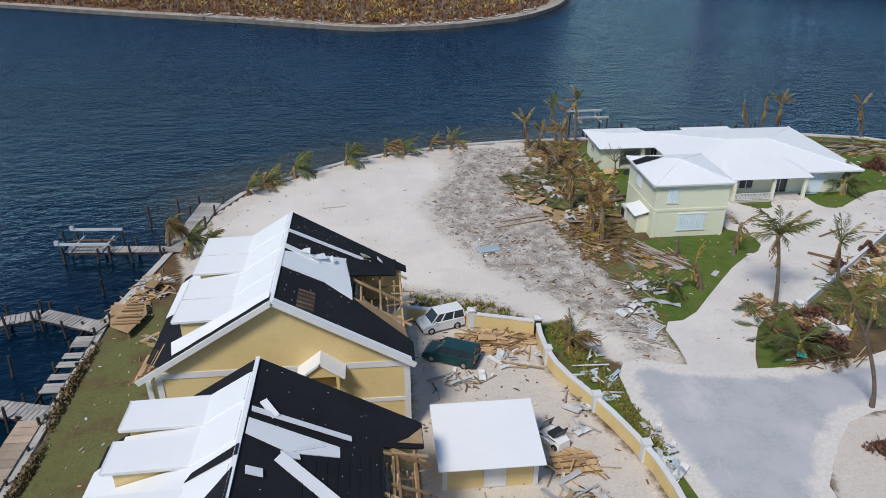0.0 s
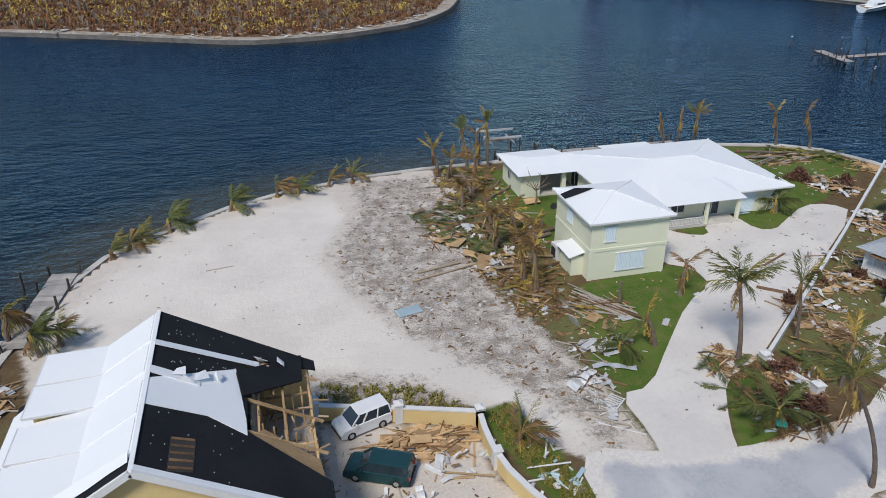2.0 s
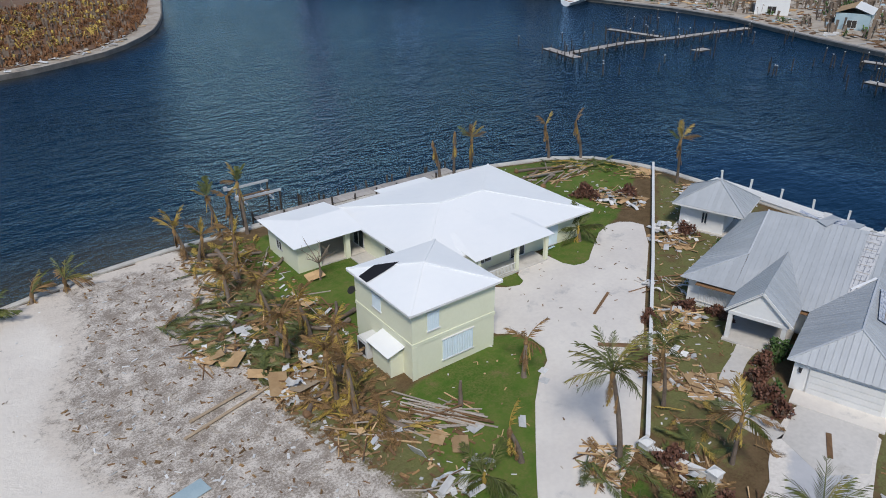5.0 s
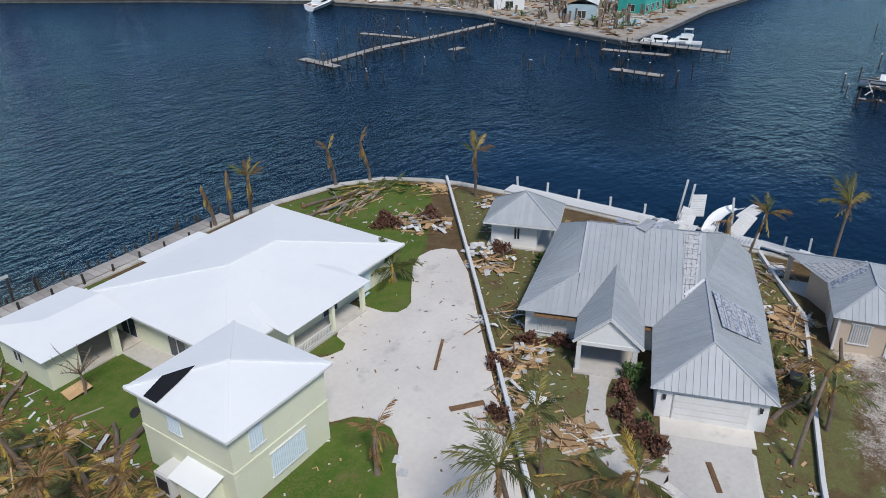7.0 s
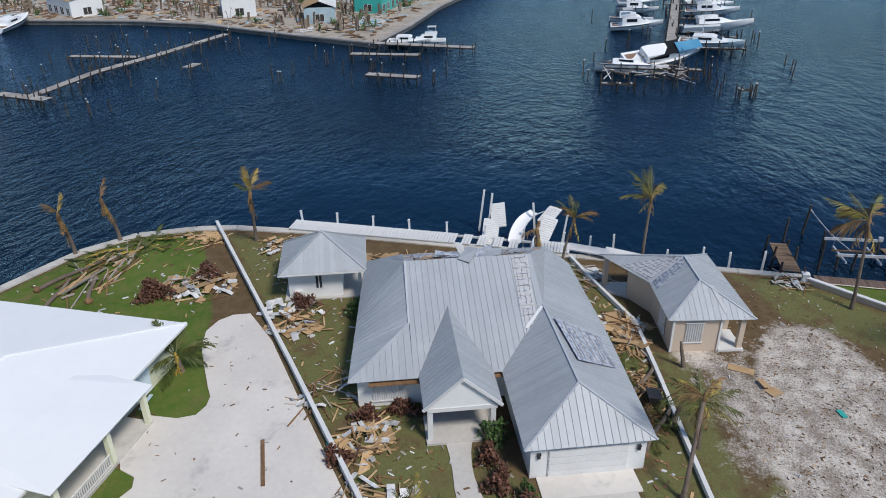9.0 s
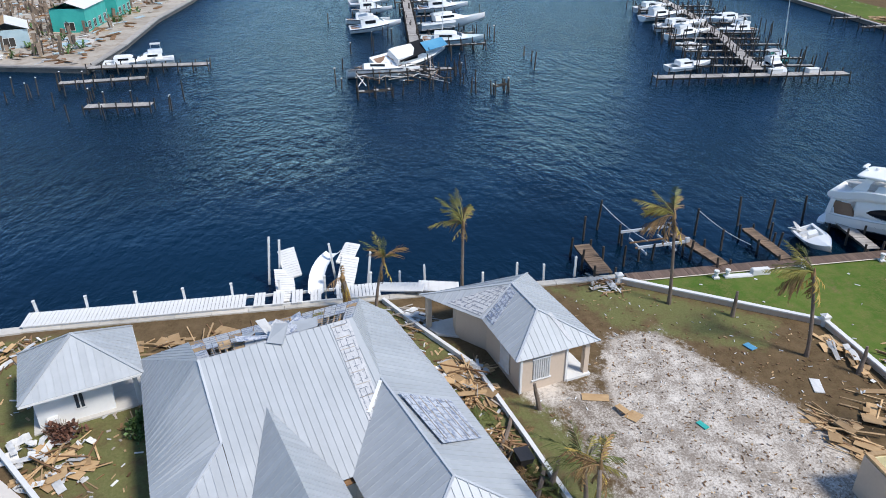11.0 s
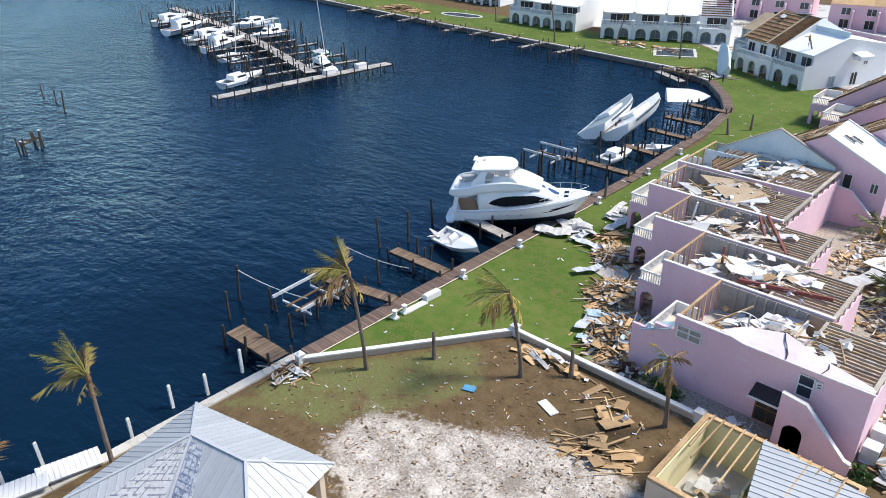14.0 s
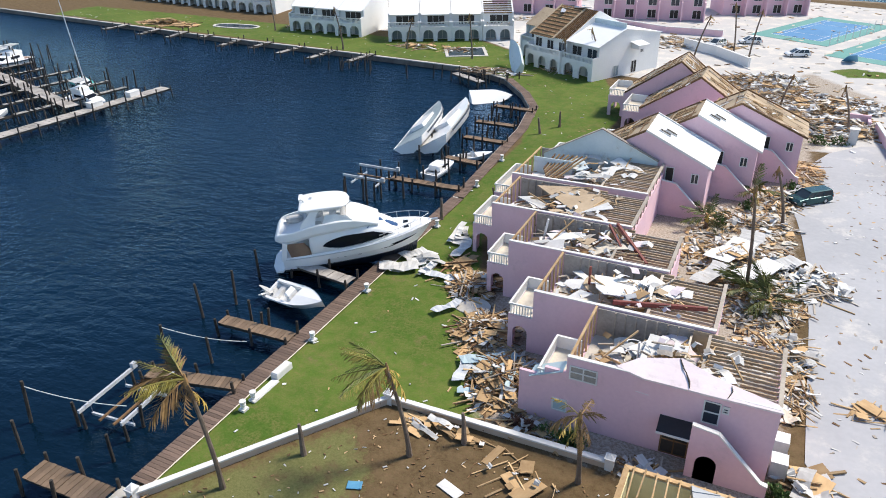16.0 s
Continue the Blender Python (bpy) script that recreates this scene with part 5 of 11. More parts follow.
# pavilion by the canal
kd = thing("garden_pavilion", "small white pavilion with a grey pyramid roof", "pavilion", (GX, GY, 0), GR)
hip(kd, 24.0, 30.5, 12.6, 20.2, 3.0, 5.45, 3.24, "grey_roof", 0.45)
wall_ring(kd, [(25.0, 14.8), (29.6, 14.8), (29.6, 19.5), (25.0, 19.5)], 0, 2.9, "white_stucco")
opening(kd, (25.0, 17.2), (25.0, 16.5), 0.9, 2.3, (-1, 0))
for u, v in ((24.8, 13.1), (29.3, 13.1)):
    part("post", Build().box(u, u + 0.3, v, v + 0.3, 0, 2.9), "white_paint", kd)
part("deck_floor", Build().box(24.6, 30.0, 12.9, 19.9, 0, 0.12), "concrete", kd)
part("wall_unit", Build().box(24.55, 24.99, 18.3, 19.0, 0.3, 0.9), "white_paint", kd)

# tan house on the gravel lot
tn = thing("tan_house", "tan stucco cottage with grey hip roofs and stripped patches", "house", (65.6, 40.6, 0), 14.0)
# local: x away from the lot front, y to the left
TJ, TH = (7.15, -3.3, 4.95), (3.15, -3.25, 4.9)
T1, T2, T3, T4, T5 = (0.3, -0.1, 3.05), (0.2, -6.85, 3.05), (11.0, -6.9, 3.05), (11.4, 2.7, 3.05), (6.15, -0.3, 3.05)
for slope in ([T1, T2, TH], [T1, TH, TJ, T5], [T2, TH, TJ, T3], [T3, TJ, T4], [T5, TJ, T4]):
    panels(tn, slope, 0.45, "grey_roof", rib=0.03)
for a, b in ((T1, TH), (T2, TH), (TH, TJ), (TJ, T3), (TJ, T4), (TJ, T5)):
    ridge_cap(tn, a, b, "grey_flashing", 0.16)


def on_quad(q, s0, s1, t0, t1, dz):
    """A piece of a four-cornered slope, lifted a little; s runs along the eave, t up the slope."""
    q = [Vector(c) for c in q]
    at = lambda s, t: q[0].lerp(q[1], s).lerp(q[3].lerp(q[2], s), t) + Vector((0, 0, dz))
    return Build().slab([at(s0, t0), at(s1, t0), at(s1, t1), at(s0, t1)], 0.03)


wing = [T5, T4, (7.2, -3.27, 4.95), (7.12, -3.3, 4.95)]
front_n = [T1, T5, TJ, TH]
part("stripped_patch", on_quad(wing, 0.05, 0.6, 0.06, 0.86, 0.06), "bare_roof", tn, "stripped deck with torn felt")
part("stripped_patch", on_quad(front_n, 0.74, 0.97, 0.1, 0.9, 0.06), "bare_roof_blue", tn, "stripped deck with torn felt")


def seam_grid(parent, q, s0, s1, t0, t1, dz, ns, nt, seed):
    """Broken rows of dark underlay seams over a stripped slope."""
    r = random.Random(seed)
    q = [Vector(c) for c in q]
    at = lambda s, t: q[0].lerp(q[1], s).lerp(q[3].lerp(q[2], s), t) + Vector((0, 0, dz))
    b = Build()
    for i in range(ns):
        s = s0 + (s1 - s0) * (i + 0.5) / ns
        for j in range(nt * 2):
            if r.random() < 0.72:
                b.beam(at(s, t0 + (t1 - t0) * j / (nt * 2)), at(s, t0 + (t1 - t0) * (j + 0.85) / (nt * 2)), r.uniform(0.02, 0.07), 0.012)
    for j in range(nt):
        t = t0 + (t1 - t0) * (j + 0.5) / nt
        for i in range(ns * 2):
            if r.random() < 0.72:
                b.beam(at(s0 + (s1 - s0) * i / (ns * 2), t), at(s0 + (s1 - s0) * (i + 0.85) / (ns * 2), t), r.uniform(0.03, 0.09), 0.012)
    tagged(part("underlay_seam", b, "seam_dark", parent), kind="stuff")


seam_grid(tn, wing, 0.05, 0.6, 0.06, 0.86, 0.075, 6, 8, 5)
seam_grid(tn, front_n, 0.74, 0.97, 0.1, 0.9, 0.075, 3, 8, 6)
seam_grid(gr, [(11.0, 0.5, ws(11.0)), (10.9, 1.5, ws(10.9)), (17.7, 1.3, ws(17.7)), (17.7, 0.0, ws(17.7))], 0.0, 1.0, 0.0, 1.0, 0.075, 3, 14, 7)
seam_grid(gr, [(7.6, -4.2, ss(-4.2)), (11.5, -4.2, ss(-4.2)), (11.5, -0.7, ss(-0.7)), (6.6, -1.1, ss(-1.1))], 0.0, 1.0, 0.0, 1.0, 0.1, 6, 7, 8)
seam_grid(gr, [de[3], de[2], de[1], de[0]], 0.02, 0.98, 0.02, 0.98, 0.012, 16, 9, 9)
part("stripped_strip", Build().slab([(0.7, -4.5, 3.39), (2.7, -3.85, 4.69), (2.7, -4.15, 4.69), (0.7, -4.8, 3.39)], 0.03), "bare_roof", tn)
wall_ring(tn, [(0.6, -0.6), (0.6, -4.4), (3.2, -4.4), (3.2, -6.2), (10.4, -6.2), (10.4, 0.2), (8.9, 0.6), (6.3, -0.8)], 0, 3.0, "tan_stucco")
part("porch_slab", Build().box(0.4, 3.2, -6.4, -4.4, 0, 0.2), "white_paint", tn)
part("porch_column", Build().box(0.6, 1.0, -6.3, -5.9, 0.2, 3.0), "tan_stucco", tn)
part("porch_column", Build().box(10.7, 11.1, 1.9, 2.3, 0.2, 3.0), "tan_stucco", tn)
part("terrace", Build().prism([(8.6, 0.4), (10.5, -0.4), (11.3, -0.4), (11.4, 2.5), (9.6, 1.9)], 0, 0.2), "concrete", tn)
for y in (-0.66, -4.36):
    part("corner_trim", Build().box(0.5, 0.66, y - 0.06, y + 0.1, 0, 3.0), "white_paint", tn)
shutter(tn, (0.6, -1.6), (0.6, -3.0), 0.9, 2.6, (-1, 0), "white_sheet")
shutter(tn, (3.6, -0.6), (2.2, -0.6), 0.7, 2.5, (0, 1), "white_sheet")


# ---- pink terrace ----
def arch_panel(w, h, arch_w, arch_h, t, n=10):
    """An upright panel across x with an arched opening, from y = 0 to t."""
    r = arch_w / 2
    base = arch_h - r
    cx = w / 2
    pts = [(cx + r, 0)] + [(cx + r * math.cos(a), base + r * math.sin(a)) for a in [math.pi * k / n for k in range(n + 1)]] + [(cx - r, 0)]
    ring = [(w, 0), (w, h), (0, h), (0, 0)] + pts[::-1]
    k = len(ring)
    return Build().add([(x, 0, z) for x, z in ring] + [(x, t, z) for x, z in ring], [tuple(range(k)), tuple(range(2 * k - 1, k - 1, -1))] + [(i, k + i, k + (i + 1) % k, (i + 1) % k) for i in range(k)])


def balcony(parent, x, y0, y1, wall_m, depth=2.3, z=3.0):
    """A balcony on the water side over an arched ground-floor porch."""
    bal = part("balcony", Build().box(x, x + depth, y0, y1, z - 0.22, z - 0.02), wall_m, parent)
    part("floor", Build().box(x, x + depth - 0.15, y0 + 0.18, y1 - 0.18, z - 0.02, z + 0.01), "insulation", bal)
    part("rail", Build().box(x, x + depth, y1 - 0.14, y1, z + 0.85, z + 0.97).box(x, x + depth, y1 - 0.12, y1 - 0.02, z + 0.02, z + 0.1), "white_paint", bal)
    part("parapet", Build().box(x, x + depth, y0, y0 + 0.18, z, z + 0.95), "white_stucco", bal)
    part("rail", Build().box(x + depth - 0.14, x + depth, y0 + 0.18, y1 - 0.18, z + 0.85, z + 0.97).box(x + depth - 0.12, x + depth - 0.02, y0 + 0.18, y1 - 0.18, z + 0.02, z + 0.1), "white_paint", bal)
    k = int((y1 - y0) / 0.22)
    bb = Build()
    for i in range(k):
        yy = y0 + 0.25 + i * (y1 - y0 - 0.5) / max(k - 1, 1)
        bb.box(x + depth - 0.1, x + depth - 0.04, yy - 0.035, yy + 0.035, z + 0.1, z + 0.85)
    for i in range(int(depth / 0.22)):
        bb.box(x + 0.12 + i * 0.22, x + 0.19 + i * 0.22, y1 - 0.1, y1 - 0.04, z + 0.1, z + 0.85)
    tagged(part("balustrade", bb, "white_paint", bal), kind="stuff")
    part("porch_arch", arch_panel(depth, z - 0.22, depth * 0.6, 2.1, 0.2), wall_m, parent, m=pose(x, y1 - 0.2, 0))
    a = part("porch_front", arch_panel(y1 - y0 - 0.4, z - 0.22, (y1 - y0) * 0.5, 2.3, 0.2), wall_m, parent)
    a.matrix_basis = pose(x + depth, y0 + 0.2, 0, 0, 0, 90)
    return bal


def stair_side(parent, x0, x1, y, wall_m, arch=True):
    """An outside stair behind a sloping parapet, at times with an arch under it, whose shade is a dark face on the
    wall. It climbs from x0 (low) to x1.
    """
    s = 1 if x1 > x0 else -1
    prof = [(x0, 0), (x0, 0.9), (x0 + s * 0.4, 1.0), (x1 - s * 1.5, 3.7), (x1, 3.9), (x1, 0)]
    st = Build()
    n = len(prof)
    st.add([(px, y, pz) for px, pz in prof] + [(px, y + 0.2, pz) for px, pz in prof], [tuple(range(n)), tuple(range(2 * n - 1, n - 1, -1))] + [(i, n + i, n + (i + 1) % n, (i + 1) % n) for i in range(n)])
    w = part("stair_wall", st, wall_m, parent)
    cap = Build()
    for (ax, az), (bx, bz) in zip(prof[1:4], prof[2:5]):
        cap.beam((ax, y + 0.1, az + 0.03), (bx, y + 0.1, bz + 0.03), 0.32, 0.08)
    part("cap", cap, "white_paint", w)
    if arch:
        part("arch_hollow", Build().add([(x1 - s * (1.1 - 0.6 * math.cos(a)), y + 0.206, 1.3 + 0.6 * math.sin(a)) for a in [math.pi * q / 8 for q in range(9)]] + [(x1 - s * 1.7, y + 0.206, 0), (x1 - s * 0.5, y + 0.206, 0)], [tuple(range(11)), tuple(range(11))[::-1]]), "inside_shade", w)
    for i in range(9):
        xx = x0 + s * (0.6 + i * (abs(x1 - x0) - 2) / 9)
        part("step", Build().box(min(xx, xx + s * 0.32), max(xx, xx + s * 0.32), y - 1.0, y, 0, 0.33 * (i + 1)), "concrete", parent)


def clutter(parent, x0, x1, y0, y1, z, n, seed, sizes=(0.4, 2.2), heap=0.5):
    """Torn boards, sheets and lumber lying on an upper floor; the small ones are joined by material."""
    r = random.Random(seed)
    joined = {}
    for i in range(n):
        kind = r.choice(("lumber", "white_sheet", "plywood", "white_sheet", "insulation", "bare_board", "grey_lumber", "white_paint", "inner_panel", "lumber", "white_sheet", "grey_lumber", "white_sheet", "pale_slab"))
        L, W = sizes[0] + (sizes[1] - sizes[0]) * r.random() ** 1.5, r.uniform(0.15, 0.9)
        if "lumber" in kind:
            L, W = L * 1.6, r.uniform(0.06, 0.13)
        x, y = r.uniform(x0, x1), r.uniform(y0, y1)
        b = Build()
        if "lumber" in kind:
            b.box(-L / 2, L / 2, -W / 2, W / 2, 0, 0.08)
        else:
            k = r.uniform(0.0, 0.25)
            b.add([(-L / 2, -W / 2, 0), (0, -W / 2, k), (L / 2, -W / 2, 0), (-L / 2, W / 2, 0.03), (0, W / 2, k + 0.03), (L / 2, W / 2, 0.02),
                   (-L / 2, -W / 2, 0.03), (0, -W / 2, k + 0.03), (L / 2, -W / 2, 0.03), (-L / 2, W / 2, 0.06), (0, W / 2, k + 0.06), (L / 2, W / 2, 0.05)],
                  [(0, 3, 4, 1), (1, 4, 5, 2), (6, 7, 10, 9), (7, 8, 11, 10), (0, 1, 7, 6), (1, 2, 8, 7), (3, 9, 10, 4), (4, 10, 11, 5), (0, 6, 9, 3), (2, 5, 11, 8)])
        m4 = pose(x, y, z + r.uniform(0.02, heap), r.uniform(-16, 16), r.uniform(-14, 14), r.uniform(0, 360))
        if L * W < 0.8:
            joined.setdefault(kind, Build()).add(b.v, b.f, m4)
        else:
            part({"white_sheet": "torn_sheet", "insulation": "insulation", "plywood": "board"}.get(kind, "plank"), b, kind, parent, m=m4)
    for kind, b in joined.items():
        tagged(part("wreckage", b, kind, parent), kind="stuff")


def torn_slab(parent, x, y, z, l, w, material, rx, ry, rz, seed, label="torn piece of ceiling"):
    """A broken-edged piece of ceiling or roof sheet."""
    r = random.Random(seed)
    j = lambda: r.uniform(-0.18, 0.18)
    pts = [(-l / 2, -w / 2, 0), (l * (0.1 + j()), -w / 2, 0), (l * (0.5 + j()), -w * (0.4 + j()), 0), (l / 2, w * (0.1 + j()), 0), (l * (0.3 + j()), w / 2, 0), (-l * (0.1 + j()), w * (0.35 + j()), 0), (-l / 2, w / 2, 0)]
    part("torn_slab", Build().slab(pts, 0.06), material, parent, label, m=pose(x, y, z, rx, ry, rz))


def ruin_unit(x0, x1, y0, y1, label, seed, front=True, slats=4.6):
    """A pink unit with its roof gone: side walls, panelled and boarded party wall, upper floor full of wreckage, bare joists at the road end."""
    u = thing("ruined_townhouse", label, "townhouse", group="pink terrace")
    t = 0.24
    part("side_wall", Build().box(x0, x1, y1 - t, y1, 0, 5.4), "pink_stucco", u)
    part("wall_cap", Build().box(x0, x1, y1 - t - 0.02, y1 + 0.02, 5.4, 5.46), "white_paint", u)
    part("front_wall", Build().box(x1 - t, x1, y0, y1 - t, 0, 3.0), "pink_stucco", u)
    part("back_wall", Build().box(x0, x0 + t, y0, y1 - t, 0, 4.4), "pink_stucco", u)
    # road-end timber frame: posts, plates
    part("back_plate", Build().box(x0 - 0.02, x0 + t, y0, y1 - t, 5.2, 5.38), "grey_lumber", u)
    for i in range(6):
        yy = y0 + 0.1 + i * (y1 - y0 - 0.6) / 5
        part("stud", Build().box(x0 + 0.04, x0 + 0.16, yy, yy + 0.12, 4.4, 5.2), "grey_lumber", u)
    xa, xb = x0 + (x1 - x0) * 0.46, x0 + (x1 - x0) * 0.3
    part("inner_wall", Build().box(xa, x1 - 0.3, y0 + 0.02, y0 + 0.14, 3.1, 5.3), "inner_panel", u, "bare grey panelled party wall")
    part("boarded_wall", Build().box(xb, xa - 0.01, y0 + 0.02, y0 + 0.13, 3.1, 5.25), "bare_board", u, "pale plywood party wall")
    for i in range(int((x1 - 0.6 - xa) / 0.7)):
        part("stud", Build().box(xa + 0.2 + i * 0.7, xa + 0.29 + i * 0.7, y0 + 0.14, y0 + 0.24, 3.1, 5.25), "grey_lumber", u)
    part("floor_slab", Build().box(x0 + t, x1 - t, y0, y1 - t, 2.85, 3.08), "floor_tile", u)
    # water-end stud wall
    for i in range(7):
        yy = y0 + 0.2 + i * (y1 - y0 - 0.6) / 6
        part("stud", Build().box(x1 - 0.22, x1 - 0.1, yy, yy + 0.1, 3.0, 5.3), "lumber", u)
    part("top_plate", Build().box(x1 - 0.24, x1 - 0.08, y0, y1 - t, 5.3, 5.42), "lumber", u)
    # ceiling joists along the unit over the room by the road
    k = int((y1 - y0 - 0.8) / 0.42)
    for i in range(k):
        yy = y0 + 0.4 + i * 0.42
        part("ceiling_joist", Build().box(x0 + t, x0 + slats, yy, yy + 0.08, 4.98, 5.16), "bare_board" if i % 3 else "grey_lumber", u)
    part("ceiling_beam", Build().box(x0 + slats - 0.1, x0 + slats + 0.1, y0 + 0.15, y1 - t, 4.9, 5.2), "grey_lumber", u)
    part("cross_wall", Build().box(xa, xa + 0.12, y0 + 0.15, y0 + (y1 - y0) * 0.45, 3.08, 4.9), "insulation", u)
    r = random.Random(seed + 7)
    clutter(u, x0 + slats, x1 - 0.7, y0 + 0.5, y1 - 0.7, 3.1, 130, seed, (0.25, 1.4), 0.9)
    clutter(u, x0 + 0.6, x0 + slats, y0 + 0.5, y1 - 0.7, 3.1, 30, seed + 50, (0.3, 1.8))
    clutter(u, x0 + slats * 0.5, xa + 2.2, y0 + 0.4, y1 - 0.6, 5.12, 34, seed + 80, (0.3, 1.5), 0.3)
    for i in range(9):
        torn_slab(u, r.uniform(x0 + slats, x1 - 2.0), r.uniform(y0 + 1.0, y1 - 1.2), r.uniform(4.0, 5.0), r.uniform(1.0, 3.4), r.uniform(0.7, 1.8), r.choice(("white_sheet", "white_paint", "white_sheet", "pale_slab", "insulation", "white_sheet", "bare_board")), r.uniform(-16, 16), r.uniform(-14, 14), r.uniform(0, 180), seed * 10 + i)
    for i in range(10):
        c = Vector((r.uniform(x0 + slats, x1 - 2.5), r.uniform(y0 + 0.8, y1 - 0.8), r.uniform(4.0, 5.2)))
        d = Vector((r.uniform(-1, 1), r.uniform(-1, 1), r.uniform(-0.3, 0.3))).normalized() * r.uniform(0.8, 2.0)
        part("loose_rafter", Build().beam(c - d, c + d, 0.07, 0.14), r.choice(("lumber", "lumber", "dark_lumber", "grey_lumber")), u)
    balcony(u, x1, y0 + 2.4, y1, "pink_stucco" if front else "white_stucco", depth=1.9)
    return u


units = [(46.8, 59.2, 4.1, 10.7), (51.1, 63.7, -2.7, 4.05), (55.3, 68.2, -9.2, -2.75), (59.5, 72.3, -16.5, -9.25), (59.7, 73.2, -25.7, -16.9)]
for i, (x0, x1, y0, y1) in enumerate(units):
    u = ruin_unit(x0, x1, y0, y1, ("pink stucco townhouse with its roof torn off and broken white slab", "roofless pink townhouse full of lumber and white panels", "roofless pink townhouse with bent red steel beam", "roofless pink townhouse, upper rooms open to the sky", "pink townhouse with collapsed roof and pale blue gable")[i], 11 + i)
    if i == 0:
        first = u
    if i == 1:
        part("fallen_beam", Build().beam((58.2, 3.0, 5.3), (52.0, 1.6, 5.5), 0.22, 0.3), "steel_red", u, "dark red steel beam")
        part("standing_post", Build().beam((60.6, 0.2, 3.1), (60.6, 0.2, 6.2), 0.16, 0.16), "steel_red", u, "dark red steel post")
        torn_slab(u, 57.6, 0.4, 5.2, 5.0, 3.0, "white_sheet", 4, -6, 20, 401, "large torn white ceiling sheet")
        torn_slab(u, 55.2, -0.6, 5.25, 3.4, 2.0, "white_paint", -5, 4, 160, 402, "torn white ceiling sheet")
        torn_slab(u, 61.0, 2.4, 4.6, 2.2, 1.4, "white_sheet", 12, 8, 60, 403)
    if i == 2:
        part("leaning_post", Build().beam((66.6, -6.6, 3.1), (65.9, -6.0, 6.4), 0.14, 0.14), "white_paint", u, "leaning white post")
        part("fallen_beam", Build().beam((60.6, -8.4, 5.9), (57.2, -4.0, 5.0), 0.2, 0.3), "steel_red", u, "dark red steel beam")
        part("fallen_beam", Build().beam((61.2, -8.2, 5.8), (58.6, -4.2, 4.7), 0.16, 0.24), "steel_red", u, "dark red steel beam")
        torn_slab(u, 60.8, -5.6, 5.0, 3.0, 2.6, "insulation", 10, 8, 30, 411, "torn tan ceiling board")
    if i == 3:
        part("floor_sheet", Build().slab([(64.4, -10.2, 5.3), (70.0, -15.4, 5.2), (66.2, -16.2, 5.35), (62.4, -14.0, 5.4)], 0.1), "bare_board", u, "bare tan ceiling deck")
        torn_slab(u, 64.0, -12.0, 5.3, 4.0, 2.0, "white_sheet", 6, 5, 30, 421, "large torn white ceiling sheet")
    if i == 4:
        gv = [(60.4, 3.1), (72.6, 3.1), (72.6, 4.8), (66.4, 8.3), (60.4, 5.6)]
        part("inner_gable", Build().add([(x, -25.6, z) for x, z in gv] + [(x, -25.45, z) for x, z in gv], [(0, 1, 2, 3, 4), (9, 8, 7, 6, 5)] + [(q, 5 + q, 5 + (q + 1) % 5, (q + 1) % 5) for q in range(5)]), "pale_blue", u, "pale blue inner gable wall")
        part("gable_edge", Build().beam((72.7, -25.5, 4.8), (66.4, -25.5, 8.35), 0.4, 0.1), "grey_lumber", u)
        part("gable_edge", Build().beam((60.3, -25.5, 5.6), (66.4, -25.5, 8.35), 0.4, 0.1), "grey_lumber", u)
        part("inner_wall", Build().box(68.4, 72.6, -22.0, -21.9, 3.1, 5.6), "pale_blue", u, "pale blue inner wall")
        for q in range(8):
            part("fallen_rafter", Build().beam((69.6 + 0.2 * q, -17.6 - 0.4 * q, 4.6 + 0.05 * q), (67.2 + 0.55 * q, -23.0 - 0.2 * q, 5.9 - 0.1 * q), 0.09, 0.18), "dark_lumber" if q % 2 else "lumber", u)
        for x, y, l, w, m, rz, sd in ((66.4, -19.4, 3.4, 2.0, "white_sheet", 20, 431), (64.4, -21.6, 3.0, 1.6, "white_paint", 70, 432), (68.0, -22.4, 2.6, 1.8, "pale_blue", 120, 433), (62.8, -23.6, 4.4, 1.4, "white_sheet", 150, 434)):
            torn_slab(u, x, y, 5.2, l, w, m, 10, 6, rz, sd)
# first unit: windows, sloping broken slab, stair, hood
part("broken_slab", Build().slab([(56.2, 10.5, 5.5), (55.0, 9.4, 5.75), (52.6, 8.7, 5.95), (50.2, 9.6, 5.7), (47.0, 10.3, 5.5), (46.7, 10.9, 5.42), (50.2, 10.95, 5.42), (54.4, 10.95, 5.42)], 0.14), "pale_slab", first, "cracked pale pink roof slab")
part("slab_crack", Build().tube([(52.7, 8.8, 5.96), (52.4, 9.5, 5.82), (52.2, 9.8, 5.76), (51.9, 10.4, 5.6), (51.8, 10.9, 5.5)], [0.03, 0.05, 0.03, 0.06, 0.02], 5), "inside_shade", first)
part("slab_crack", Build().tube([(49.6, 9.9, 5.68), (49.5, 10.3, 5.6), (49.7, 10.9, 5.46)], [0.02, 0.04, 0.02], 5), "inside_shade", first)
part("stub_wall", Build().box(59.2, 62.3, 10.48, 10.715, 0, 3.5).box(59.2, 60.6, 10.48, 10.715, 3.5, 4.2), "pink_stucco", first)
opening(first, (59.0, 10.7), (57.2, 10.7), 3.8, 4.85, (0, 1), "inner_panel", "white_paint", cross=1)
opening(first, (60.0, 10.7), (59.0, 10.7), 1.0, 2.0, (0, 1), "blue_sheet", "white_paint", bars=0)
opening(first, (50.9, 10.7), (49.9, 10.7), 3.2, 4.85, (0, 1), "window_glass", "white_paint", "door", bars=0, cross=1)
opening(first, (49.85, 10.7), (49.45, 10.7), 4.2, 4.75, (0, 1), "window_glass", "white_paint", bars=0, cross=2)
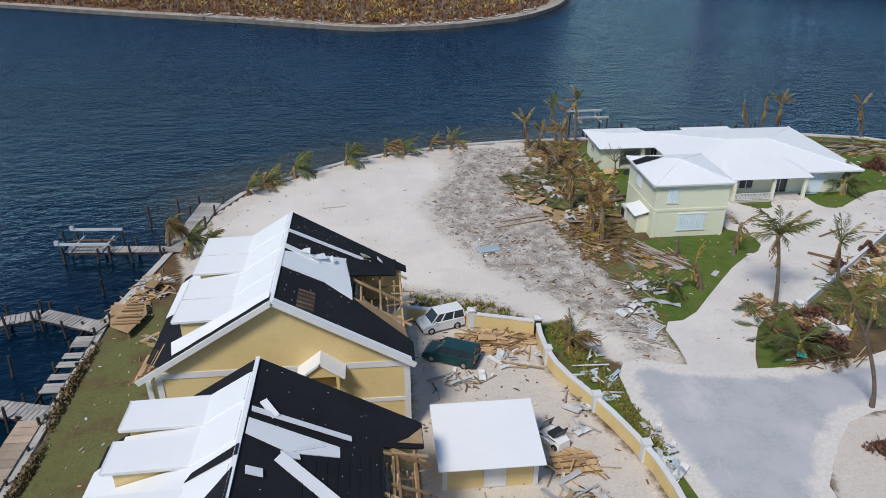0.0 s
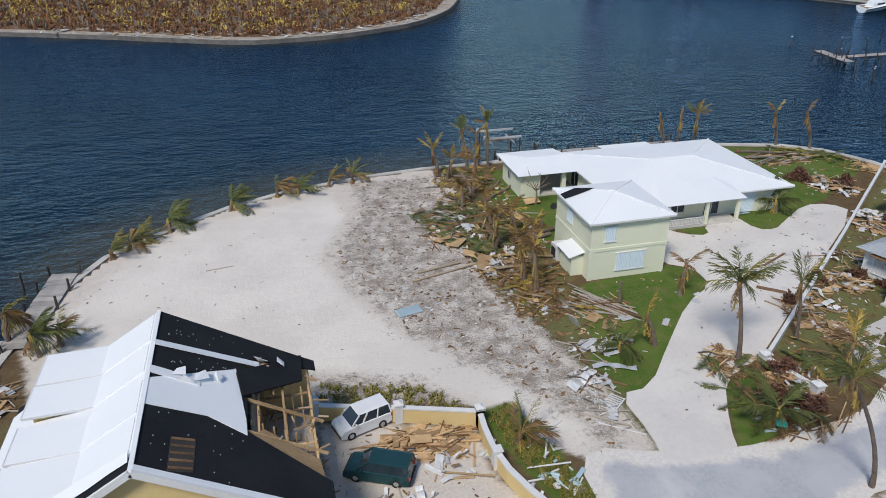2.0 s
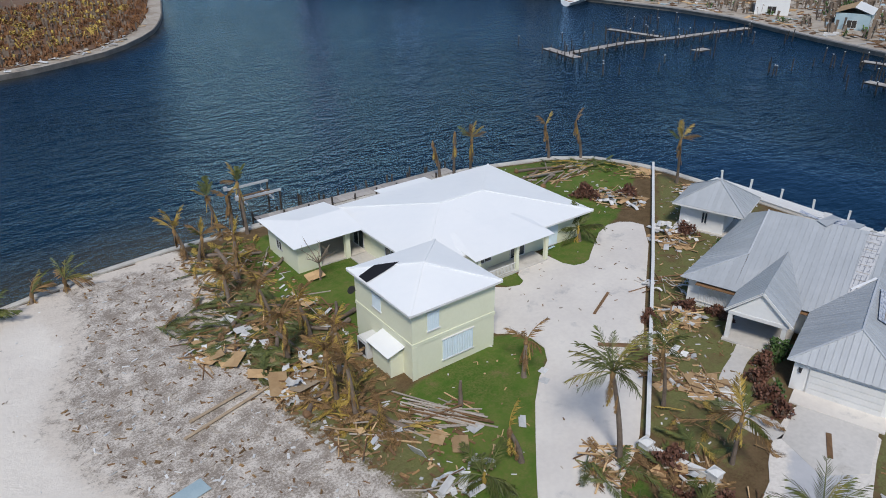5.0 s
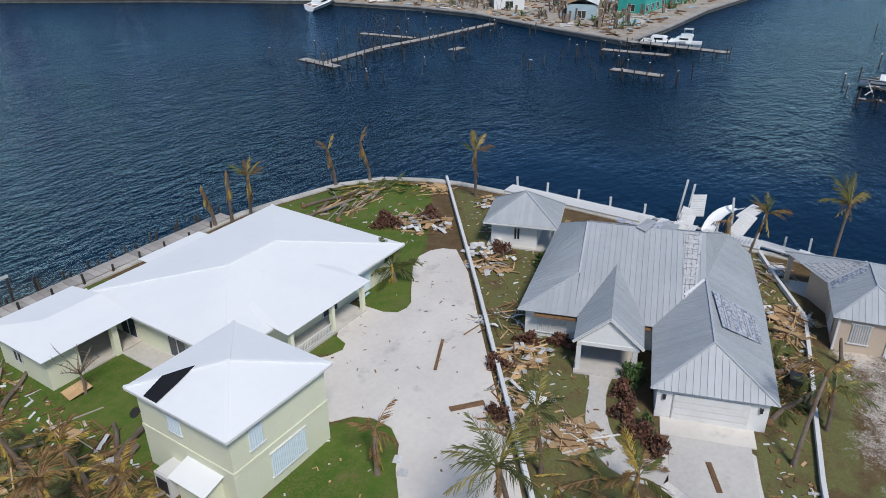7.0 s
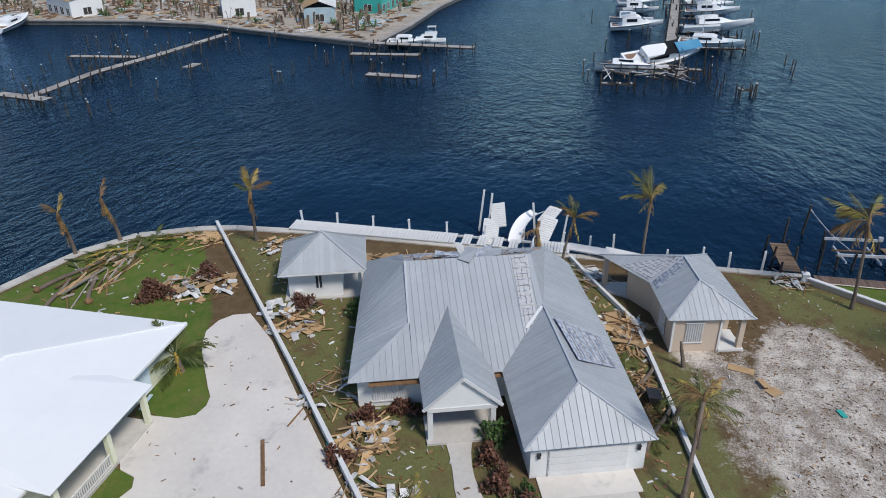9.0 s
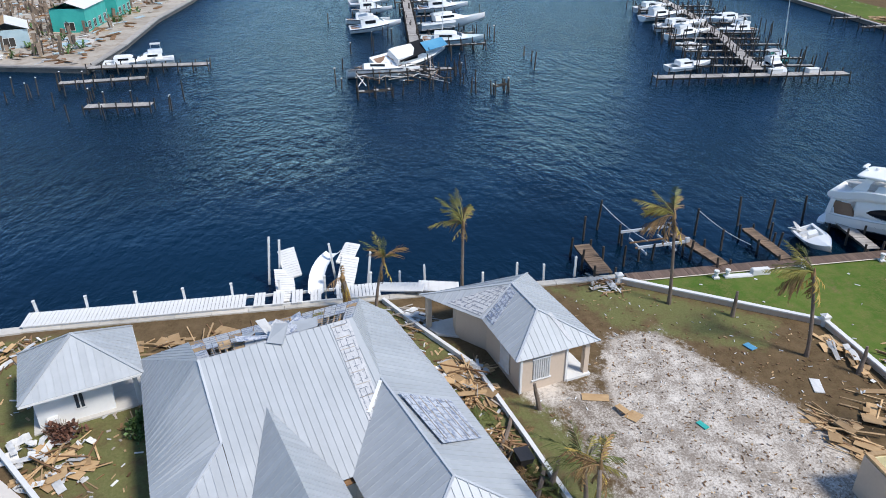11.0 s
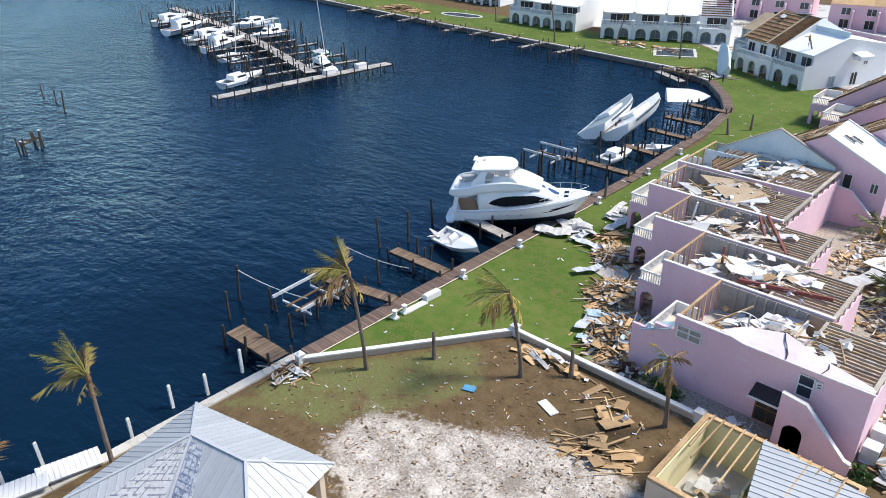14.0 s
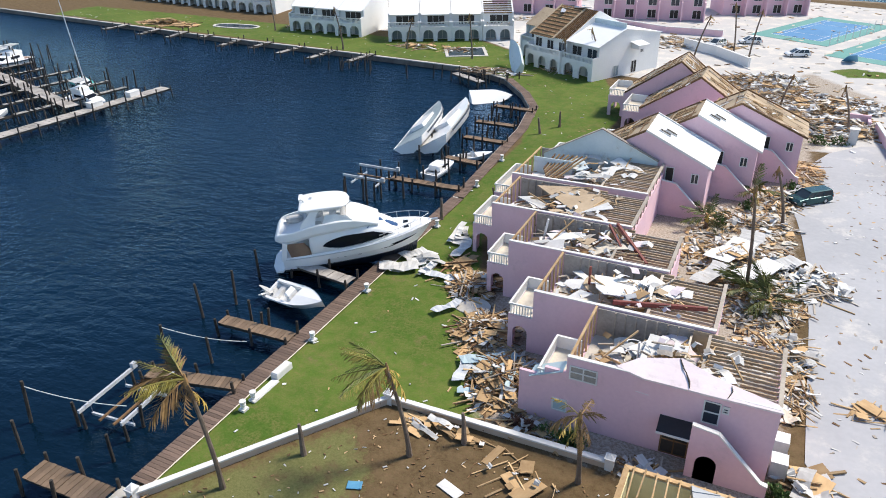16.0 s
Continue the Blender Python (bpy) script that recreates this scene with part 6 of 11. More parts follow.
opening(first, (53.0, 10.7), (51.3, 10.7), 0.1, 2.2, (0, 1), "inside_shade", "dark_lumber", "doorway", bars=1, cross=1)
part("door_hood", Build().slab([(53.2, 11.9, 2.6), (51.2, 11.9, 2.6), (51.2, 10.7, 2.95), (53.2, 10.7, 2.95)], 0.08), "box_black", first)
part("hood_edge", Build().box(51.2, 53.2, 11.88, 11.96, 2.46, 2.6), "white_paint", first)
stair_side(first, 46.7, 51.25, 11.9, "pink_stucco")
part("blue_awning", Build().slab([(59.4, 10.9, 4.3), (61.6, 10.9, 3.3), (61.6, 9.6, 3.3), (59.4, 9.6, 4.3)], 0.04), "blue_sheet", first)
part("spiral_stair", Build().tube([(55.4 + 0.8 * math.cos(a * 0.5), 7.6 + 0.8 * math.sin(a * 0.5), 3.2 + a * 0.12) for a in range(14)], 0.06, 5).tube([(55.4 + 0.8 * math.cos(a * 0.5), 7.6 + 0.8 * math.sin(a * 0.5), 4.0 + a * 0.12) for a in range(14)], 0.04, 5).tube([(55.4, 7.6, 3.1), (55.4, 7.6, 5.6)], 0.07, 6), "white_paint", first)
lat = Build()
for i in range(9):
    lat.box(-0.8 + i * 0.2, -0.74 + i * 0.2, -0.5, 0.5, 0, 0.05)
lat.box(-0.86, 0.92, -0.56, -0.5, 0, 0.06).box(-0.86, 0.92, 0.5, 0.56, 0, 0.06)
part("fallen_rail", lat, "white_paint", first, "fallen white balustrade", m=pose(56.8, 8.6, 3.6, 20, -18, 40))
for y, z in ((9.6, 0), (7.6, 0)):
    ac = thing("air_conditioner", "grey outdoor air-conditioning unit beside the pink wall", "air conditioner", (46.2, y, 0.0))
    part("casing", Build().box(-0.5, 0.45, -0.5, 0.5, 0.05, 1.2), "galv", ac)
    part("fan_grille", Build().loft([[(-0.53, 0.36 * math.cos(k * math.tau / 12) * r, 0.65 + 0.36 * math.sin(k * math.tau / 12) * r) for k in range(12)] for r in (1.0, 0.7)]), "box_black", ac)
    part("stand", Build().box(-0.5, 0.45, -0.55, 0.55, -0.05, 0.05), "concrete", ac)


def roofed_unit(x0, x1, y0, y1, zr, ze_w, xr, label, seed, roof_m="white_roof", bare=True):
    """A pink unit that keeps its roof: white slope to the road with skylights, the water slope stripped to boards."""
    u = thing("pink_townhouse", label, "townhouse", group="pink terrace")
    z_at = lambda x: zr - (zr - ze_w) * (x - xr) / (x0 - xr) if x < xr else zr - (zr - 3.6) * (x - xr) / (x1 - xr)
    prof = [(x0, 0), (x1, 0), (x1, z_at(x1) - 0.1), (xr, zr - 0.1), (x0, z_at(x0) - 0.1)]
    for y in (y0, y1 - 0.22):
        b = Build()
        b.add([(x, y, z) for x, z in prof] + [(x, y + 0.22, z) for x, z in prof], [(0, 1, 2, 3, 4), (9, 8, 7, 6, 5)] + [(i, 5 + i, 5 + (i + 1) % 5, (i + 1) % 5) for i in range(5)])
        part("gable_wall", b, "pink_stucco", u)
    part("front_wall", Build().box(x1 - 0.22, x1, y0 + 0.22, y1 - 0.22, 0, 3.5), "pink_stucco", u)
    part("back_wall", Build().box(x0, x0 + 0.22, y0 + 0.22, y1 - 0.22, 0, ze_w - 0.1), "pink_stucco", u)
    panels(u, [(xr, y0, zr), (x0 - 0.5, y0, z_at(x0 - 0.5)), (x0 - 0.5, y1, z_at(x0 - 0.5)), (xr, y1, zr)], 1.5, roof_m, 0.03)
    if bare:
        part("roof_deck", Build().slab([(xr, y0, zr), (x1, y0, z_at(x1)), (x1, y1, z_at(x1)), (xr, y1, zr)], 0.1), "bare_board", u, "bare wooden roof deck")
        for i in range(6):
            xx = xr + 0.8 + i * (x1 - xr - 1) / 6
            part("batten", Build().beam((xx, y0 + 0.1, z_at(xx) + 0.05), (xx, y1 - 0.1, z_at(xx) + 0.05), 0.1, 0.05), "dark_lumber", u)
    on = lambda x, y, dz=0.0: (x, y, z_at(x) + dz)
    quad = lambda a, b_, c, d_, dz: [on(a, c, dz), on(b_, c, dz), on(b_, d_, dz), on(a, d_, dz)]
    for k in range(2) if roof_m == "white_roof" else ():
        xs, ys = xr - 1.0 - 0.5 * k, y1 - 2.6 - 1.0 * k
        sky = part("skylight", Build().slab(quad(xs, xs - 1.25, ys, ys + 0.62, 0.14), 0.12), "grey_flashing", u)
        part("pane", Build().slab(quad(xs - 0.08, xs - 1.17, ys + 0.07, ys + 0.55, 0.16), 0.02), "inside_shade", sky)
    # torn deck gaps, their shade painted as dark slabs, with rafters across, and loose pieces
    r = random.Random(seed)
    spots = [(r.uniform(xr + 0.6, x1 - 2.2), r.uniform(y0 + 0.5, y1 - 2.4)) for _ in range(4)] if bare else []
    if roof_m == "bare_board":
        spots += [(r.uniform(x0 + 0.2, xr - 2.0), r.uniform(y0 + 0.4, y1 - 2.2)) for _ in range(4)]
    gap, raft, loose = Build(), Build(), {}
    for xa, ya in spots:
        l, w = r.uniform(0.9, 2.0), r.uniform(0.7, 1.9)
        gap.slab([on(xa, ya, 0.045), on(xa + l, ya + 0.2, 0.045), on(xa + l * 0.9, ya + w, 0.045), on(xa + 0.15, ya + w * 0.85, 0.045)], 0.03)
        for q in range(4):
            yy = ya + 0.1 + q * w / 4
            raft.beam(on(xa - 0.2, yy, 0.06), on(xa + l + 0.1, yy + 0.1, 0.06), 0.09, 0.06)
    for q in range(70 if roof_m == "bare_board" else 30):
        lo = x0 if roof_m == "bare_board" else xr + 0.3
        xa, ya = r.uniform(lo, x1), r.uniform(y0, y1)
        l, w = r.uniform(0.3, 2.2), r.uniform(0.07, 0.3)
        ca, sa = math.cos(q * 2.4), math.sin(q * 2.4)
        loose.setdefault(r.choice(("lumber", "dark_lumber", "dark_lumber", "grey_lumber", "white_sheet")), Build()).beam(on(xa, ya, 0.1), on(min(x1, max(lo, xa + l * ca)), ya + l * sa * 0.6, 0.14), w, 0.04)
    for name, b, mat in [("deck_gap", gap, "inside_shade"), ("rafter", raft, "lumber")] + [("loose_board", b, k) for k, b in loose.items()]:
        if b.v:
            tagged(part(name, b, mat, u), kind="stuff")
    edge = "white_paint" if roof_m == "white_roof" else "dark_lumber"
    for y in (y0 + 0.05, y1 - 0.05):
        part("rake_board", Build().beam(on(xr, y, 0.04), on(x0 - 0.5, y, 0.04), 0.16, 0.22), edge, u)
        part("rake_board", Build().beam(on(xr, y, 0.04), on(x1, y, 0.04), 0.14, 0.2), "dark_lumber", u)
    opening(u, (x0 + 1.6, y1), (x0 + 0.8, y1), 3.5, 4.6, (0, 1), name="window")
    opening(u, (x0 + 4.2, y1), (x0 + 3.3, y1), 3.1, 5.0, (0, 1), "inside_shade", name="door", bars=0)
    balcony(u, x1, y0 + 0.8, y1 - 0.2, "pink_stucco")
    stair_side(u, x0 - 0.4, x0 + 4.4, y1 + 1.0, "pink_stucco", arch=False)
    part("air_conditioner", Build().box(x0 + 4.7, x0 + 5.5, y1 + 0.004, y1 + 0.5, 2.5, 3.2), "grey_flashing", u, "grey air conditioner box on the wall")
    part("hanging_door", Build().box(0, 0.9, 0, 0.05, 0, 2.0), "dark_lumber", u, m=pose(x0 + 4.7, y1 + 0.1, 0.0, 0, 14, 35))
    # no opening here: a dark sheet on the wall paints the doorway's shade
    part("doorway", Build().box(x0 + 4.6, x0 + 5.7, y1 + 0.004, y1 + 0.02, 0, 2.1), "inside_shade", u)
    return u


roofed_unit(55.4, 70.5, -32.6, -26.0, 8.5, 5.4, 62.0, "pink townhouse with white roof and two skylights", 31)
roofed_unit(51.3, 66.5, -39.7, -33.1, 8.6, 5.5, 57.9, "pink townhouse with white roof, skylights and bare boards", 32)
roofed_unit(47.0, 62.5, -46.8, -40.2, 8.4, 5.4, 54.0, "pink townhouse with bare plywood roof deck", 33, roof_m="bare_board")
roofed_unit(55.4, 67.2, -56.6, -50.0, 8.5, 5.6, 59.8, "pink townhouse with half-stripped wooden roof", 34, roof_m="bare_board")
roofed_unit(59.4, 70.8, -63.6, -57.0, 8.7, 5.6, 63.4, "pink townhouse at the row's far end, roof stripped", 35, roof_m="bare_board")

# ---- white townhouses beyond the lawn ----
def white_unit(x, y, rz, w, label, roof=True, deep=12.0, ruin_seed=0):
    """A white unit: arched porch, balcony with balusters, recessed upper rooms, roof falling to the lawn. Local +y faces the lawn."""
    u = thing("white_townhouse", label, "townhouse", (x, y, 0), rz, group="white townhouses")
    for xx in (-w / 2, w / 2 - 0.3):
        prof = [(-deep, 0), (2.2, 0), (2.2, 4.0), (0.6, 4.2), (0.6, 5.6), (-deep * 0.55, 8.3), (-deep, 5.6)]
        n = len(prof)
        part("party_wall", Build().add([(xx, py, pz) for py, pz in prof] + [(xx + 0.3, py, pz) for py, pz in prof], [tuple(range(n))[::-1], tuple(range(n, 2 * n))] + [(i, (i + 1) % n, n + (i + 1) % n, n + i) for i in range(n)]), "white_stucco", u)
    part("back_wall", Build().box(-w / 2 + 0.3, w / 2 - 0.3, -deep, -deep + 0.25, 0, 5.5), "white_stucco", u)
    part("room_front", Build().box(-w / 2 + 0.3, w / 2 - 0.3, -0.3, -0.1, 0, 5.6), "white_stucco", u)
    part("balcony_floor", Build().box(-w / 2 + 0.3, w / 2 - 0.3, -0.1, 2.2, 2.75, 3.0), "white_stucco", u)
    k = 2
    aw = (w - 0.6) / k
    for i in range(k):
        part("porch_arch", arch_panel(aw - 0.01, 2.75, aw * 0.72, 2.35, 0.25), "white_stucco", u, m=pose(-w / 2 + 0.3 + i * aw, 1.9, 0))
    part("rail", Build().box(-w / 2 + 0.3, w / 2 - 0.3, 1.98, 2.14, 3.85, 3.98), "white_paint", u)
    bb = Build()
    for i in range(int((w - 0.8) / 0.3)):
        xx = -w / 2 + 0.5 + i * 0.3
        bb.box(xx - 0.06, xx + 0.06, 2.0, 2.12, 3.0, 3.85)
    tagged(part("balustrade", bb, "white_paint", u), kind="stuff")
    for i in range(k):
        opening(u, (-w / 2 + 0.7 + i * aw, -0.1), (-w / 2 + aw - 0.1 + i * aw, -0.1), 0.05, 2.3, (0, 1), "deck_grey", "white_paint", "porch_door")
    opening(u, (-w / 2 + 1.0 + 0.3 * (ruin_seed % 3), -0.1), (w / 2 - 1.6, -0.1), 3.05, 5.0, (0, 1), "inside_shade", "white_paint", "sliding_door", bars=2)
    if roof:
        panels(u, [(-w / 2 + 0.3, 1.2, 5.4), (w / 2 - 0.3, 1.2, 5.4), (w / 2 - 0.3, -deep * 0.55, 8.2), (-w / 2 + 0.3, -deep * 0.55, 8.2)], 1.3, "white_roof", 0.03)
        panels(u, [(-w / 2 + 0.3, -deep, 5.5), (w / 2 - 0.3, -deep, 5.5), (w / 2 - 0.3, -deep * 0.55, 8.2), (-w / 2 + 0.3, -deep * 0.55, 8.2)], 1.3, "white_roof", 0.03)
    else:
        for i in range(8):
            yy = 0.4 - i * 0.85
            part("rafter", Build().beam((-w / 2 + 0.3, yy, 5.6 - yy * 0.4), (w / 2 - 0.3, yy, 5.6 - yy * 0.4), 0.14, 0.2), "dark_lumber", u)
        clutter(u, -w / 2 + 0.6, w / 2 - 0.6, -5, 1.5, 3.05, 14, ruin_seed)
    return u


for i in range(4):
    white_unit(126.8 - i * 6.1, -94.0 - i * 2.9, 25.5, 6.7, "white townhouse with arched porch and balustrade" if i < 3 else "white townhouse with its roof torn open", roof=i < 3, ruin_seed=60 + i)
for i in range(3):
    white_unit(153.2 - i * 6.5, -95.2 + i * 0.4, 4, 6.6, "white townhouse with arched porch, far along the shore", ruin_seed=70 + i)
for i in range(8):
    white_unit(222 - i * 6.5, -117.5 + i * 0.9, 8, 6.5, "white arcaded townhouse in the far row", ruin_seed=80 + i)

# large white end house with stripped roof
wh = thing("white_end_house", "large white house, roof partly stripped, balcony and arches", "house", (81.4, -75.2, 0), -29.0)
# local +y faces the lawn, x runs along the front away from the car park


def profile_wall(parent, x, t, prof, material="white_stucco", name="wall"):
    """An upright wall across y at x, its outline given as (y, z)."""
    n = len(prof)
    part(name, Build().add([(x, py, pz) for py, pz in prof] + [(x + t, py, pz) for py, pz in prof], [tuple(range(n)), tuple(range(2 * n - 1, n - 1, -1))] + [(i, n + i, n + (i + 1) % n, (i + 1) % n) for i in range(n)]), material, parent)


profile_wall(wh, -1.5, 0.25, [(0, 0), (-17, 0), (-17, 6.4), (-7.6, 8.0), (-1.4, 5.9), (-1.4, 4.0), (0, 3.9)])
profile_wall(wh, 6.0, 0.25, [(0.4, 0), (-16, 0), (-16, 6.6), (-9.0, 9.9), (-1.2, 5.7), (-1.2, 4.2), (0.4, 3.9)])
profile_wall(wh, 15.4, 0.25, [(-0.6, 0), (-16, 0), (-16, 6.6), (-9.0, 9.9), (-2.0, 6.0), (-2.0, 4.2), (-0.6, 3.9)])
profile_wall(wh, 21.4, 0.25, [(-4.0, 0), (-16, 0), (-16, 6.2), (-10.0, 8.6), (-5.4, 5.9), (-5.4, 4.2), (-4.0, 3.9)])
part("back_wall", Build().box(-1.25, 21.4, -16.0, -15.75, 0, 6.2), "white_stucco", wh)
for x0, x1, y, k in ((-1.25, 6.0, 0.0, 2), (6.25, 15.4, 0.2, 3), (15.65, 21.4, -4.2, 2)):
    aw = (x1 - x0) / k
    for i in range(k):
        part("porch_arch", arch_panel(aw - 0.01, 2.8, aw * 0.62, 2.3, 0.25), "white_stucco", wh, m=pose(x0 + i * aw, y - 0.25, 0))
    bal = part("balcony", Build().box(x0, x1, y - 2.0, y, 2.8, 3.05), "white_stucco", wh)
    part("rail", Build().box(x0, x1, y - 0.2, y, 3.75, 3.95), "white_paint", bal)
    bb = Build()
    for i in range(int((x1 - x0) / 0.32)):
        bb.box(x0 + 0.1 + i * 0.32, x0 + 0.22 + i * 0.32, y - 0.16, y - 0.04, 3.05, 3.75)
    tagged(part("balustrade", bb, "white_paint", bal), kind="stuff")
    part("room_front", Build().box(x0, x1, y - 2.2, y - 2.0, 0, 5.5), "white_stucco", wh)
    for i in range(k):
        opening(wh, (x0 + i * aw + 0.7, y - 2.0), (x0 + (i + 1) * aw - 0.6, y - 2.0), 3.1, 5.0, (0, 1), "inside_shade" if i else "window_glass")
        opening(wh, (x0 + i * aw + 0.6, y - 2.0), (x0 + (i + 1) * aw - 0.5, y - 2.0), 0.1, 2.3, (0, 1), "deck_grey", name="porch_door")
panels(wh, [(-1.7, -0.9, 5.72), (6.0, -0.9, 5.72), (6.0, -7.6, 8.05), (-1.7, -7.6, 8.05)], 1.3, "white_roof", 0.03)
panels(wh, [(-1.7, -7.6, 8.05), (6.0, -7.6, 8.05), (6.0, -17.2, 6.4), (-1.7, -17.2, 6.4)], 1.3, "white_roof", 0.03)
part("parapet", Build().box(-1.4, 5.9, -7.9, -7.6, 8.0, 8.9), "pale_blue", wh, "pale blue parapet band")
zf = lambda y: 5.7 + (-1.2 - y) * 0.54
part("roof_deck", Build().slab([(9.4, -1.0, zf(-1.0)), (15.8, -1.0, zf(-1.0)), (15.8, -8.9, zf(-8.9)), (9.4, -8.9, zf(-8.9))], 0.12), "dark_lumber", wh, "bare brown roof boards")
for i in range(9):
    part("batten", Build().beam((9.5, -1.4 - i * 0.85, zf(-1.4 - i * 0.85) + 0.06), (15.7, -1.4 - i * 0.85, zf(-1.4 - i * 0.85) + 0.06), 0.14, 0.1), "lumber", wh)
for x in (9.4, 15.6):
    part("roof_edge", Build().beam((x, -0.9, zf(-0.9) + 0.1), (x, -8.9, zf(-8.9) + 0.1), 0.4, 0.12), "bare_board", wh)
for i in range(7):
    part("rafter", Build().beam((6.3 + i * 0.45, -1.2, zf(-1.2)), (6.3 + i * 0.45, -8.8, zf(-8.8)), 0.1, 0.22), "dark_lumber", wh)
part("fallen_deck", Build().slab([(6.4, -2.6, 5.4), (9.2, -2.2, 5.0), (9.2, -6.6, 6.0), (6.6, -6.0, 7.0)], 0.08), "dark_lumber", wh, "fallen brown roof boards")
part("roof_deck", Build().slab([(6.2, -9.1, 9.85), (15.8, -9.1, 9.85), (15.8, -16.2, 6.6), (6.2, -16.2, 6.6)], 0.12), "bare_roof_blue", wh, "roof deck with torn blue-grey underlay")
part("roof_deck", Build().slab([(15.7, -5.2, 5.9), (21.6, -5.2, 5.9), (21.6, -10.0, 8.6), (15.7, -10.0, 8.6)], 0.12), "bare_board", wh, "bare tan roof boards")
part("roof_deck", Build().slab([(15.7, -10.0, 8.6), (21.6, -10.0, 8.6), (21.6, -16.2, 6.2), (15.7, -16.2, 6.2)], 0.12), "white_roof", wh)
for i, (x, y, z, l, w, m) in enumerate(((10.5, -9.0, 9.9, 4.0, 1.2, "white_sheet"), (12.6, -9.6, 9.8, 3.2, 1.4, "tarp_blue"), (8.2, -4.6, 6.6, 2.6, 1.2, "white_sheet"), (13.8, -7.6, 9.3, 3.0, 1.0, "bare_roof_blue"))):
    torn_slab(wh, x, y, z, l, w, m, 12 - 5 * i, 8, 40 * i, 500 + i, "torn roof sheet")
hood = part("entry_hood", Build().box(-3.2, -1.5, -11.6, -9.4, 4.5, 5.2), "white_stucco", wh)
part("hood_roof", Build().slab([(-3.5, -11.9, 5.25), (-3.5, -9.1, 5.25), (-1.4, -9.1, 5.7), (-1.4, -11.9, 5.7)], 0.1), "white_roof", hood)
opening(wh, (-1.5, -11.2), (-1.5, -9.8), 0.1, 2.3, (-1, 0), "inside_shade", "white_paint", "door")
opening(wh, (-1.5, -6.6), (-1.5, -5.2), 0.1, 2.0, (-1, 0), "deck_grey", "white_paint", "door")
opening(wh, (-1.5, -12.8), (-1.5, -11.9), 3.4, 4.6, (-1, 0))

pl = thing("swimming_pool", "square pool with pale coping, dark water", "pool", (109.4, -87.6, 0), 28, kind="structure")
part("coping", Build().box(-4.2, 4.2, -4.0, -3.4, 0, 0.12).box(-4.2, 4.2, 3.4, 4.0, 0, 0.12).box(-4.2, -3.6, -3.4, 3.4, 0, 0.12).box(3.6, 4.2, -3.4, 3.4, 0, 0.12), "concrete", pl)
part("pool_water", Build().box(-3.6, 3.6, -3.4, 3.4, 0, 0.04), "window_glass", pl)
pl = thing("swimming_pool", "round-ended pool far off on the lawn", "pool", (172, -92.5, 0), 6, kind="structure")
part("coping", ribbon(rounded([(-6, -2.2), (6, -2.2), (6, 2.2), (-6, 2.2)], 3), 0.6, 0, 0.12, True), "concrete", pl)
part("pool_water", Build().prism(rounded([(-6, -2.2), (6, -2.2), (6, 2.2), (-6, 2.2)], 3), 0, 0.05), "window_glass", pl)

# tennis courts and far pink blocks
for x, y, rz in ((44.4, -137.2, -26), (29.6, -121.0, -26)):
    tc = thing("tennis_court", "blue tennis court with green surround", "tennis court", (x, y, 0), rz, kind="structure")
    part("surround", Build().box(-8.5, 8.5, -15.5, 15.5, 0, 0.05), "court_green", tc)
    part("court", Build().box(-5.5, 5.5, -11.9, 11.9, 0.05, 0.06), "court_blue", tc)
    ln = Build()
    for a in (-5.5, -4.1, 4.1, 5.45):
        ln.box(a, a + 0.1, -11.9, 11.9, 0.06, 0.066)
    for b in (-11.9, -6.4, 6.4, 11.85):
        ln.box(-5.4, 5.4, b, b + 0.1, 0.067, 0.072)
    part("line", ln, "white_paint", tc)
    for k in range(10):
        part("fence_post", Build().tube([(-8.5, -15 + k * 3.3, 0), (-8.5, -15 + k * 3.3, 2.6)], 0.06, 5), "galv", tc)
for x, y, rz, L in ((84, -142, 12, 26), (60, -158, 24, 20), (112, -140, 10, 22)):
    pb = thing("pink_block", "far pink apartment block with damaged roof", "building", (x, y, 0), rz, group="far pink blocks")
    wall_ring(pb, [(-L / 2, -5), (L / 2, -5), (L / 2, 5), (-L / 2, 5)], 0, 5.5, "pink_stucco")
    k = int(L / 5)
    for i in range(k):
        x0 = -L / 2 + 0.8 + i * L / k
        opening(pb, (x0, 5), (x0 + 2, 5), 0.3, 2.3, (0, 1), "inside_shade")
        opening(pb, (x0, 5), (x0 + 2, 5), 3.2, 4.8, (0, 1), "window_glass")
        part("dividing_wall", Build().box(x0 - 0.7, x0 - 0.4, 5.0, 7.4, 0, 4.4), "pink_stucco", pb)
    panels(pb, [(-L / 2, 5.4, 5.5), (L / 2, 5.4, 5.5), (L / 2, 0, 7.4), (-L / 2, 0, 7.4)], 3, "plywood", 0)
    panels(pb, [(-L / 2, -5.4, 5.5), (L / 2, -5.4, 5.5), (L / 2, 0, 7.4), (-L / 2, 0, 7.4)], 3, "bone_roof", 0)
low_wall("court_wall", [(70, -109), (63, -103.5), (56.5, -95.5)], 1.6, 0.5, "white_stucco", "curved white entrance wall")
low_wall("pink_court_wall", [(90, -128), (76, -122), (64, -122)], 1.3, 0.4, "pink_stucco", "low pink garden wall")
low_wall("parking_wall", [(37.5, -64), (36.0, -52), (35.5, -44)], 1.2, 0.4, "pink_stucco", "low pink wall along the car park")

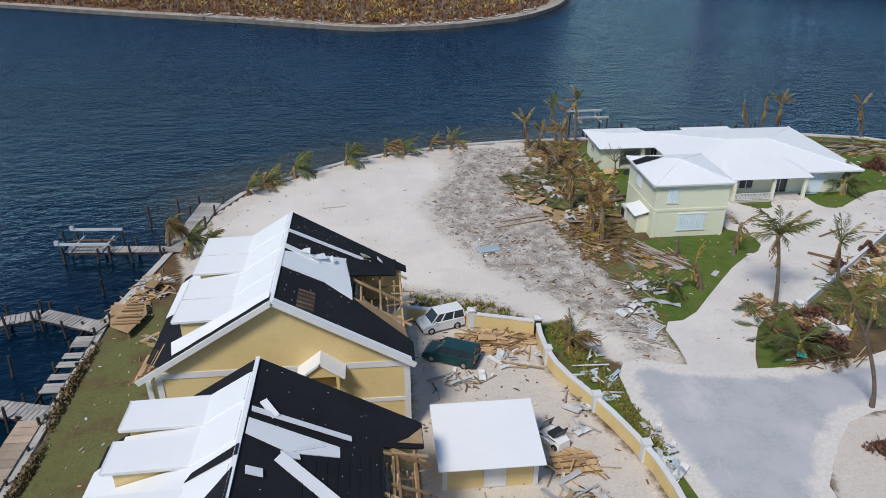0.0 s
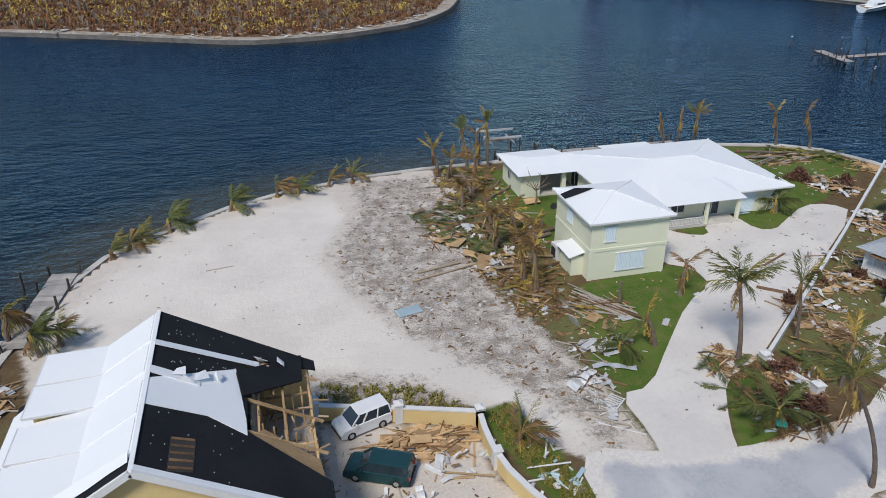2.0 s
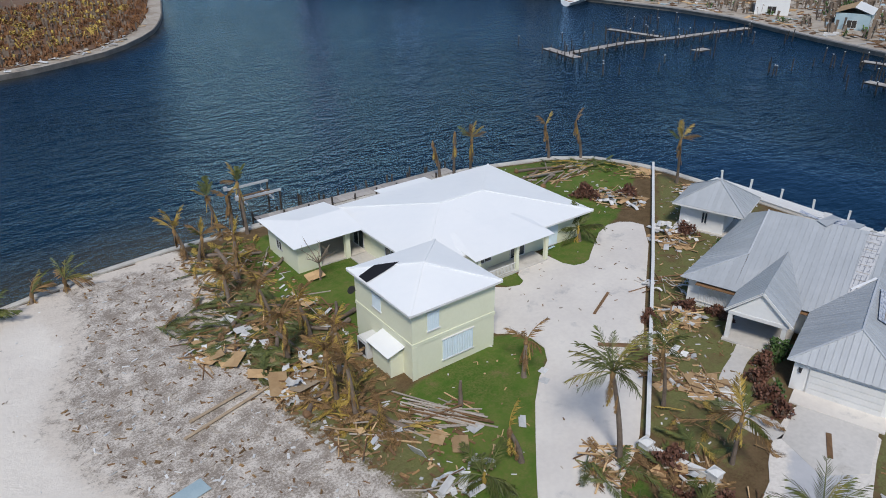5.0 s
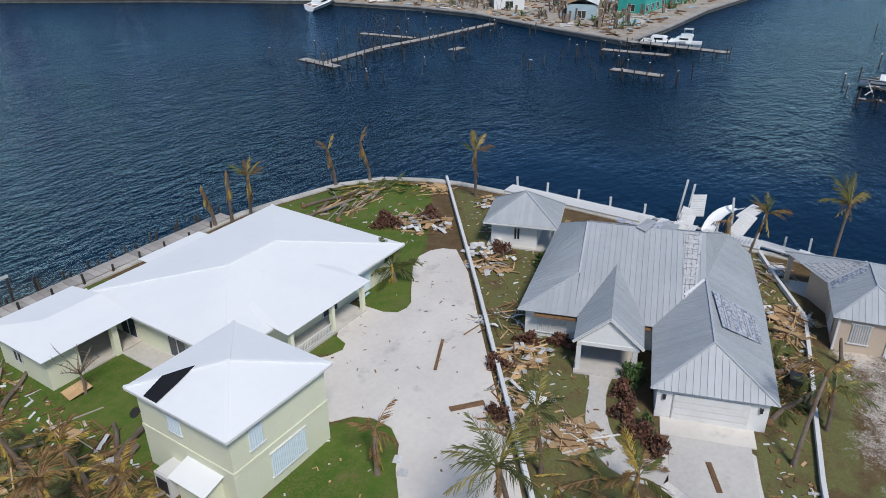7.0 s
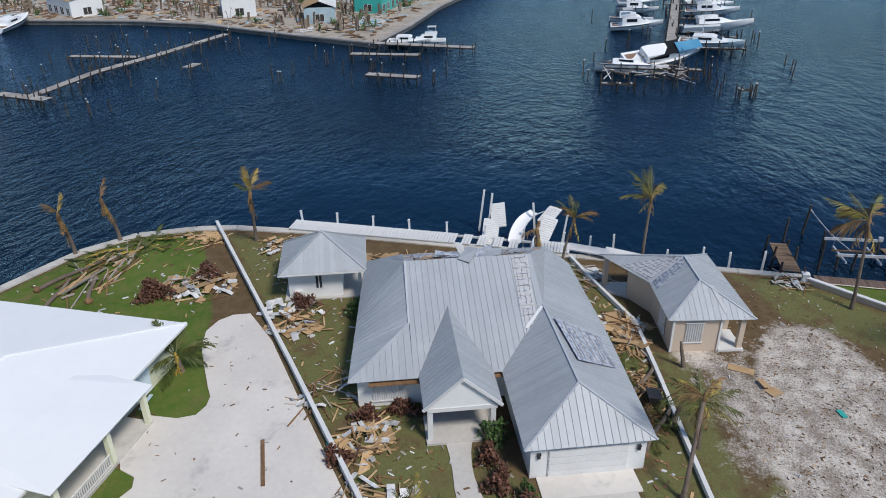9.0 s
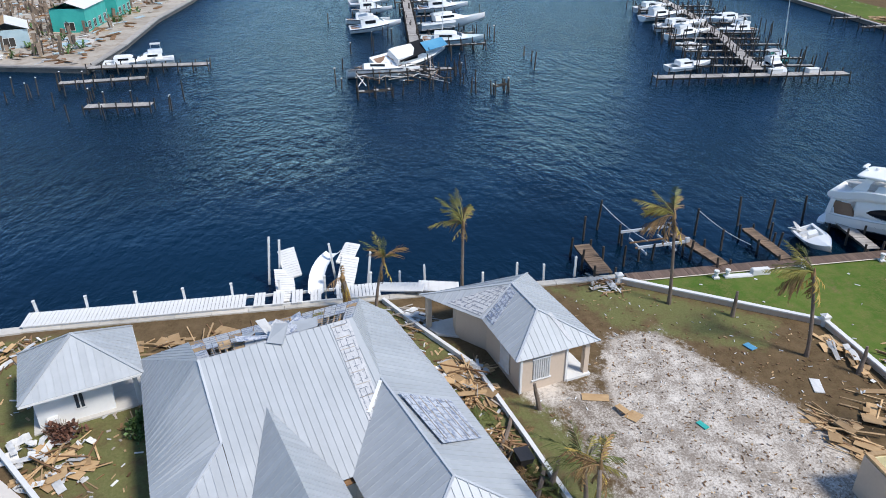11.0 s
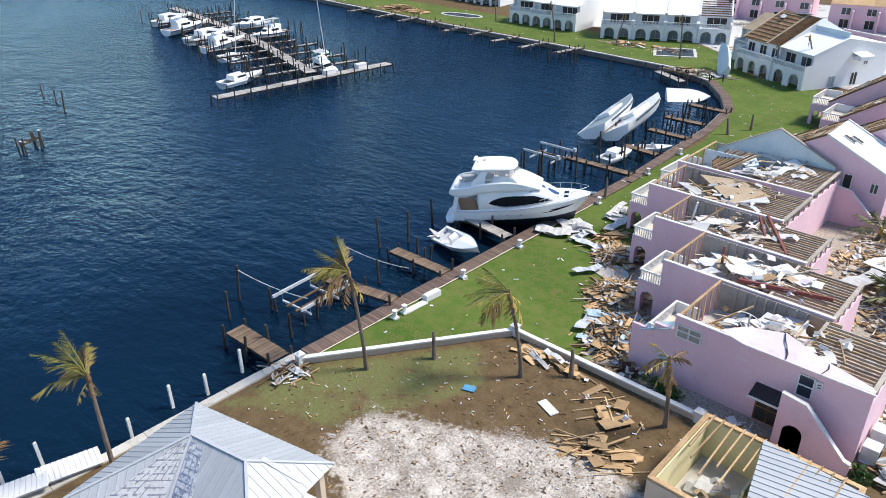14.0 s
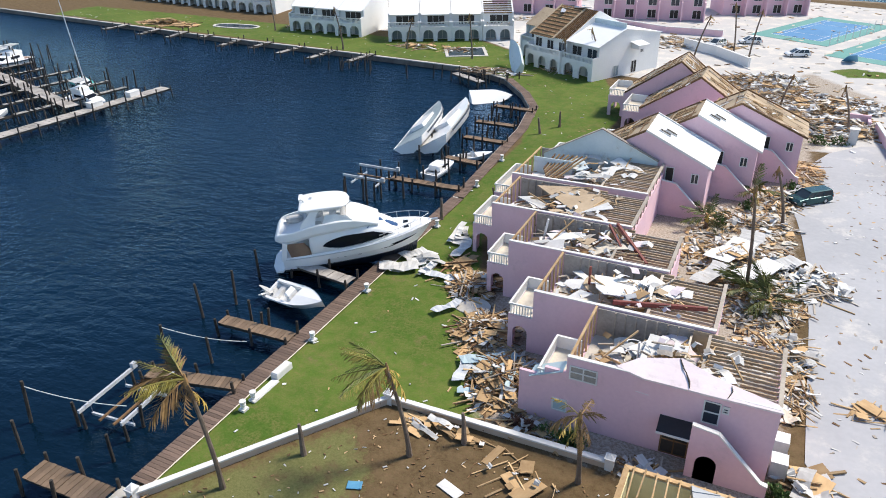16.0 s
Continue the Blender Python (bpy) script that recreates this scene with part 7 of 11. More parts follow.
# roofless cottage beside the garden wall
yr = thing("roofless_cottage", "tan cottage torn open, pale yellow rooms and loose rafters", "house")
wall_ring(yr, [(45.2, 15.8), (54.2, 15.8), (54.2, 23.0), (45.2, 23.0)], 0, 2.8, "tan_stucco")
wall_ring(yr, [(45.45, 16.05), (53.95, 16.05), (53.95, 22.75), (45.45, 22.75)], 0, 2.85, "pale_yellow", t=0.12, name="inner_wall")
wall_ring(yr, [(45.2, 15.8), (54.2, 15.8), (54.2, 23.0), (45.2, 23.0)], 2.86, 3.0, "lumber", t=0.3, name="top_plate")
part("floor", Build().box(45.6, 53.8, 16.2, 22.6, 0, 0.1), "floor_tile", yr)
for i in range(13):
    x = 46.2 + i * 0.62
    part("rafter", Build().beam((x, 15.9, 3.1), (x + rnd(-0.3, 0.3), rnd(18.5, 22.8), rnd(2.9, 3.3)), 0.08, 0.16), "lumber", yr)
part("partition", Build().box(50.0, 50.15, 16.2, 20.0, 0.1, 2.6), "pale_yellow", yr)
panels(yr, [(44.9, 16.4, 3.0), (50.6, 16.2, 3.3), (49.2, 22.6, 3.5), (44.9, 23.2, 3.0)], 0.45, "grey_roof", name="fallen_panel")
clutter(yr, 50.4, 53.4, 16.6, 22.2, 0.12, 22, 91)

# ---- boats ----
def hull_rings(L, W, z0, sheer0, sheer1, flare=0.72, n=9):
    rings = []
    for i in range(n):
        s = i / (n - 1)
        hb = W / 2 * (1 if s < 0.45 else max(0.02, 1 - ((s - 0.45) / 0.55) ** 2.2))
        zs = sheer0 + (sheer1 - sheer0) * s ** 1.6
        keel = z0 + (0.0 if s < 0.6 else (s - 0.6) / 0.4 * (zs - z0) * 0.55)
        x = s * L
        rings.append([(x - (0.0 if s < 0.8 else 0.0), -hb, zs), (x, -hb * flare, keel + (zs - keel) * 0.35), (x - 0.02, 0, keel), (x, hb * flare, keel + (zs - keel) * 0.35), (x, hb, zs)])
    return rings


def boat(name, label, L, W, at, rz, tilt=(0, 0), cabin=0.0, hull_m="gelcoat", top="gelcoat", deck_m="", open_deck=True, flybridge=False, group=""):
    b = thing(name, label, "boat", at, rz, group)
    b.matrix_basis = pose(*at, *tilt, rz)
    h = 0.16 * L if L < 9 else 0.15 * L
    r = hull_rings(L, W, -0.35, h * 0.62, h)
    part("hull", Build().loft(r, closed=False, caps=False).add([q for q in r[0]], [(0, 1, 2, 3, 4)]), hull_m, b, smooth=True)
    part("deck", Build().loft([[(x[0][0], x[0][1] * 0.97, x[0][2] - 0.04), (x[0][0], 0, x[0][2] + 0.05), (x[4][0], x[4][1] * 0.97, x[4][2] - 0.04)] for x in r[0 if not open_deck else 4:]], closed=False, caps=False), deck_m or hull_m, b)
    if deck_m:
        for s in (0, 4):
            part("stripe", Build().loft([[(q[s][0], q[s][1] * 1.012, q[s][2] - 0.45), (q[s][0], q[s][1] * 1.02, q[s][2] - 0.2)] for q in r[1:-2]], closed=False, caps=False), "hull_blue", b)
        part("coach_roof", Build().box(L * 0.3, L * 0.62, -W * 0.22, W * 0.22, h * 0.7, h * 0.7 + 0.5), hull_m, b)
    if open_deck:
        part("cockpit", Build().box(0.15, L * 0.5, -W * 0.38, W * 0.38, 0.05, 0.14), "white_sheet", b)
        part("gunwale", Build().box(0.05, L * 0.5, -W * 0.49, -W * 0.38, h * 0.45, h * 0.66).box(0.05, L * 0.5, W * 0.38, W * 0.49, h * 0.45, h * 0.66).box(0.0, 0.2, -W * 0.38, W * 0.38, 0.1, h * 0.6), hull_m, b)
        part("seat", Build().box(L * 0.12, L * 0.2, -W * 0.3, W * 0.3, 0.14, 0.5), "white_sheet", b)
        part("console", Build().box(L * 0.36, L * 0.44, -W * 0.2, W * 0.2, 0.14, 0.95).slab([(L * 0.44, -W * 0.2, 0.95), (L * 0.44, W * 0.2, 0.95), (L * 0.4, W * 0.18, 1.3), (L * 0.4, -W * 0.18, 1.3)], 0.03), "gelcoat", b)
    if not open_deck and cabin:
        part("cockpit", Build().box(L * 0.03, L * 0.19, -W * 0.36, W * 0.36, h * 0.62, h * 0.62 + 0.06), "teak", b)
        for s in (-1, 1):
            part("rub_rail", Build().loft([[(q[0 if s < 0 else 4][0], q[0 if s < 0 else 4][1] * 1.01, q[0][2] - 0.3), (q[0 if s < 0 else 4][0], q[0 if s < 0 else 4][1] * 1.02, q[0][2] - 0.12)] for q in r[:-2]], closed=False, caps=False), "hull_blue", b)
    if cabin:
        zc = h * 0.8
        rc = [[(x, -W * w, zc - 0.25), (x, -W * w * 0.88, zc + z), (x, W * w * 0.88, zc + z), (x, W * w, zc - 0.25)] for x, w, z in ((L * 0.22, 0.36, cabin * 0.9), (L * 0.3, 0.38, cabin), (L * 0.52, 0.36, cabin), (L * 0.66, 0.3, cabin * 0.35), (L * 0.78, 0.2, 0.05))]
        part("cabin", Build().loft(rc, closed=True), top, b)
        part("windscreen", Build().slab([(L * 0.525, -W * 0.3, zc + cabin * 0.96), (L * 0.525, W * 0.3, zc + cabin * 0.96), (L * 0.655, W * 0.255, zc + cabin * 0.4), (L * 0.655, -W * 0.255, zc + cabin * 0.4)], 0.03), "yacht_glass", b)
        for s in (-1, 1):
            part("side_window", Build().add([(L * 0.3, s * W * 0.372, zc + cabin * 0.3), (L * 0.5, s * W * 0.36, zc + cabin * 0.3), (L * 0.5, s * W * 0.336, zc + cabin * 0.75), (L * 0.3, s * W * 0.35, zc + cabin * 0.75)], [(0, 1, 2, 3) if s < 0 else (3, 2, 1, 0)]), "yacht_glass", b)
        if flybridge:
            part("flybridge", Build().loft([[(x, -W * w, zc + cabin), (x, -W * w, zc + cabin + z), (x, W * w, zc + cabin + z), (x, W * w, zc + cabin)] for x, w, z in ((L * 0.2, 0.3, 0.5), (L * 0.35, 0.33, 0.7), (L * 0.48, 0.28, 0.6))]), top, b)
            part("canopy", Build().box(L * 0.22, L * 0.42, -W * 0.3, W * 0.3, zc + cabin + 1.7, zc + cabin + 1.8), "white_sheet", b)
            for x in (0.23, 0.41):
                for s in (-1, 1):
                    part("canopy_post", Build().tube([(L * x, s * W * 0.28, zc + cabin + 0.4), (L * x, s * W * 0.28, zc + cabin + 1.7)], 0.03, 5), "steel", b)
    return b


def mast(parent, x, h, lean=(0, 0)):
    part("mast", Build().tube([(x, 0, 0.5), (x + lean[0], lean[1], h)], [0.11, 0.06], 6), "galv", parent)
    part("boom", Build().tube([(x, 0, 1.6), (x - 3.5, 0.1, 1.7)], 0.07, 6), "galv", parent)


# the motor yacht driven over the seawall
yt = thing("motor_yacht", "white motor yacht with hardtop, bow driven over the seawall", "yacht")
yt.matrix_basis = pose(89.6, -0.68, -0.6, 2, -4.0, -149) @ Matrix.Diagonal((0.9, 1, 1, 1))
L, W = 15.6, 4.8


def along(rows, n):
    """Rows of numbers, the first of them rising, drawn out to n rows on a smooth curve."""
    a = np.array(rows, float)
    t = np.linspace(0, len(a) - 1, n)
    out = []
    for q in t:
        k = min(int(q), len(a) - 2)
        f = q - k
        p0, p1, p2, p3 = a[max(k - 1, 0)], a[k], a[k + 1], a[min(k + 2, len(a) - 1)]
        out.append(tuple(float(c) for c in 0.5 * (2 * p1 + (p2 - p0) * f + (2 * p0 - 5 * p1 + 4 * p2 - p3) * f * f + (3 * p1 - p0 - 3 * p2 + p3) * f ** 3)))
    return out


def row_at(rows, x):
    a = np.array(rows, float)
    return [float(np.interp(x, a[:, 0], a[:, c])) for c in range(1, a.shape[1])]


st = along([(0, 0.90, 1.75), (0.12, 0.97, 1.8), (0.3, 1, 1.95), (0.45, 1, 2.12), (0.6, 0.95, 2.35), (0.74, 0.82, 2.6), (0.86, 0.58, 2.8), (0.95, 0.28, 2.95), (1.0, 0.04, 3.02)], 25)
up_r, lo_r, waist = [], [], []
for s, w, z in st:
    hb = W / 2 * max(w, 0.02)
    wl = hb * (0.95 - 0.38 * s)
    x = s * L
    xw = x - (0.0 if s < 0.7 else (s - 0.7) / 0.3 * 1.7)
    zw = 0.5 + 0.6 * s
    zm = zw + 0.55 * (z - zw)
    xm_, ym = xw + 0.6 * (x - xw), wl + 0.72 * (hb - wl)
    waist.append((x, hb, wl, zw, z))
    up_r.append([(xw, -wl, zw), (xm_, -ym, zm), (x, -hb, z), (x, -hb + min(0.1, hb), z + 0.12), (x, hb - min(0.1, hb), z + 0.12), (x, hb, z), (xm_, ym, zm), (xw, wl, zw)])
    lo_r.append([(xw - 0.3 * s, 0, -0.9 + 0.75 * max(0, s - 0.55) / 0.45), (xw, -wl, zw), (xw, wl, zw)])
part("hull", Build().loft(up_r), "gelcoat", yt)
part("hull_bottom", Build().loft(lo_r), "hull_blue", yt, "dark blue antifouled bottom")
side = lambda x, z: (lambda hb, wl, zw, zt: wl + (hb - wl) * max(0.0, min(1.0, (z - zw) / (zt - zw))) ** 0.8)(*row_at(waist, x))
for s in (-1, 1):
    part("boot_stripe", Build().loft([[(q[0][0], s * (abs(q[0][1]) + 0.02), q[0][2] + 0.02), (q[0][0], s * (abs(q[0][1]) + 0.05), q[0][2] + 0.12)] for q in up_r[:-1]], closed=False, caps=False), "hull_blue", yt)
    part("rub_rail", Build().tube([(q[2][0], s * (abs(q[2][1]) + 0.01), q[2][2] - 0.02) for q in up_r[:-1]], 0.035, 5), "steel", yt)
    for x in (5.2, 6.0, 7.5):
        y = s * (side(x + 0.25, 1.5) + 0.02)
        part("porthole", Build().add([(x + 0.25 + 0.27 * math.cos(a), y, 1.52 + 0.12 * math.sin(a)) for a in [k * math.tau / 12 for k in range(12)]], [tuple(range(12)), tuple(range(12))[::-1]]), "yacht_glass", yt)
    hw = Build()
    xs = [9.6 + 4.2 * k / 10 for k in range(11)]
    top, low = [1.72 + 0.16 * (x - 9.6) for x in xs], [1.7 + 0.155 * (x - 9.6) - 0.26 * math.sin(math.pi * ((x - 9.6) / 4.2) ** 0.7) for x in xs]
    hw.loft([[(x, s * (side(x, a) + 0.05), a), (x, s * (side(x, b_) + 0.05), b_)] for x, a, b_ in zip(xs, top, low)], closed=False, caps=False)
    part("hull_window", hw, "yacht_glass", yt)
part("swim_platform", Build().prism(rounded([(-1.3, -2.0), (0.1, -2.1), (0.1, 2.1), (-1.3, 2.0)], 1), 0.35, 0.55), "gelcoat", yt)


def dome(x, w, z0, z1, p=0.5, n=14):
    return [(x, -w * math.copysign(abs(math.cos(a)) ** p, math.cos(a)), z0 + (z1 - z0) * abs(math.sin(a)) ** p) for a in [math.pi * k / n for k in range(n + 1)]]


HOUSE = along([(2.9, 2.12, 1.85, 3.9), (4.4, 2.16, 1.9, 4.05), (6.4, 2.14, 1.95, 4.1), (8.6, 2.05, 2.05, 4.05), (10.2, 1.85, 2.2, 3.75), (11.6, 1.5, 2.45, 3.05), (12.7, 1.0, 2.6, 2.66)], 22)
part("deckhouse", Build().loft([dome(*q, 0.42) for q in HOUSE]), "gelcoat", yt, smooth=True)


def house_y(x, z):
    w, z0, z1 = row_at(HOUSE, x)
    f = max(0.0, min(0.995, (z - z0) / (z1 - z0)))
    return w * max(0.02, 1 - f ** (2 / 0.42)) ** 0.21


for s in (-1, 1):
    xs = [4.2 + 7.2 * k / 18 for k in range(19)]
    top = [2.72 + 0.78 * math.sin(math.pi * min(0.5, 0.9 * (k / 18) ** 0.7)) - 0.62 * max(0, k / 18 - 0.72) / 0.28 for k in range(19)]
    low = [2.7 - 0.5 * math.sin(math.pi * min(0.5, 1.6 * k / 18)) + 0.72 * (k / 18) ** 1.7 for k in range(19)]
    part("saloon_window", Build().loft([[(x, s * (house_y(x, a) + 0.035), a), (x, s * (house_y(x, (a + b_) / 2) + 0.035), (a + b_) / 2), (x, s * (house_y(x, b_) + 0.035), b_)] for x, a, b_ in zip(xs, top, low)], closed=False, caps=False), "yacht_glass", yt)
    part("side_rail", Build().tube([(x, s * (house_y(x, b_) + 0.14), b_ + 0.1) for x, b_ in zip(xs[2:], low[2:])], 0.022, 5), "steel", yt)
scr = Build()
for u0, u1 in ((k / 12, (k + 1) / 12) for k in range(12)):
    rows = []
    for u in (u0, u1):
        y = -1 + 2 * u
        rows.append([(9.75 - 0.9 * y * y, 1.72 * y, 3.98 - 0.12 * y * y), (12.0 - 1.5 * y * y, 1.55 * y, 2.92 - 0.06 * y * y)])
    scr.add([rows[0][0], rows[0][1], rows[1][1], rows[1][0]], [(0, 1, 2, 3)])
part("windscreen", scr, "screen_blue", yt, "blue tinted wraparound windscreen", smooth=True)
part("cockpit", Build().box(0.2, 2.9, -2.0, 2.0, 1.7, 1.82), "teak", yt, "teak cockpit sole")
part("saloon_bulkhead", Build().box(2.86, 2.94, -1.95, 1.95, 1.82, 3.3), "yacht_glass", yt)
for s in (-1, 1):
    part("cockpit_side", Build().add([(0.9, s * 2.19, 1.92), (3.0, s * 2.17, 1.95), (2.9, s * 2.1, 2.6), (2.4, s * 2.06, 3.25), (0.5, s * 2.06, 3.25)], [(0, 1, 2, 3, 4), (4, 3, 2, 1, 0)]), "teak", yt)
    part("cockpit_post", Build().beam((0.1, s * 2.1, 1.7), (0.5, s * 2.05, 3.4), 0.3, 0.5), "gelcoat", yt)
FLY = along([(-0.5, 1.55, 3.35, 3.75), (0.1, 2.05, 3.3, 4.2), (1.6, 2.28, 3.35, 4.45), (3.6, 2.3, 3.75, 4.85), (6.0, 2.2, 3.9, 5.0), (7.6, 2.0, 3.95, 4.85), (8.8, 1.75, 3.95, 4.5), (10.1, 1.45, 3.85, 4.02)], 26)
tub = []
for x, w, z0, z1 in FLY:
    well = 0.62 * max(0.0, min(1.0, (x + 0.1) / 0.5, (7.0 - x) / 0.6))
    tub.append([(x, -w * 0.9, z0), (x, -w, z0 + 0.3 * (z1 - z0)), (x, -w * 0.99, z1 - 0.08), (x, -w * 0.95, z1), (x, -w * 0.88, z1), (x, -w * 0.85, z1 - well), (x, w * 0.85, z1 - well), (x, w * 0.88, z1), (x, w * 0.95, z1), (x, w * 0.99, z1 - 0.08), (x, w, z0 + 0.3 * (z1 - z0)), (x, w * 0.9, z0)])
part("flybridge", Build().loft(tub), "gelcoat", yt)
for x0, x1, y0, y1, h in ((0.5, 2.2, 0.9, 1.75, 4.3), (2.6, 4.4, 0.6, 1.8, 4.75), (2.6, 4.4, -1.8, -1.0, 4.75), (5.2, 5.9, -0.9, 0.4, 5.1), (6.3, 6.8, -1.3, 1.3, 5.15)):
    part("seat", Build().prism(rounded([(x0, y0), (x1, y0), (x1, y1), (x0, y1)], 1), 3.85, h), "white_sheet", yt)
part("hardtop", Build().loft([dome(x, w, 6.1, z, 0.35) for x, w, z in along([(2.3, 1.2, 6.16), (2.6, 1.75, 6.3), (4.4, 1.85, 6.42), (6.2, 1.7, 6.38), (7.0, 1.3, 6.26), (7.4, 0.5, 6.14)], 16)]), "gelcoat", yt, smooth=True)
for s in (-1, 1):
    arch = [(2.2, 3.7, 4.55), (2.5, 3.9, 5.1), (3.1, 4.0, 5.6), (3.5, 4.4, 6.12)]
    part("hardtop_support", Build().loft([[(a, s * (2.12 - 0.26 * (z - 4.5)), z), (b_, s * (2.12 - 0.26 * (z - 4.5)), z), (b_, s * (2.0 - 0.26 * (z - 4.5)), z), (a, s * (2.0 - 0.26 * (z - 4.5)), z)] for a, b_, z in arch]), "gelcoat", yt)
    part("fly_screen", Build().add([(4.6, s * 2.15, 4.9), (7.6, s * 1.9, 4.86), (7.0, s * 1.7, 5.35), (6.0, s * 1.78, 5.6), (4.9, s * 1.85, 5.6)], [(0, 1, 2, 3, 4), (4, 3, 2, 1, 0)]), "side_glass", yt)
    part("rail", Build().tube([(10.0, s * 2.1, 3.1), (12.0, s * 1.75, 3.4), (13.8, s * 1.1, 3.65), (15.3, s * 0.15, 3.8)], 0.03, 5), "steel", yt)
    for x, y in ((10.5, 2.05), (12.0, 1.75), (13.3, 1.3), (14.4, 0.75)):
        part("stanchion", Build().tube([(x, s * y, 2.5), (x, s * y, 3.42 + (x - 12) * 0.12)], 0.022, 5), "steel", yt)
part("radar", Build().tube([(2.9, 0, 6.25), (2.6, 0, 6.75)], 0.12, 6).box(2.4, 2.75, -0.55, 0.55, 6.72, 6.86).tube([(3.6, 0.5, 6.3), (3.6, 0.5, 6.6)], [0.28, 0.2], 10), "gelcoat", yt)
for x, y in ((12.6, 0.5), (12.6, -0.5), (13.5, 0.0)):
    part("hatch", Build().box(x, x + 0.5, y - 0.22, y + 0.22, 2.72, 2.9), "yacht_glass", yt)
part("anchor_roller", Build().box(15.2, 16.2, -0.12, 0.12, 2.98, 3.12), "steel", yt)

boat("dinghy", "white open motorboat lying against the boardwalk", 6.8, 2.3, (87.6, 4.2, -0.55), 168, (20, -6))
boat("sailing_yacht", "capsized white catamaran hull, bottom up", 13.5, 4.8, (92.4, -31.6, 0.1), -84, (-30, -5), 0.0, open_deck=False, deck_m="deck_grey", group="wrecked boats")
boat("sailing_yacht", "capsized white catamaran hull with black stripe", 14, 5.2, (89.4, -32.6, 0.3), -87, (-32, -6), 0.0, open_deck=False, deck_m="gelcoat", group="wrecked boats")
boat("runabout", "white runabout afloat by the docks", 6.5, 2.4, (87.0, -25.4, -0.75), -95, cabin=0.5, group="small boats")
boat("runabout", "small white boat behind a dock", 4.5, 1.9, (86.3, -33.0, -0.75), -140, group="small boats")
boat("runabout", "white boat lying on the seawall", 7.0, 3.0, (95.8, -58.4, -0.6), -140, (35, 4), open_deck=False, group="small boats")
boat("runabout", "blue-grey boat hull thrown against a white house", 9.5, 3.2, (92.9, -74.8, 0.6), -64, (-62, -20), hull_m="pale_blue", open_deck=False, group="small boats")


# ---- docks and pilings ----
pile_mesh = Build().tube([(0, 0, -4.5), (0.03, 0.02, 0.0), (0.05, 0.0, 1.0)], [0.14, 0.12, 0.11], 7).mesh("piling", "piling")
cap_mesh = Build().tube([(0, 0, 0), (0, 0, 0.06), (0, 0, 0.16)], [0.16, 0.15, 0.02], 7).mesh("cap", "white_paint")


def piling(x, y, top, lean=None, cap=False, parent=None, label="dark weathered mooring piling in the water"):
    lean = lean or (rnd(-4, 4), rnd(-4, 4))
    m = pose(x, y, top - 1.0, lean[0], lean[1], rnd(0, 360))
    if parent is not None:
        ob = part("piling", pile_mesh, None, parent, m=m)
    else:
        ob = tagged(part("mooring_piling", pile_mesh, None, m=m), label, "piling", "mooring pilings")
    if cap:
        part("cap", cap_mesh, None, ob, m=pose(0.05, 0, 1.0))
    return ob


def dock(a, b, w, material="grey_deck", z=0.25, label="weathered wooden dock on dark pilings", over=0.9, gap=0.0, cap=False):
    d = thing("dock", label, "dock", group="docks")
    a, b = Vector(a), Vector(b)
    v = b - a
    n = v.normalized()
    s = Vector((-n.y, n.x))
    ang = math.degrees(math.atan2(n.y, n.x))
    Ln = v.length
    k = max(1, round(Ln / (0.4 if Ln < 14 else 0.8)))
    pw = Ln / k
    me = Build().box(-pw / 2 + 0.02, pw / 2 - 0.02, -w / 2, w / 2, -0.05, 0.0).mesh("plank", material)
    if a.x > 96 or a.x < -24:
        rows = Build()
        for i in range(k):
            if not gap or random.random() > gap:
                c = a + n * (i + 0.5) * pw
                rows.box(-pw / 2 + 0.03, pw / 2 - 0.03, -w / 2, w / 2, -0.05, rnd(-0.02, 0.02), pose(c.x, c.y, z, 0, 0, ang))
        tagged(part("decking", rows, material, d), kind="stuff")
        k = 0
    for i in range(k):
        if gap and random.random() < gap:
            continue
        c = a + n * (i + 0.5) * pw
        part("plank", me, None, d, m=pose(c.x, c.y, z + rnd(-0.02, 0.02), rnd(-1, 1), 0, ang + rnd(-1, 1)))
    for q in (-1, 1):
        p0, p1 = a + s * q * (w / 2 - 0.15), b + s * q * (w / 2 - 0.15)
        part("stringer", Build().beam((p0.x, p0.y, z - 0.2), (p1.x, p1.y, z - 0.2), 0.12, 0.26), "piling", d)
    m = max(2, round(Ln / 3.0) + 1)
    row = Build()
    for i in range(m):
        for q in (-1, 1):
            p = a + n * Ln * i / (m - 1) + s * q * (w / 2 + 0.18)
            if a.x > 110:
                row.add([v.co for v in pile_mesh.vertices], [tuple(k.vertices) for k in pile_mesh.polygons], pose(p.x, p.y, z + over * rnd(0.4, 1.3) - 1.0, rnd(-4, 4), rnd(-4, 4), 0))
            else:
                piling(p.x, p.y, z + over * rnd(0.4, 1.3), parent=d, cap=cap)
    if row.v:
        tagged(part("piling_stand", row, "piling", d), kind="stuff")
    return d


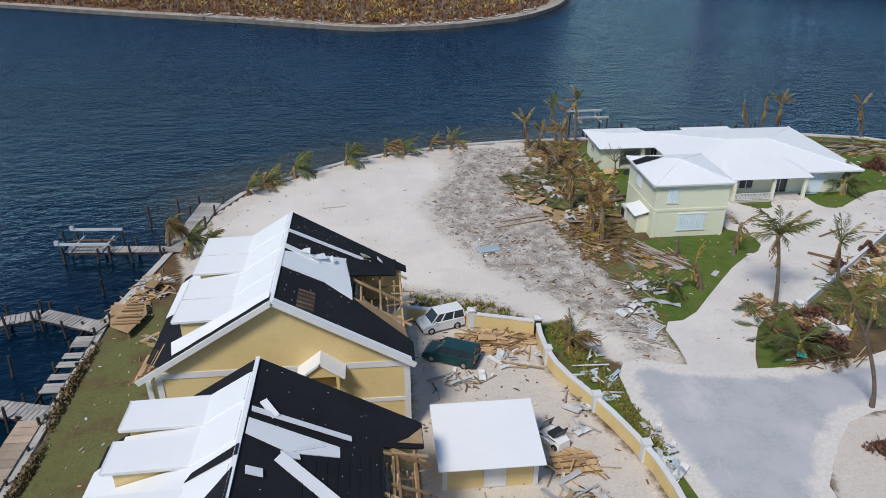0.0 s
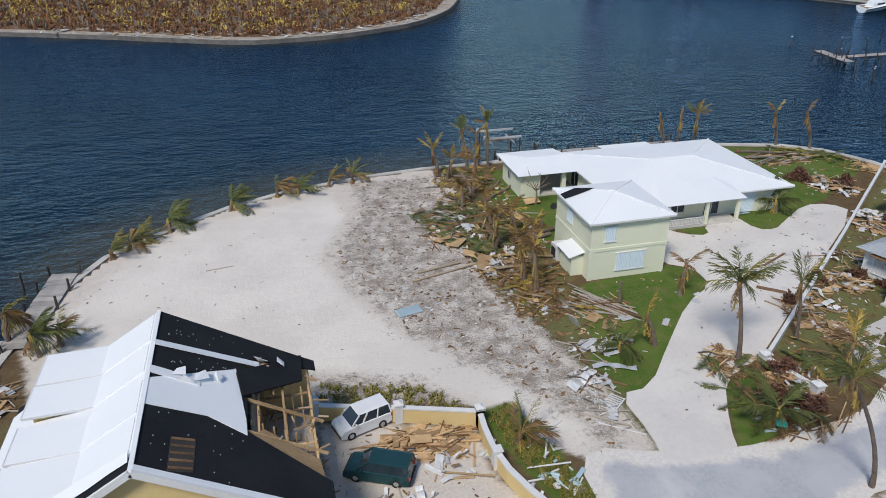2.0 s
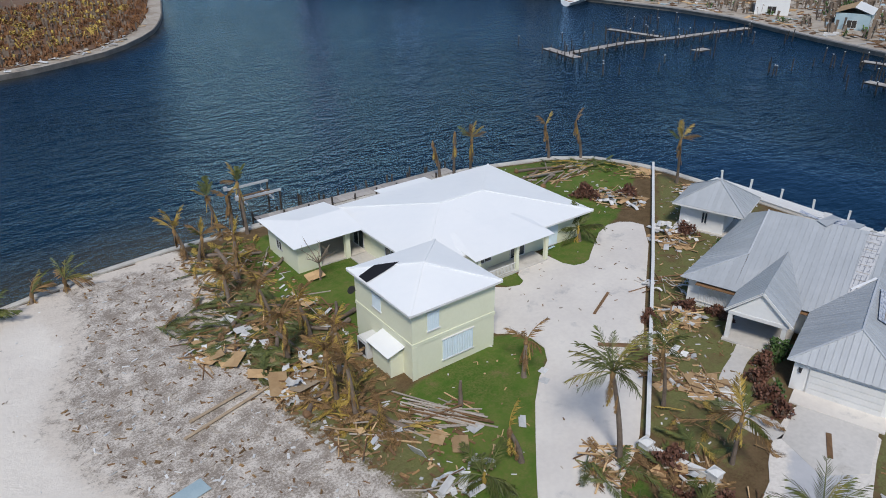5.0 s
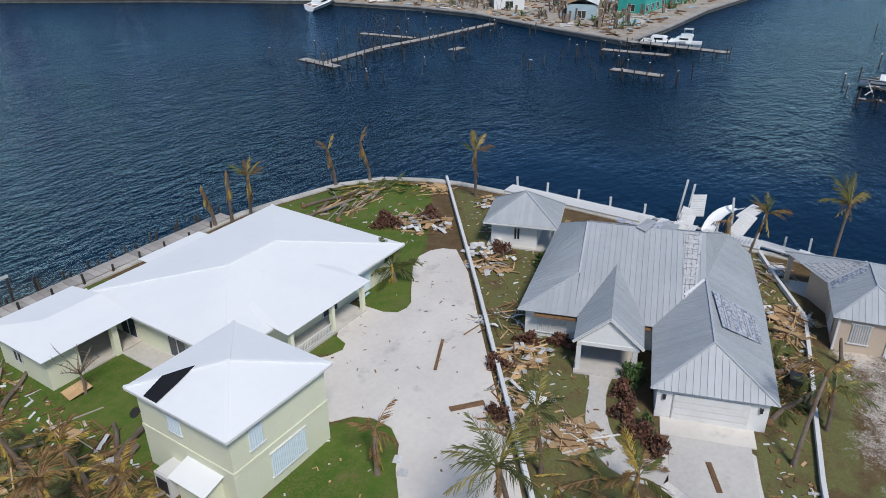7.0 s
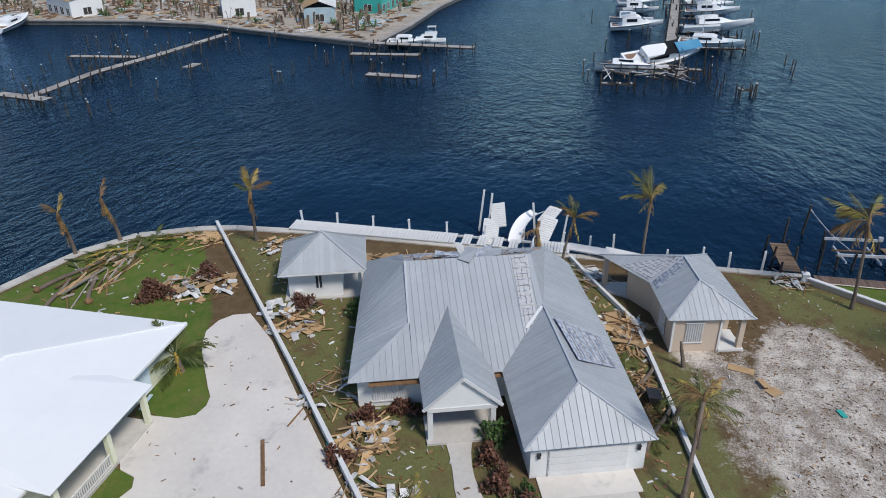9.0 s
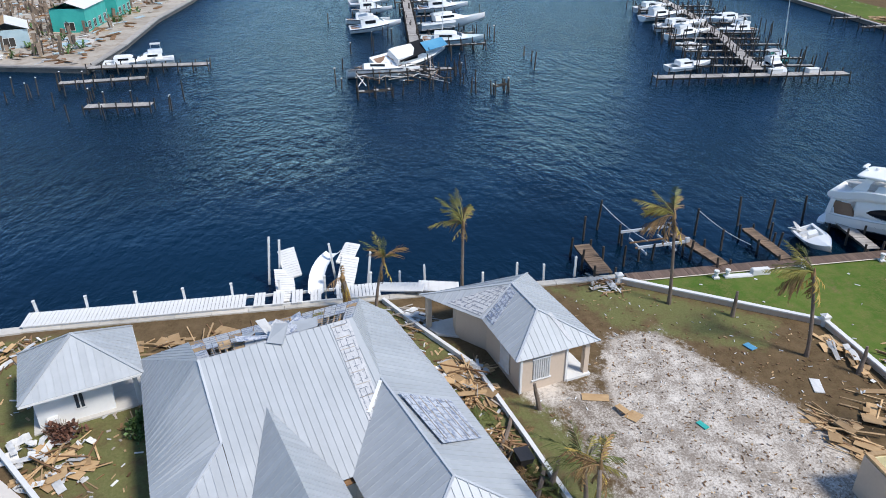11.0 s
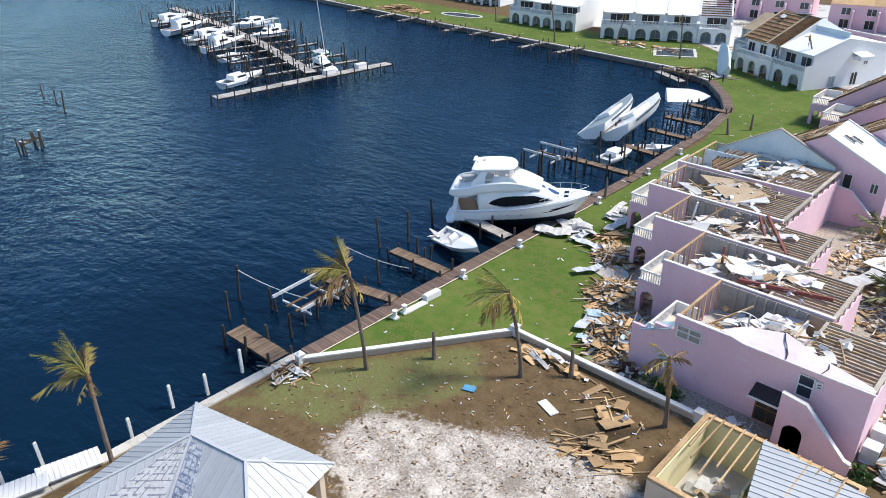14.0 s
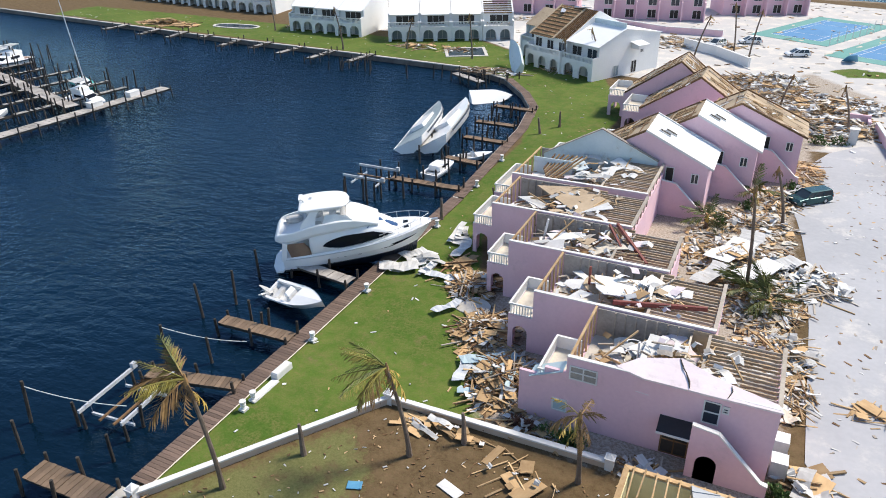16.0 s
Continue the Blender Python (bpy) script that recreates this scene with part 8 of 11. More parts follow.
def boat_lift(x, y, rz, label="galvanised boat lift frame on pilings", z=0.9):
    bl = thing("boat_lift", label, "boat lift", (x, y, 0), rz, group="boat lifts")
    for yy in (-1.8, 1.8):
        part("beam", Build().beam((-2.6, yy, z + 0.35), (2.6, yy, z + 0.35), 0.16, 0.26), "galv", bl)
        for xx in (-2.4, 2.4):
            part("piling", pile_mesh, None, bl, m=pose(xx, yy, z - 0.8))
        part("drive_box", Build().box(-2.9, -2.5, yy - 0.15, yy + 0.15, z + 0.3, z + 0.75), "galv", bl)
    for xx in (-1.6, 1.6):
        part("cradle", Build().beam((xx, -1.8, z - 0.5), (xx, 1.8, z - 0.5), 0.14, 0.2), "galv", bl)
        for yy in (-1.75, 1.75):
            part("cable", Build().tube([(xx, yy, z - 0.5), (xx, yy, z + 0.3)], 0.02, 4), "steel", bl)
    for yy in (-0.6, 0.6):
        part("bunk", Build().beam((-2.2, yy, z - 0.35), (2.2, yy, z - 0.35), 0.16, 0.12), "dark_lumber", bl)


# west side
dock((-30.3, 57.0), (-24.2, 54.2), 1.6)
dock((-38.0, 54.6), (-30.4, 57.0), 1.6)
dock((-29.5, 44.3), (-24.4, 42.9), 1.7)
dock((-32.8, 69.9), (-22.4, 69.0), 1.4)
dock((-21.6, 68.2), (-20.2, 81.0), 2.4, label="broad grey boardwalk along the sand lot")
boat_lift(-30.4, 70.6, -4)
dock((-25.6, 24), (-25.4, 42.4), 1.7, "weathered_tan", gap=0.04, over=0.25, label="tan weathered boardwalk along the lawn")
dock((-25.4, 42.6), (-25.2, 55), 1.5, gap=0.5, over=0.3, label="broken grey boardwalk along the lawn")
for x, y, t in ((-26.5, 77.5, 1.6), (-24.0, 80.5, 1.2), (-34.5, 73.5, 0.8), (-29.8, 49.5, 1.0), (-26.8, 62.0, 0.8)):
    piling(x, y, t)
# north side
dock((31, 101.9), (58, 101.4), 1.9, label="long grey boardwalk behind the white-roofed house")
boat_lift(32.4, 105.4, 0, "tall white boat lift frame on pilings", 2.1)
for i in range(9):
    piling(37 + i * 2.6, 103.2 + rnd(-0.2, 0.6), rnd(0.6, 1.6))
# canal side
wd = thing("white_dock", "white composite dock with white posts along the canal", "dock")
k = 92
me = Build().box(-0.14, 0.14, -1.1, 1.1, -0.06, 0).mesh("plank", "white_paint")
for i in range(k):
    y = 78 - i * 0.32
    if 52.5 < y < 61 and (i % 5 in (1, 2) or y < 54):
        continue
    part("plank", me, None, wd, m=pose(82.1, y, 0.38 + rnd(-0.01, 0.01), 0, 0, 90))
for i in range(8):
    part("post", Build().box(-0.09, 0.09, -0.09, 0.09, -4.5, 1.4).box(-0.12, 0.12, -0.12, 0.12, 1.4, 1.48), "white_paint", wd, m=pose(83.3, 77.5 - i * 4.0, 0, rnd(-4, 4), rnd(-4, 4), 0))
part("stringer", Build().box(81.1, 81.25, 49, 78, 0.1, 0.31).box(82.9, 83.05, 49, 78, 0.1, 0.31), "white_paint", wd)
wreck = thing("wrecked_dock", "heaved white dock sections and bent white plastic wreckage", "dock")
for x, y, z, rx, ry, rz, l, w in ((84.0, 57.0, 0.5, 8, -14, 5, 4.2, 1.6), (86.6, 56.6, 1.3, -10, -20, 12, 3.6, 1.5), (84.6, 51.5, 0.6, 12, -22, -14, 4.6, 1.5), (87.4, 51.2, 1.4, 6, -10, -20, 3.2, 1.4), (82.0, 47.0, 0.45, 3, 5, 70, 4.5, 1.6), (81.4, 43.6, 0.5, -4, -3, 80, 3.6, 1.5)):
    sec = part("deck_section", Build().box(-l / 2, l / 2, -w / 2, w / 2, -0.12, 0), "white_paint", wreck, m=pose(x, y, z, rx, ry, rz))
    for i in range(int(l / 0.3)):
        part("plank", Build().box(-l / 2 + i * 0.3 + 0.02, -l / 2 + i * 0.3 + 0.28, -w / 2 - 0.04, w / 2 + 0.04, 0, 0.04), "white_paint", sec)
part("slide", Build().loft([[(82.5 + i * 0.8, 54.3 - 0.05 * i * i + 0.7 * math.cos(a), 0.4 + 0.55 * i - 0.05 * i * i + 0.35 * math.sin(a)) for a in [math.pi + math.pi * q / 6 for q in range(7)]] for i in range(7)], closed=False, caps=False), "gelcoat", wreck, "twisted white plastic shell")
for x, y, t in ((86.6, 57.6, 3.6), (87.0, 58.6, 3.8), (86.0, 52.6, 3.2), (84.6, 49.6, 2.8)):
    part("white_post", Build().box(-0.1, 0.1, -0.1, 0.1, -4.5, t), "white_paint", wreck, m=pose(x, y, 0, rnd(-8, 8), rnd(-8, 8), 0))
for x, y, t in ((83.8, 44.5, 1.4), (82.4, 39.4, 0.95), (83.6, 35.9, 0.95), (83.0, 33.5, 0.95), (83.6, 46.8, 1.1), (83.5, 30.3, 1.1)):
    tagged(part("white_piling", Build().box(-0.1, 0.1, -0.1, 0.1, -4.5, t).add([(-0.1, -0.1, t), (0.1, -0.1, t), (0.1, 0.1, t), (-0.1, 0.1, t), (0, 0, t + 0.1)], [(0, 1, 4), (1, 2, 4), (2, 3, 4), (3, 0, 4)]), "white_paint", m=pose(x, y, 0, rnd(-3, 3), rnd(-3, 3), 0)), "square white mooring post in the canal", "piling", "white mooring posts")
# apartment side
dock((87.3, 28.4), (81.4, 28.2), 1.6, "tan_deck", 0.35)
dock((88.0, 10.4), (81.2, 10.2), 1.2, "tan_deck", 0.3)
dock((88.2, 18.2), (81.2, 16.6), 1.2, "tan_deck", 0.3)
boat_lift(87.2, 21.0, 95, z=0.25)
dock((88.0, 0.0), (81.6, 0.8), 1.3, "grey_deck", 0.3)
for y, l in ((-22.3, 9), (-30.5, 5), (-39.0, 6.0), (-46.2, 6), (-54.2, 6.5)):
    x0 = 81.2 if y > -25 else 82.3 if y > -45 else 83.4
    dock((x0 + l, y + rnd(-0.6, 0.4)), (x0, y), 1.1, "tan_deck", 0.3)
boat_lift(92.0, -20.3, 0)
dock((104, -70.5), (97, -66.5), 1.4, "grey_deck", 0.3)
for x, y0, y1 in ((177, -75, -81.6), (169.5, -77.6, -81.2), (160.6, -73, -80.6), (152.5, -73.7, -80), (144.4, -72, -79.4), (136, -70.4, -78.8), (127, -70.4, -78.2), (187, -76, -82.4), (199, -77, -83.6)):
    dock((x, y0), (x + rnd(-1.5, 1.5), y1), 1.2, "grey_deck", rnd(0.1, 0.4), gap=0.35, over=0.7, label="broken grey dock below the far lawn")
for x, y, t in ((90.6, 27.0, 1.8), (92.6, 24.6, 2.6), (89.6, 15.2, 2.2), (91.2, 9.6, 2.4), (89.9, 6.6, 2.4), (86.6, 8.6, 1.4), (84.4, 9.0, 1.4), (91.0, 2.0, 2.0), (89.4, 23.6, 1.2), (86.0, 14.2, 1.4), (85.2, 21.8, 0.9), (92.2, -15.0, 2.4), (91.0, -17.5, 2.2), (84.6, 25.0, 1.2), (92.8, -24, 1.5)):
    piling(x, y, t)
for a, b in (((92.6, 24.6, 2.2), (86.2, 22.0, 0.7)), ((89.6, 15.2, 2.0), (83.4, 12.8, 0.9))):
    a, b = Vector(a), Vector(b)
    solid("mooring_rope", Build().tube([a.lerp(b, s / 8) - Vector((0, 0, 1.3 * s / 8 * (1 - s / 8))) for s in range(9)], 0.035, 5), "rope", "slack pale mooring rope between pilings", "rope")
bw = thing("boardwalk", "dark brown plank boardwalk along the apartment lawn", "boardwalk", kind="structure")
me = Build().box(-0.72, 0.72, -0.14, 0.14, -0.05, 0).mesh("plank", "brown_deck")
for i in range(152):
    part("plank", me, None, bw, m=pose(80.65, 26.2 - i * 0.305, 0.14 + rnd(-0.008, 0.008), 0, 0, rnd(-0.8, 0.8)))
bb = Build()
pts = subdivided([(80.7, -20.3)] + [(x - 0.5, y) for x, y in CONDO_SHORE[1:6]], 0.4)
for a, b in zip(pts[:-1], pts[1:]):
    d = (Vector(b) - Vector(a))
    c = (Vector(a) + Vector(b)) / 2
    bb.box(-d.length / 2 + 0.02, d.length / 2 - 0.02, -0.7, 0.7, 0.09, 0.14, pose(c.x, c.y, 0, 0, 0, math.degrees(math.atan2(d.y, d.x))))
tagged(part("far_decking", bb, "brown_deck", bw), kind="stuff")
part("edge_rope", Build().tube([(79.9, 26, 0.12), (79.9, -12, 0.12)], 0.05, 4), "insulation", bw)
for i in range(34):
    y = -16 - i * 1.25
    piling((83.5 if y > -40 else 85) + rnd(0.5, 8.5), y + rnd(-0.8, 0.8), rnd(0.5, 2.0))
# what is left of the white balustrade on the lawn edge
for x, y in ((79.28, 18.41), (79.29, 17.32), (79.68, 9.61), (79.61, 1.46), (79.6, -12.6), (80.0, -24), (80.4, -33)):
    p = thing("broken_pedestal", "white turned concrete pedestal standing on the lawn edge", "balustrade", (x, y, 0.04), 85, group="broken balustrade")
    part("foot", Build().box(-0.26, 0.26, -0.26, 0.26, 0, 0.16), "white_paint", p)
    part("shaft", Build().tube([(0, 0, 0.16), (0, 0, 0.3), (0, 0, 0.46), (0, 0, 0.58), (0, 0, 0.66), (0, 0, 0.78)], [0.22, 0.13, 0.2, 0.12, 0.24, 0.24], 10), "white_paint", p)
for x, y, l, h in ((79.37, 14.00, 1.7, 0.55), (79.27, 16.20, 2.6, 0.14)):
    solid("balustrade_block", Build().box(-l / 2, l / 2, -0.3, 0.3, 0, h - 0.06).box(-l / 2 + 0.05, l / 2 - 0.05, -0.25, 0.25, h - 0.06, h), "white_paint", "white concrete balustrade footing on the lawn edge", "balustrade").matrix_basis = pose(x, y, 0.03, 0, 0, 88)

# far docks and piers
for a, b, w in (((122.4, 144), (141, 144.2), 2.0), ((141, 144.2), (156, 141.0), 2.0), ((156, 141.0), (182.4, 137.4), 2.0), ((123.4, 151), (121.6, 139.6), 2.2), ((147.6, 128.4), (151.4, 128.0), 2.0), ((153, 159), (155, 143.6), 1.8), ((149, 91), (148.4, 80.5), 2.2), ((166, 100), (167.4, 85), 2.0), ((178, 98), (176.8, 75), 2.4)):
    dock(a, b, w, label="grey wooden dock far across the water", cap=True)
for i in range(60):
    x, y = rnd(116, 182), rnd(122, 165)
    piling(x, y, rnd(0.6, 2.2), cap=i % 2 == 0)
for i in range(26):
    piling(rnd(144, 172), rnd(76, 112), rnd(0.8, 2.4), cap=i % 2 == 0)
dock((148.8, -6.5), (145.2, -42), 2.4, z=0.45, over=1.1, label="long grey pier head with tall pilings")
for a, b in (((150.5, -27.6), (180, -36.5)), ((180, -36.5), (208, -43)), ((208, -43), (240, -48))):
    dock(a, b, 2.2, z=0.45, over=1.2, label="grey marina pier with tall pilings")
dock((163, 46.5), (163.5, 27.5), 1.4, z=0.3, gap=0.5, label="wrecked pier of leaning pilings")
dock((180, 33), (262, 26), 2.2, z=0.45, over=1.2, label="grey marina pier between moored boats")
for i in range(46):
    x = rnd(152, 235)
    piling(x, -29 - (x - 150) * 0.24 + random.choice((-1, 1)) * rnd(4, 15), rnd(1.0, 2.8))
for i in range(44):
    x, y = rnd(156, 250), rnd(8, 52)
    piling(x, y, rnd(0.9, 2.6), cap=i % 4 == 0)
for i in range(26):
    piling(rnd(90, 130), -76 + rnd(2.5, 9), rnd(0.3, 1.6))
boat("cruiser", "white motor cruiser moored at the pier", 9.5, 3.2, (157.5, -13.0, -0.8), -82, cabin=0.7, group="moored boats")
boat("cruiser", "white fishing boat with flybridge by the pier", 9.0, 3.2, (158.0, -33.5, -0.8), 175, (6, 3), cabin=1.0, flybridge=True, group="moored boats")
for i, (x, y, rz, l) in enumerate(((186, -26, -78, 12), (196, -28, -80, 14), (210, -30, -78, 13), (224, -34, -80, 12), (190, -50, 100, 11), (204, -55, 98, 12))):
    boat("cruiser", "white cabin cruiser in a far berth", l, l * 0.3, (x, y, -0.8), rz, cabin=1.0, flybridge=i % 2 == 0, open_deck=i % 2 == 1, group="moored boats")
sb = boat("sailboat", "half-sunk sailing boat with a leaning white mast", 9, 2.8, (167, -42, -0.9), 160, (12, 4), cabin=0.4, hull_m="turquoise", group="moored boats")
mast(sb, 4.5, 17, (-2.0, 2.6))
sb = boat("sailboat", "sailing boat with a broken leaning mast", 9, 2.8, (176, -24, -0.9), -70, (20, 8), cabin=0.4, group="moored boats")
mast(sb, 4.5, 12, (1.5, 5.0))
wy = boat("wrecked_yacht", "sunken white motor yacht, back broken, blue stripe", 17, 5.4, (169.3, 42.5, -1.2), -62, (24, -4), cabin=1.3, open_deck=False, group="wrecked boats")
part("torn_canopy", Build().slab([(4, -2.4, 2.9), (11, -2.2, 4.0), (12, 2.0, 3.6), (5, 2.6, 2.6)], 0.08), "felt", wy, "dark torn canopy")
part("blue_cover", Build().slab([(10, -2.4, 4.0), (16, -1.6, 3.6), (16.5, 1.2, 3.5), (10.5, 0.6, 4.0)], 0.06), "tarp_blue", wy, "faded blue cover")
boat("wrecked_yacht", "white yacht hull wallowing against another wreck", 14, 4.6, (164.0, 48.2, -0.7), -88, (-14, 3), cabin=0.9, open_deck=False, group="wrecked boats")
wp = thing("wrecked_pier", "heap of broken white pier boards and poles in the water", "pier", (163, 37, WATER))
for i in range(70):
    c = Vector((rnd(-5, 9), rnd(-6, 9), rnd(0.1, 1.2)))
    d = Vector((rnd(-1, 1), rnd(-1, 1), rnd(-0.25, 0.25))).normalized() * rnd(1.0, 3.4)
    part("broken_pole", Build().beam(c - d, c + d, 0.14, 0.1), random.choice(("white_paint", "grey_lumber", "dark_lumber")), wp)
for x, y in ((151, 47), (151, 45), (151.5, 42), (150, 39), (151, 36), (152.5, 34), (153, 33.4), (152, 31.5), (151.5, 31), (149.6, 27), (149.4, 26.4), (155, 28), (155.4, 27.4), (157.6, 30), (158, 29.4), (160.5, 33), (162, 27), (162.4, 26.6), (166, 29), (166.6, 25), (147.6, 23.6), (148, 21), (149.6, 21.4), (169, 32), (169.6, 31), (157, 49.5), (160, 50.5)):
    piling(x, y, rnd(0.7, 2.2), lean=(rnd(-8, 8), rnd(-8, 8)), cap=rnd(0, 1) < 0.25)
dock((149.0, 47), (149.6, 41), 1.0, z=0.5, gap=0.6, label="wrecked finger pier of leaning posts")
dock((147.8, 23.6), (149.4, 20.8), 0.8, z=0.6, gap=0.6, label="wrecked finger pier of leaning posts")
for i, (x, y, rz, l) in enumerate(((208.7, 28.4, -80, 18), (192.2, 30.4, -92, 15), (236, 25.4, -90, 15), (251, 24, -84, 15), (209.2, 45.6, -94, 13.5), (237.6, 43.8, -88, 12), (252, 44, -86, 13), (222, 46, -86, 12))):
    bt = boat("cruiser", "white motor cruiser packed in the marina", l * 0.95, l * 0.34, (x, y, -0.8), rz + rnd(-9, 9), (rnd(-9, 9), rnd(-4, 4)), cabin=rnd(1.0, 1.7), hull_m="pale_blue" if i == 1 else "gelcoat", flybridge=i % 2 == 0, open_deck=i % 3 == 0, group="moored boats")
    if i % 4 == 1:
        mast(bt, 5.0, rnd(9, 14), (rnd(-4, 4), rnd(-4, 4)))
for i in range(6):
    x = 184 + i * 12.8
    dock((x, 30.6), (x + 1, 17), 0.9, z=0.4, over=1.4, gap=0.25, label="grey finger pier between moored boats")
for i in range(12):
    x = 154 + i * 6.4
    y = -28.6 - (x - 150.5) * 0.245
    dock((x, y), (x + 2.0, y + rnd(9, 12)), 0.9, z=0.4, over=1.5, gap=0.3, label="grey finger pier between moored boats")
    dock((x, y), (x - 2.0, y - rnd(8, 11)), 0.9, z=0.4, over=1.5, gap=0.3, label="grey finger pier between moored boats")
for y in (-29, -36):
    bx = thing("dock_box", "white storage box standing on the pier", "box", (147.2 if y > -30 else 146.4, y, 0.45))
    part("box_body", Build().box(-0.6, 0.6, -1.1, 1.1, 0, 0.7), "white_paint", bx)
    part("lid", Build().box(-0.65, 0.65, -1.15, 1.15, 0.7, 0.8), "white_paint", bx)
boat("cruiser", "white boat moored before the far seawall", 15, 4.0, (178, 199.5, -0.8), 8, (10, -3), cabin=0.9, open_deck=False, group="moored boats")
boat("cruiser", "white cruiser beside the far dock", 10, 3.0, (181, 96, -0.6), -85, (5, 0), cabin=0.9, group="moored boats")
boat("cruiser", "white cruiser tied at the far quay", 10, 3.0, (184.5, 83, -0.7), 100, cabin=0.9, flybridge=True, group="moored boats")

# ---- far shores ----
mk("far_sand", (0.33, 0.28, 0.23), (0.50, 0.45, 0.38), big=0.08, fine=0.8, stain=(0.30, 0.24, 0.18), stain_at=(0.48, 0.62))
mk("brush_floor", (0.12, 0.065, 0.04), (0.20, 0.12, 0.07), big=0.08, fine=1.0, stain=(0.30, 0.24, 0.10), stain_at=(0.55, 0.7))


def inset(outline, d):
    n = len(outline)
    out = []
    for i in range(n):
        a, c = Vector(outline[i - 1]), Vector(outline[(i + 1) % n])
        t = (c - a).normalized()
        out.append(tuple(Vector(outline[i]) + Vector((-t.y, t.x)) * d))
    return out


isl = thing("island", "low island of brown storm-stripped scrub with a pale shore", "island", kind="structure")
part("sand_rim", Build().prism(ISLAND, -4.5, 0.05), "far_sand", isl)
part("scrub_floor", Build().prism(inset(ISLAND, 4.4), 0.0, 0.25), "brush_floor", isl)
part("sea_wall", ribbon(ISLAND[:-3], 0.35, -4.5, 0.1), "wet_wall", isl)
fl = thing("far_shore", "far built-up shore strewn with storm wreckage", "shore", kind="structure")
part("quay_ground", Build().prism(FAR_LAND, -4.5, 0.1), "far_sand", fl)
part("quay_wall", ribbon(FAR_LAND[:11], 1.4, 0.0, 0.3), "grey_deck", fl)
part("quay_face", ribbon(FAR_LAND[:11], 0.6, -4.5, 0.0), "wet_wall", fl)


def tufts(name, outline, n, size, material, label, seed, blades=6, spread_=0.5, z=0.2, near=None, margin=4.2):
    r = random.Random(seed)
    xs, ys = [p[0] for p in outline], [p[1] for p in outline]
    X = np.array([r.uniform(min(xs), max(xs)) for _ in range(n * 5)])
    Y = np.array([r.uniform(min(ys), max(ys)) for _ in range(n * 5)])
    ok = inside_distance(X, Y, outline) < -margin
    v, f = [], []
    for x, y in list(zip(X[ok], Y[ok]))[:n]:
        if near and y > near:
            continue
        for _ in range(blades):
            a, h = r.uniform(0, math.tau), size * r.uniform(0.5, 1.3)
            dx, dy = math.cos(a), math.sin(a)
            w, o = 0.09 * size, spread_ * size * r.uniform(0.4, 1.5)
            bx, by = x + r.uniform(-0.4, 0.4) * size, y + r.uniform(-0.4, 0.4) * size
            k = len(v)
            v += [(bx - dy * w, by + dx * w, z), (bx + dy * w, by - dx * w, z), (bx + dx * o * 0.6 + dy * w * 1.4, by + dy * o * 0.6 - dx * w * 1.4, z + h * 0.7), (bx + dx * o * 0.6 - dy * w * 1.4, by + dy * o * 0.6 + dx * w * 1.4, z + h * 0.7), (bx + dx * o * 1.4, by + dy * o * 1.4, z + h * 0.55)]
            f += [(k, k + 1, k + 2, k + 3), (k + 3, k + 2, k + 4)]
    b = Build()
    b.v, b.f = v, f
    return solid(name, b, material, label, "scrub", "stuff")


tufts("dead_scrub", ISLAND, 9000, 1.3, "brush_brown", "brown leafless scrub covering the island", 5, near=300)
tufts("yellow_scrub", inset(ISLAND, 6), 1000, 1.7, "brush_yellow", "yellowed palmetto clumps among brown scrub", 6, spread_=0.9, near=300)
tufts("dead_sticks", ISLAND, 1500, 2.6, "twig", "bare grey sticks standing in the scrub", 7, blades=2, spread_=0.15, near=300)


def litter(name, outline, n, size, mats, label, seed, z=0.03):
    """Small storm litter over an area, one mesh for each material."""
    r = random.Random(seed)
    xs, ys = [p[0] for p in outline], [p[1] for p in outline]
    X = np.array([r.uniform(min(xs), max(xs)) for _ in range(n * 4)])
    Y = np.array([r.uniform(min(ys), max(ys)) for _ in range(n * 4)])
    ok = inside_distance(X, Y, outline) < -0.4
    spots = list(zip(X[ok], Y[ok]))[:n]
    for i, m in enumerate(mats):
        b = Build()
        for x, y in spots[i::len(mats)]:
            l, w = size * r.uniform(0.4, 1.6), size * r.uniform(0.1, 0.5)
            b.box(-l / 2, l / 2, -w / 2, w / 2, 0, 0.02 + 0.1 * size * r.random(), pose(x, y, z, r.uniform(-9, 9), r.uniform(-9, 9), r.uniform(0, 360)))
        solid(name, b, m, label, "litter", "stuff")


isl_shore = [(-60, 226), (-17, 206), (-2, 199.5), (20, 201), (44, 214), (62, 245), (50, 240), (36, 222), (10, 212), (-20, 220), (-50, 240)]
litter("island_litter", isl_shore, 320, 1.6, ("white_sheet", "grey_lumber", "lumber", "seawall"), "pale storm litter on the island shore", 15, 0.3)
far_zone = [(142, 310), (172, 256), (193, 210), (198, 172), (197, 152), (186, 120), (181, 101), (234, 99), (330, 94), (330, 160), (230, 330)]
litter("far_rubble", far_zone, 3600, 2.4, ("white_sheet", "grey_lumber", "lumber", "dark_lumber", "dark_lumber", "blue_sheet", "dark_lumber", "brush_brown", "grey_lumber"), "mixed wreckage spread over the far shore", 16, 0.2)
tufts("far_scrub", far_zone, 260, 1.8, "hedge_green", "battered green shrubs on the far shore", 17, spread_=0.8)
tufts("far_sticks", far_zone, 900, 3.4, "twig", "stripped tree trunks on the far shore", 18, blades=2, spread_=0.15)
